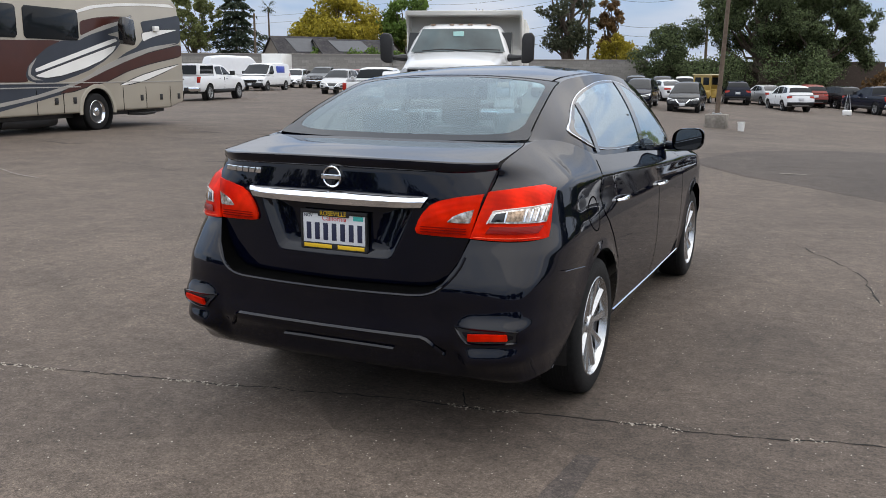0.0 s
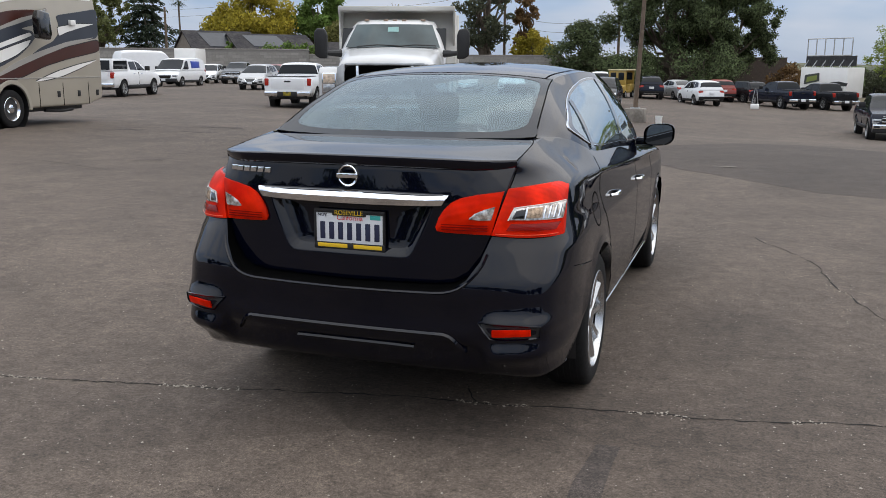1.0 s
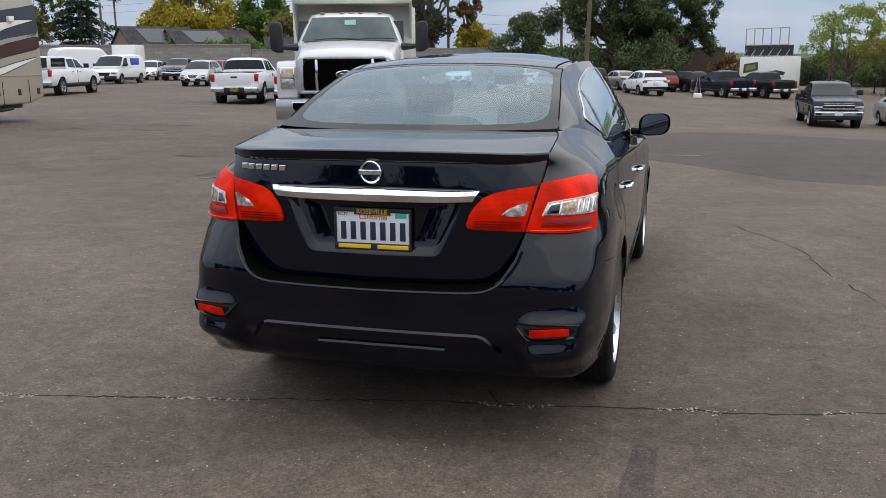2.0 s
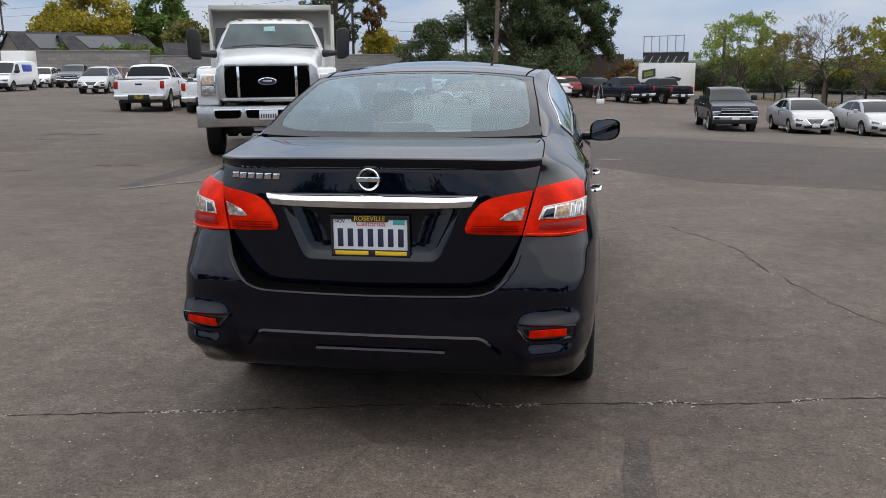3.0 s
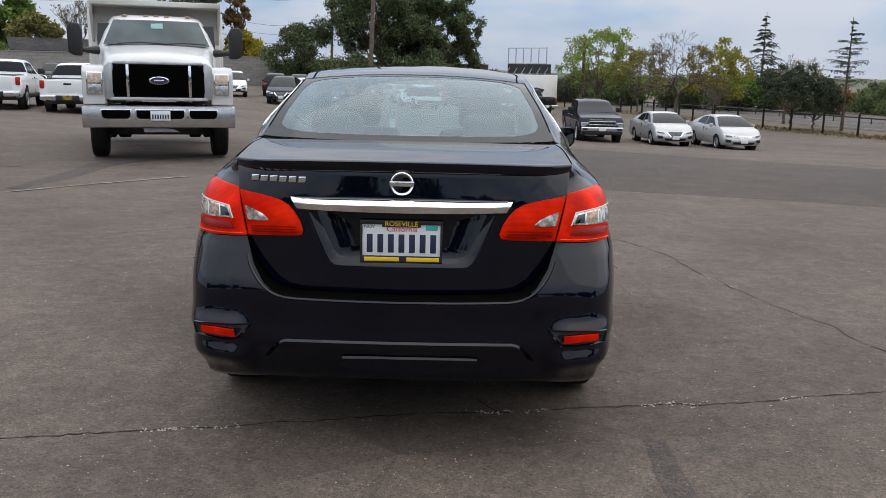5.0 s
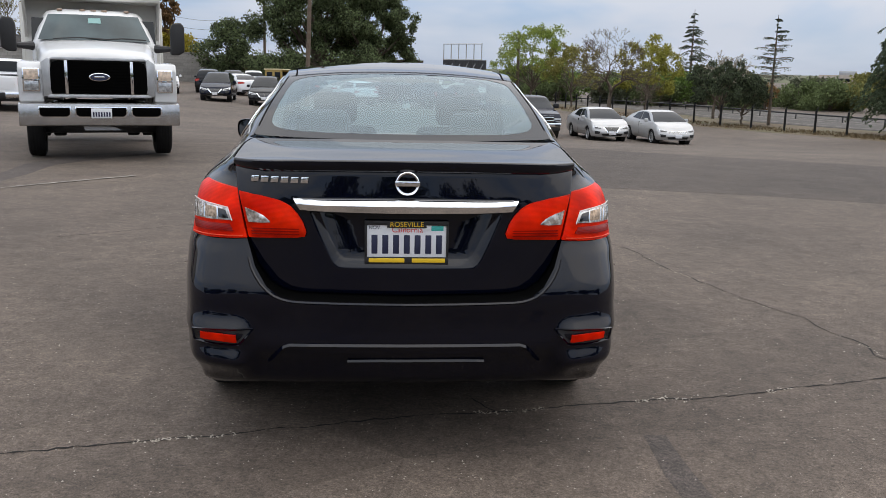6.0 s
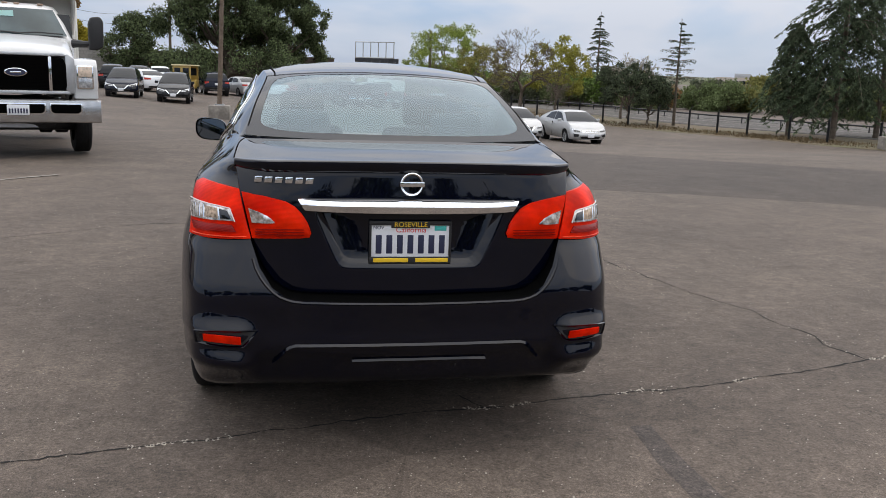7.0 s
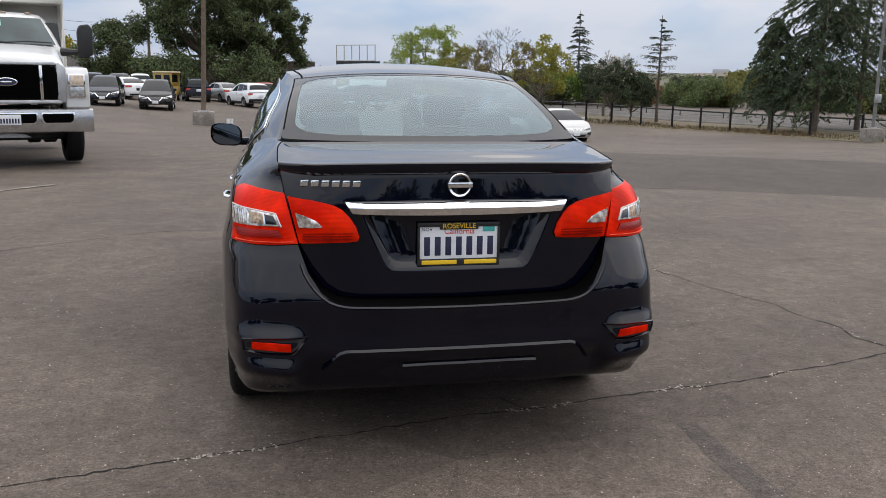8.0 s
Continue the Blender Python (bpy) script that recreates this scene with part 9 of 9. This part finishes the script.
for _ in range(4200):
    x, y, r = rnd.uniform(-5, 6), rnd.uniform(-1.8, 7), .0018 + .0042 * rnd.random() ** 2
    z = ground_at(x, y)
    vs = [bm.verts.new((x + r * math.cos(a) * rnd.uniform(.6, 1.3), y + r * math.sin(a), z + .0005)) for a in (0, 1.3, 2.5, 3.8, 5.0)]
    t = bm.verts.new((x, y, z + r * .9))
    for a, b in zip(vs, vs[1:] + vs[:1]):
        bm.faces.new((a, b, t))
tagged(new("gravel", to_mesh("gravel", bm, M_GRIT)), "loose pale stones scattered on the asphalt", "gravel", kind="stuff")
WORN = (([(-13.17, 14.54), (-13.03, 14.92), (-12.48, 14.82)], .22), ([(-11.51, 14.97), (-10.83, 14.73), (-10.47, 14.96)], .20), ([(-7.88, 8.58), (-7.71, 8.78), (-7.46, 8.83)], .10),
        ([(-12.3, 16.6), (-11.6, 16.9), (-10.9, 16.8)], .2), ([(-6.9, 9.6), (-6.5, 9.5), (-6.1, 9.7)], .08))
for n, (pts, w) in enumerate(WORN + (([(-14.6, 13.4), (-14.13, 13.83), (-13.41, 14.86), (-12.96, 16.58)], .03), ([(-13.7, 10.7), (-13.42, 10.54), (-12.78, 10.34), (-12.5, 10.5)], .09), ([(-9.3, 8.1), (-8.54, 7.84), (-7.39, 7.39)], .03))):
    bm = bmesh.new()
    ribbon(bm, wobble(pts, .05, .012, 20 + n), w, .0022, 30 + n, .9)
    tagged(new("old_crack", to_mesh("old_crack", bm, M_SEALED, fix=False)), "old dark filled crack worn into the asphalt", "crack", kind="structure")
flat_sheet("tyre_mark", ([(-5.15, 7.3), (-5.16, 8.8), (-5.28, 10.2), (-5.0, 11.6), (-4.2, 13.0)], [(-4.98, 7.3), (-4.86, 8.8), (-4.94, 10.2), (-4.6, 11.4), (-3.9, 12.6)]), M_STAIN, .002, "broad dark rubber mark curving over the asphalt", "mark", .1)
flat_sheet("tyre_mark", ([(1.02, -1.0), (1.01, -.52), (1.00, -.17), (1.02, .05), (1.03, .20)], [(1.11, -1.0), (1.10, -.52), (1.09, -.17), (1.09, .05), (1.10, .20)]), M_STAIN, .0012, "dark rubber mark on the asphalt", "mark", .06)
flat_sheet("asphalt_patch", ([(-.5, 12.9), (-.2, 12.1), (.6, 10.6), (2.4, 8.46), (4.72, 7.74), (7.07, 6.69), (12, 4.5), (20, 1.5)],
                             [(-.5, 13.4), (-.2, 16.6), (1.2, 20.3), (2.9, 21.6), (6.04, 14.9), (10.4, 11.0), (14, 8.0), (22, 4.5)]), M_ASPHALT_DARK, .0025, "newer darker asphalt laid across the lot", "asphalt patch")
for pts, w in (([(-5.0, 7.0), (-4.3, 7.9), (-3.4, 8.9)], .06), ([(1.03, 11.14), (1.21, 11.14), (1.40, 11.13)], .12), ([(-10.1, 6.5), (-9.1, 6.0), (-8.4, 5.8)], .03)):
    bm = bmesh.new()
    ribbon(bm, wobble(pts, .12, .006, 5), w * .6 if w > .1 else w, .019 if w > .1 else .007, 3, .6)
    tagged(new("painted_line", to_mesh("painted_line", bm, M_LINE, fix=False)), "worn white painted line on the asphalt", "line", kind="structure")
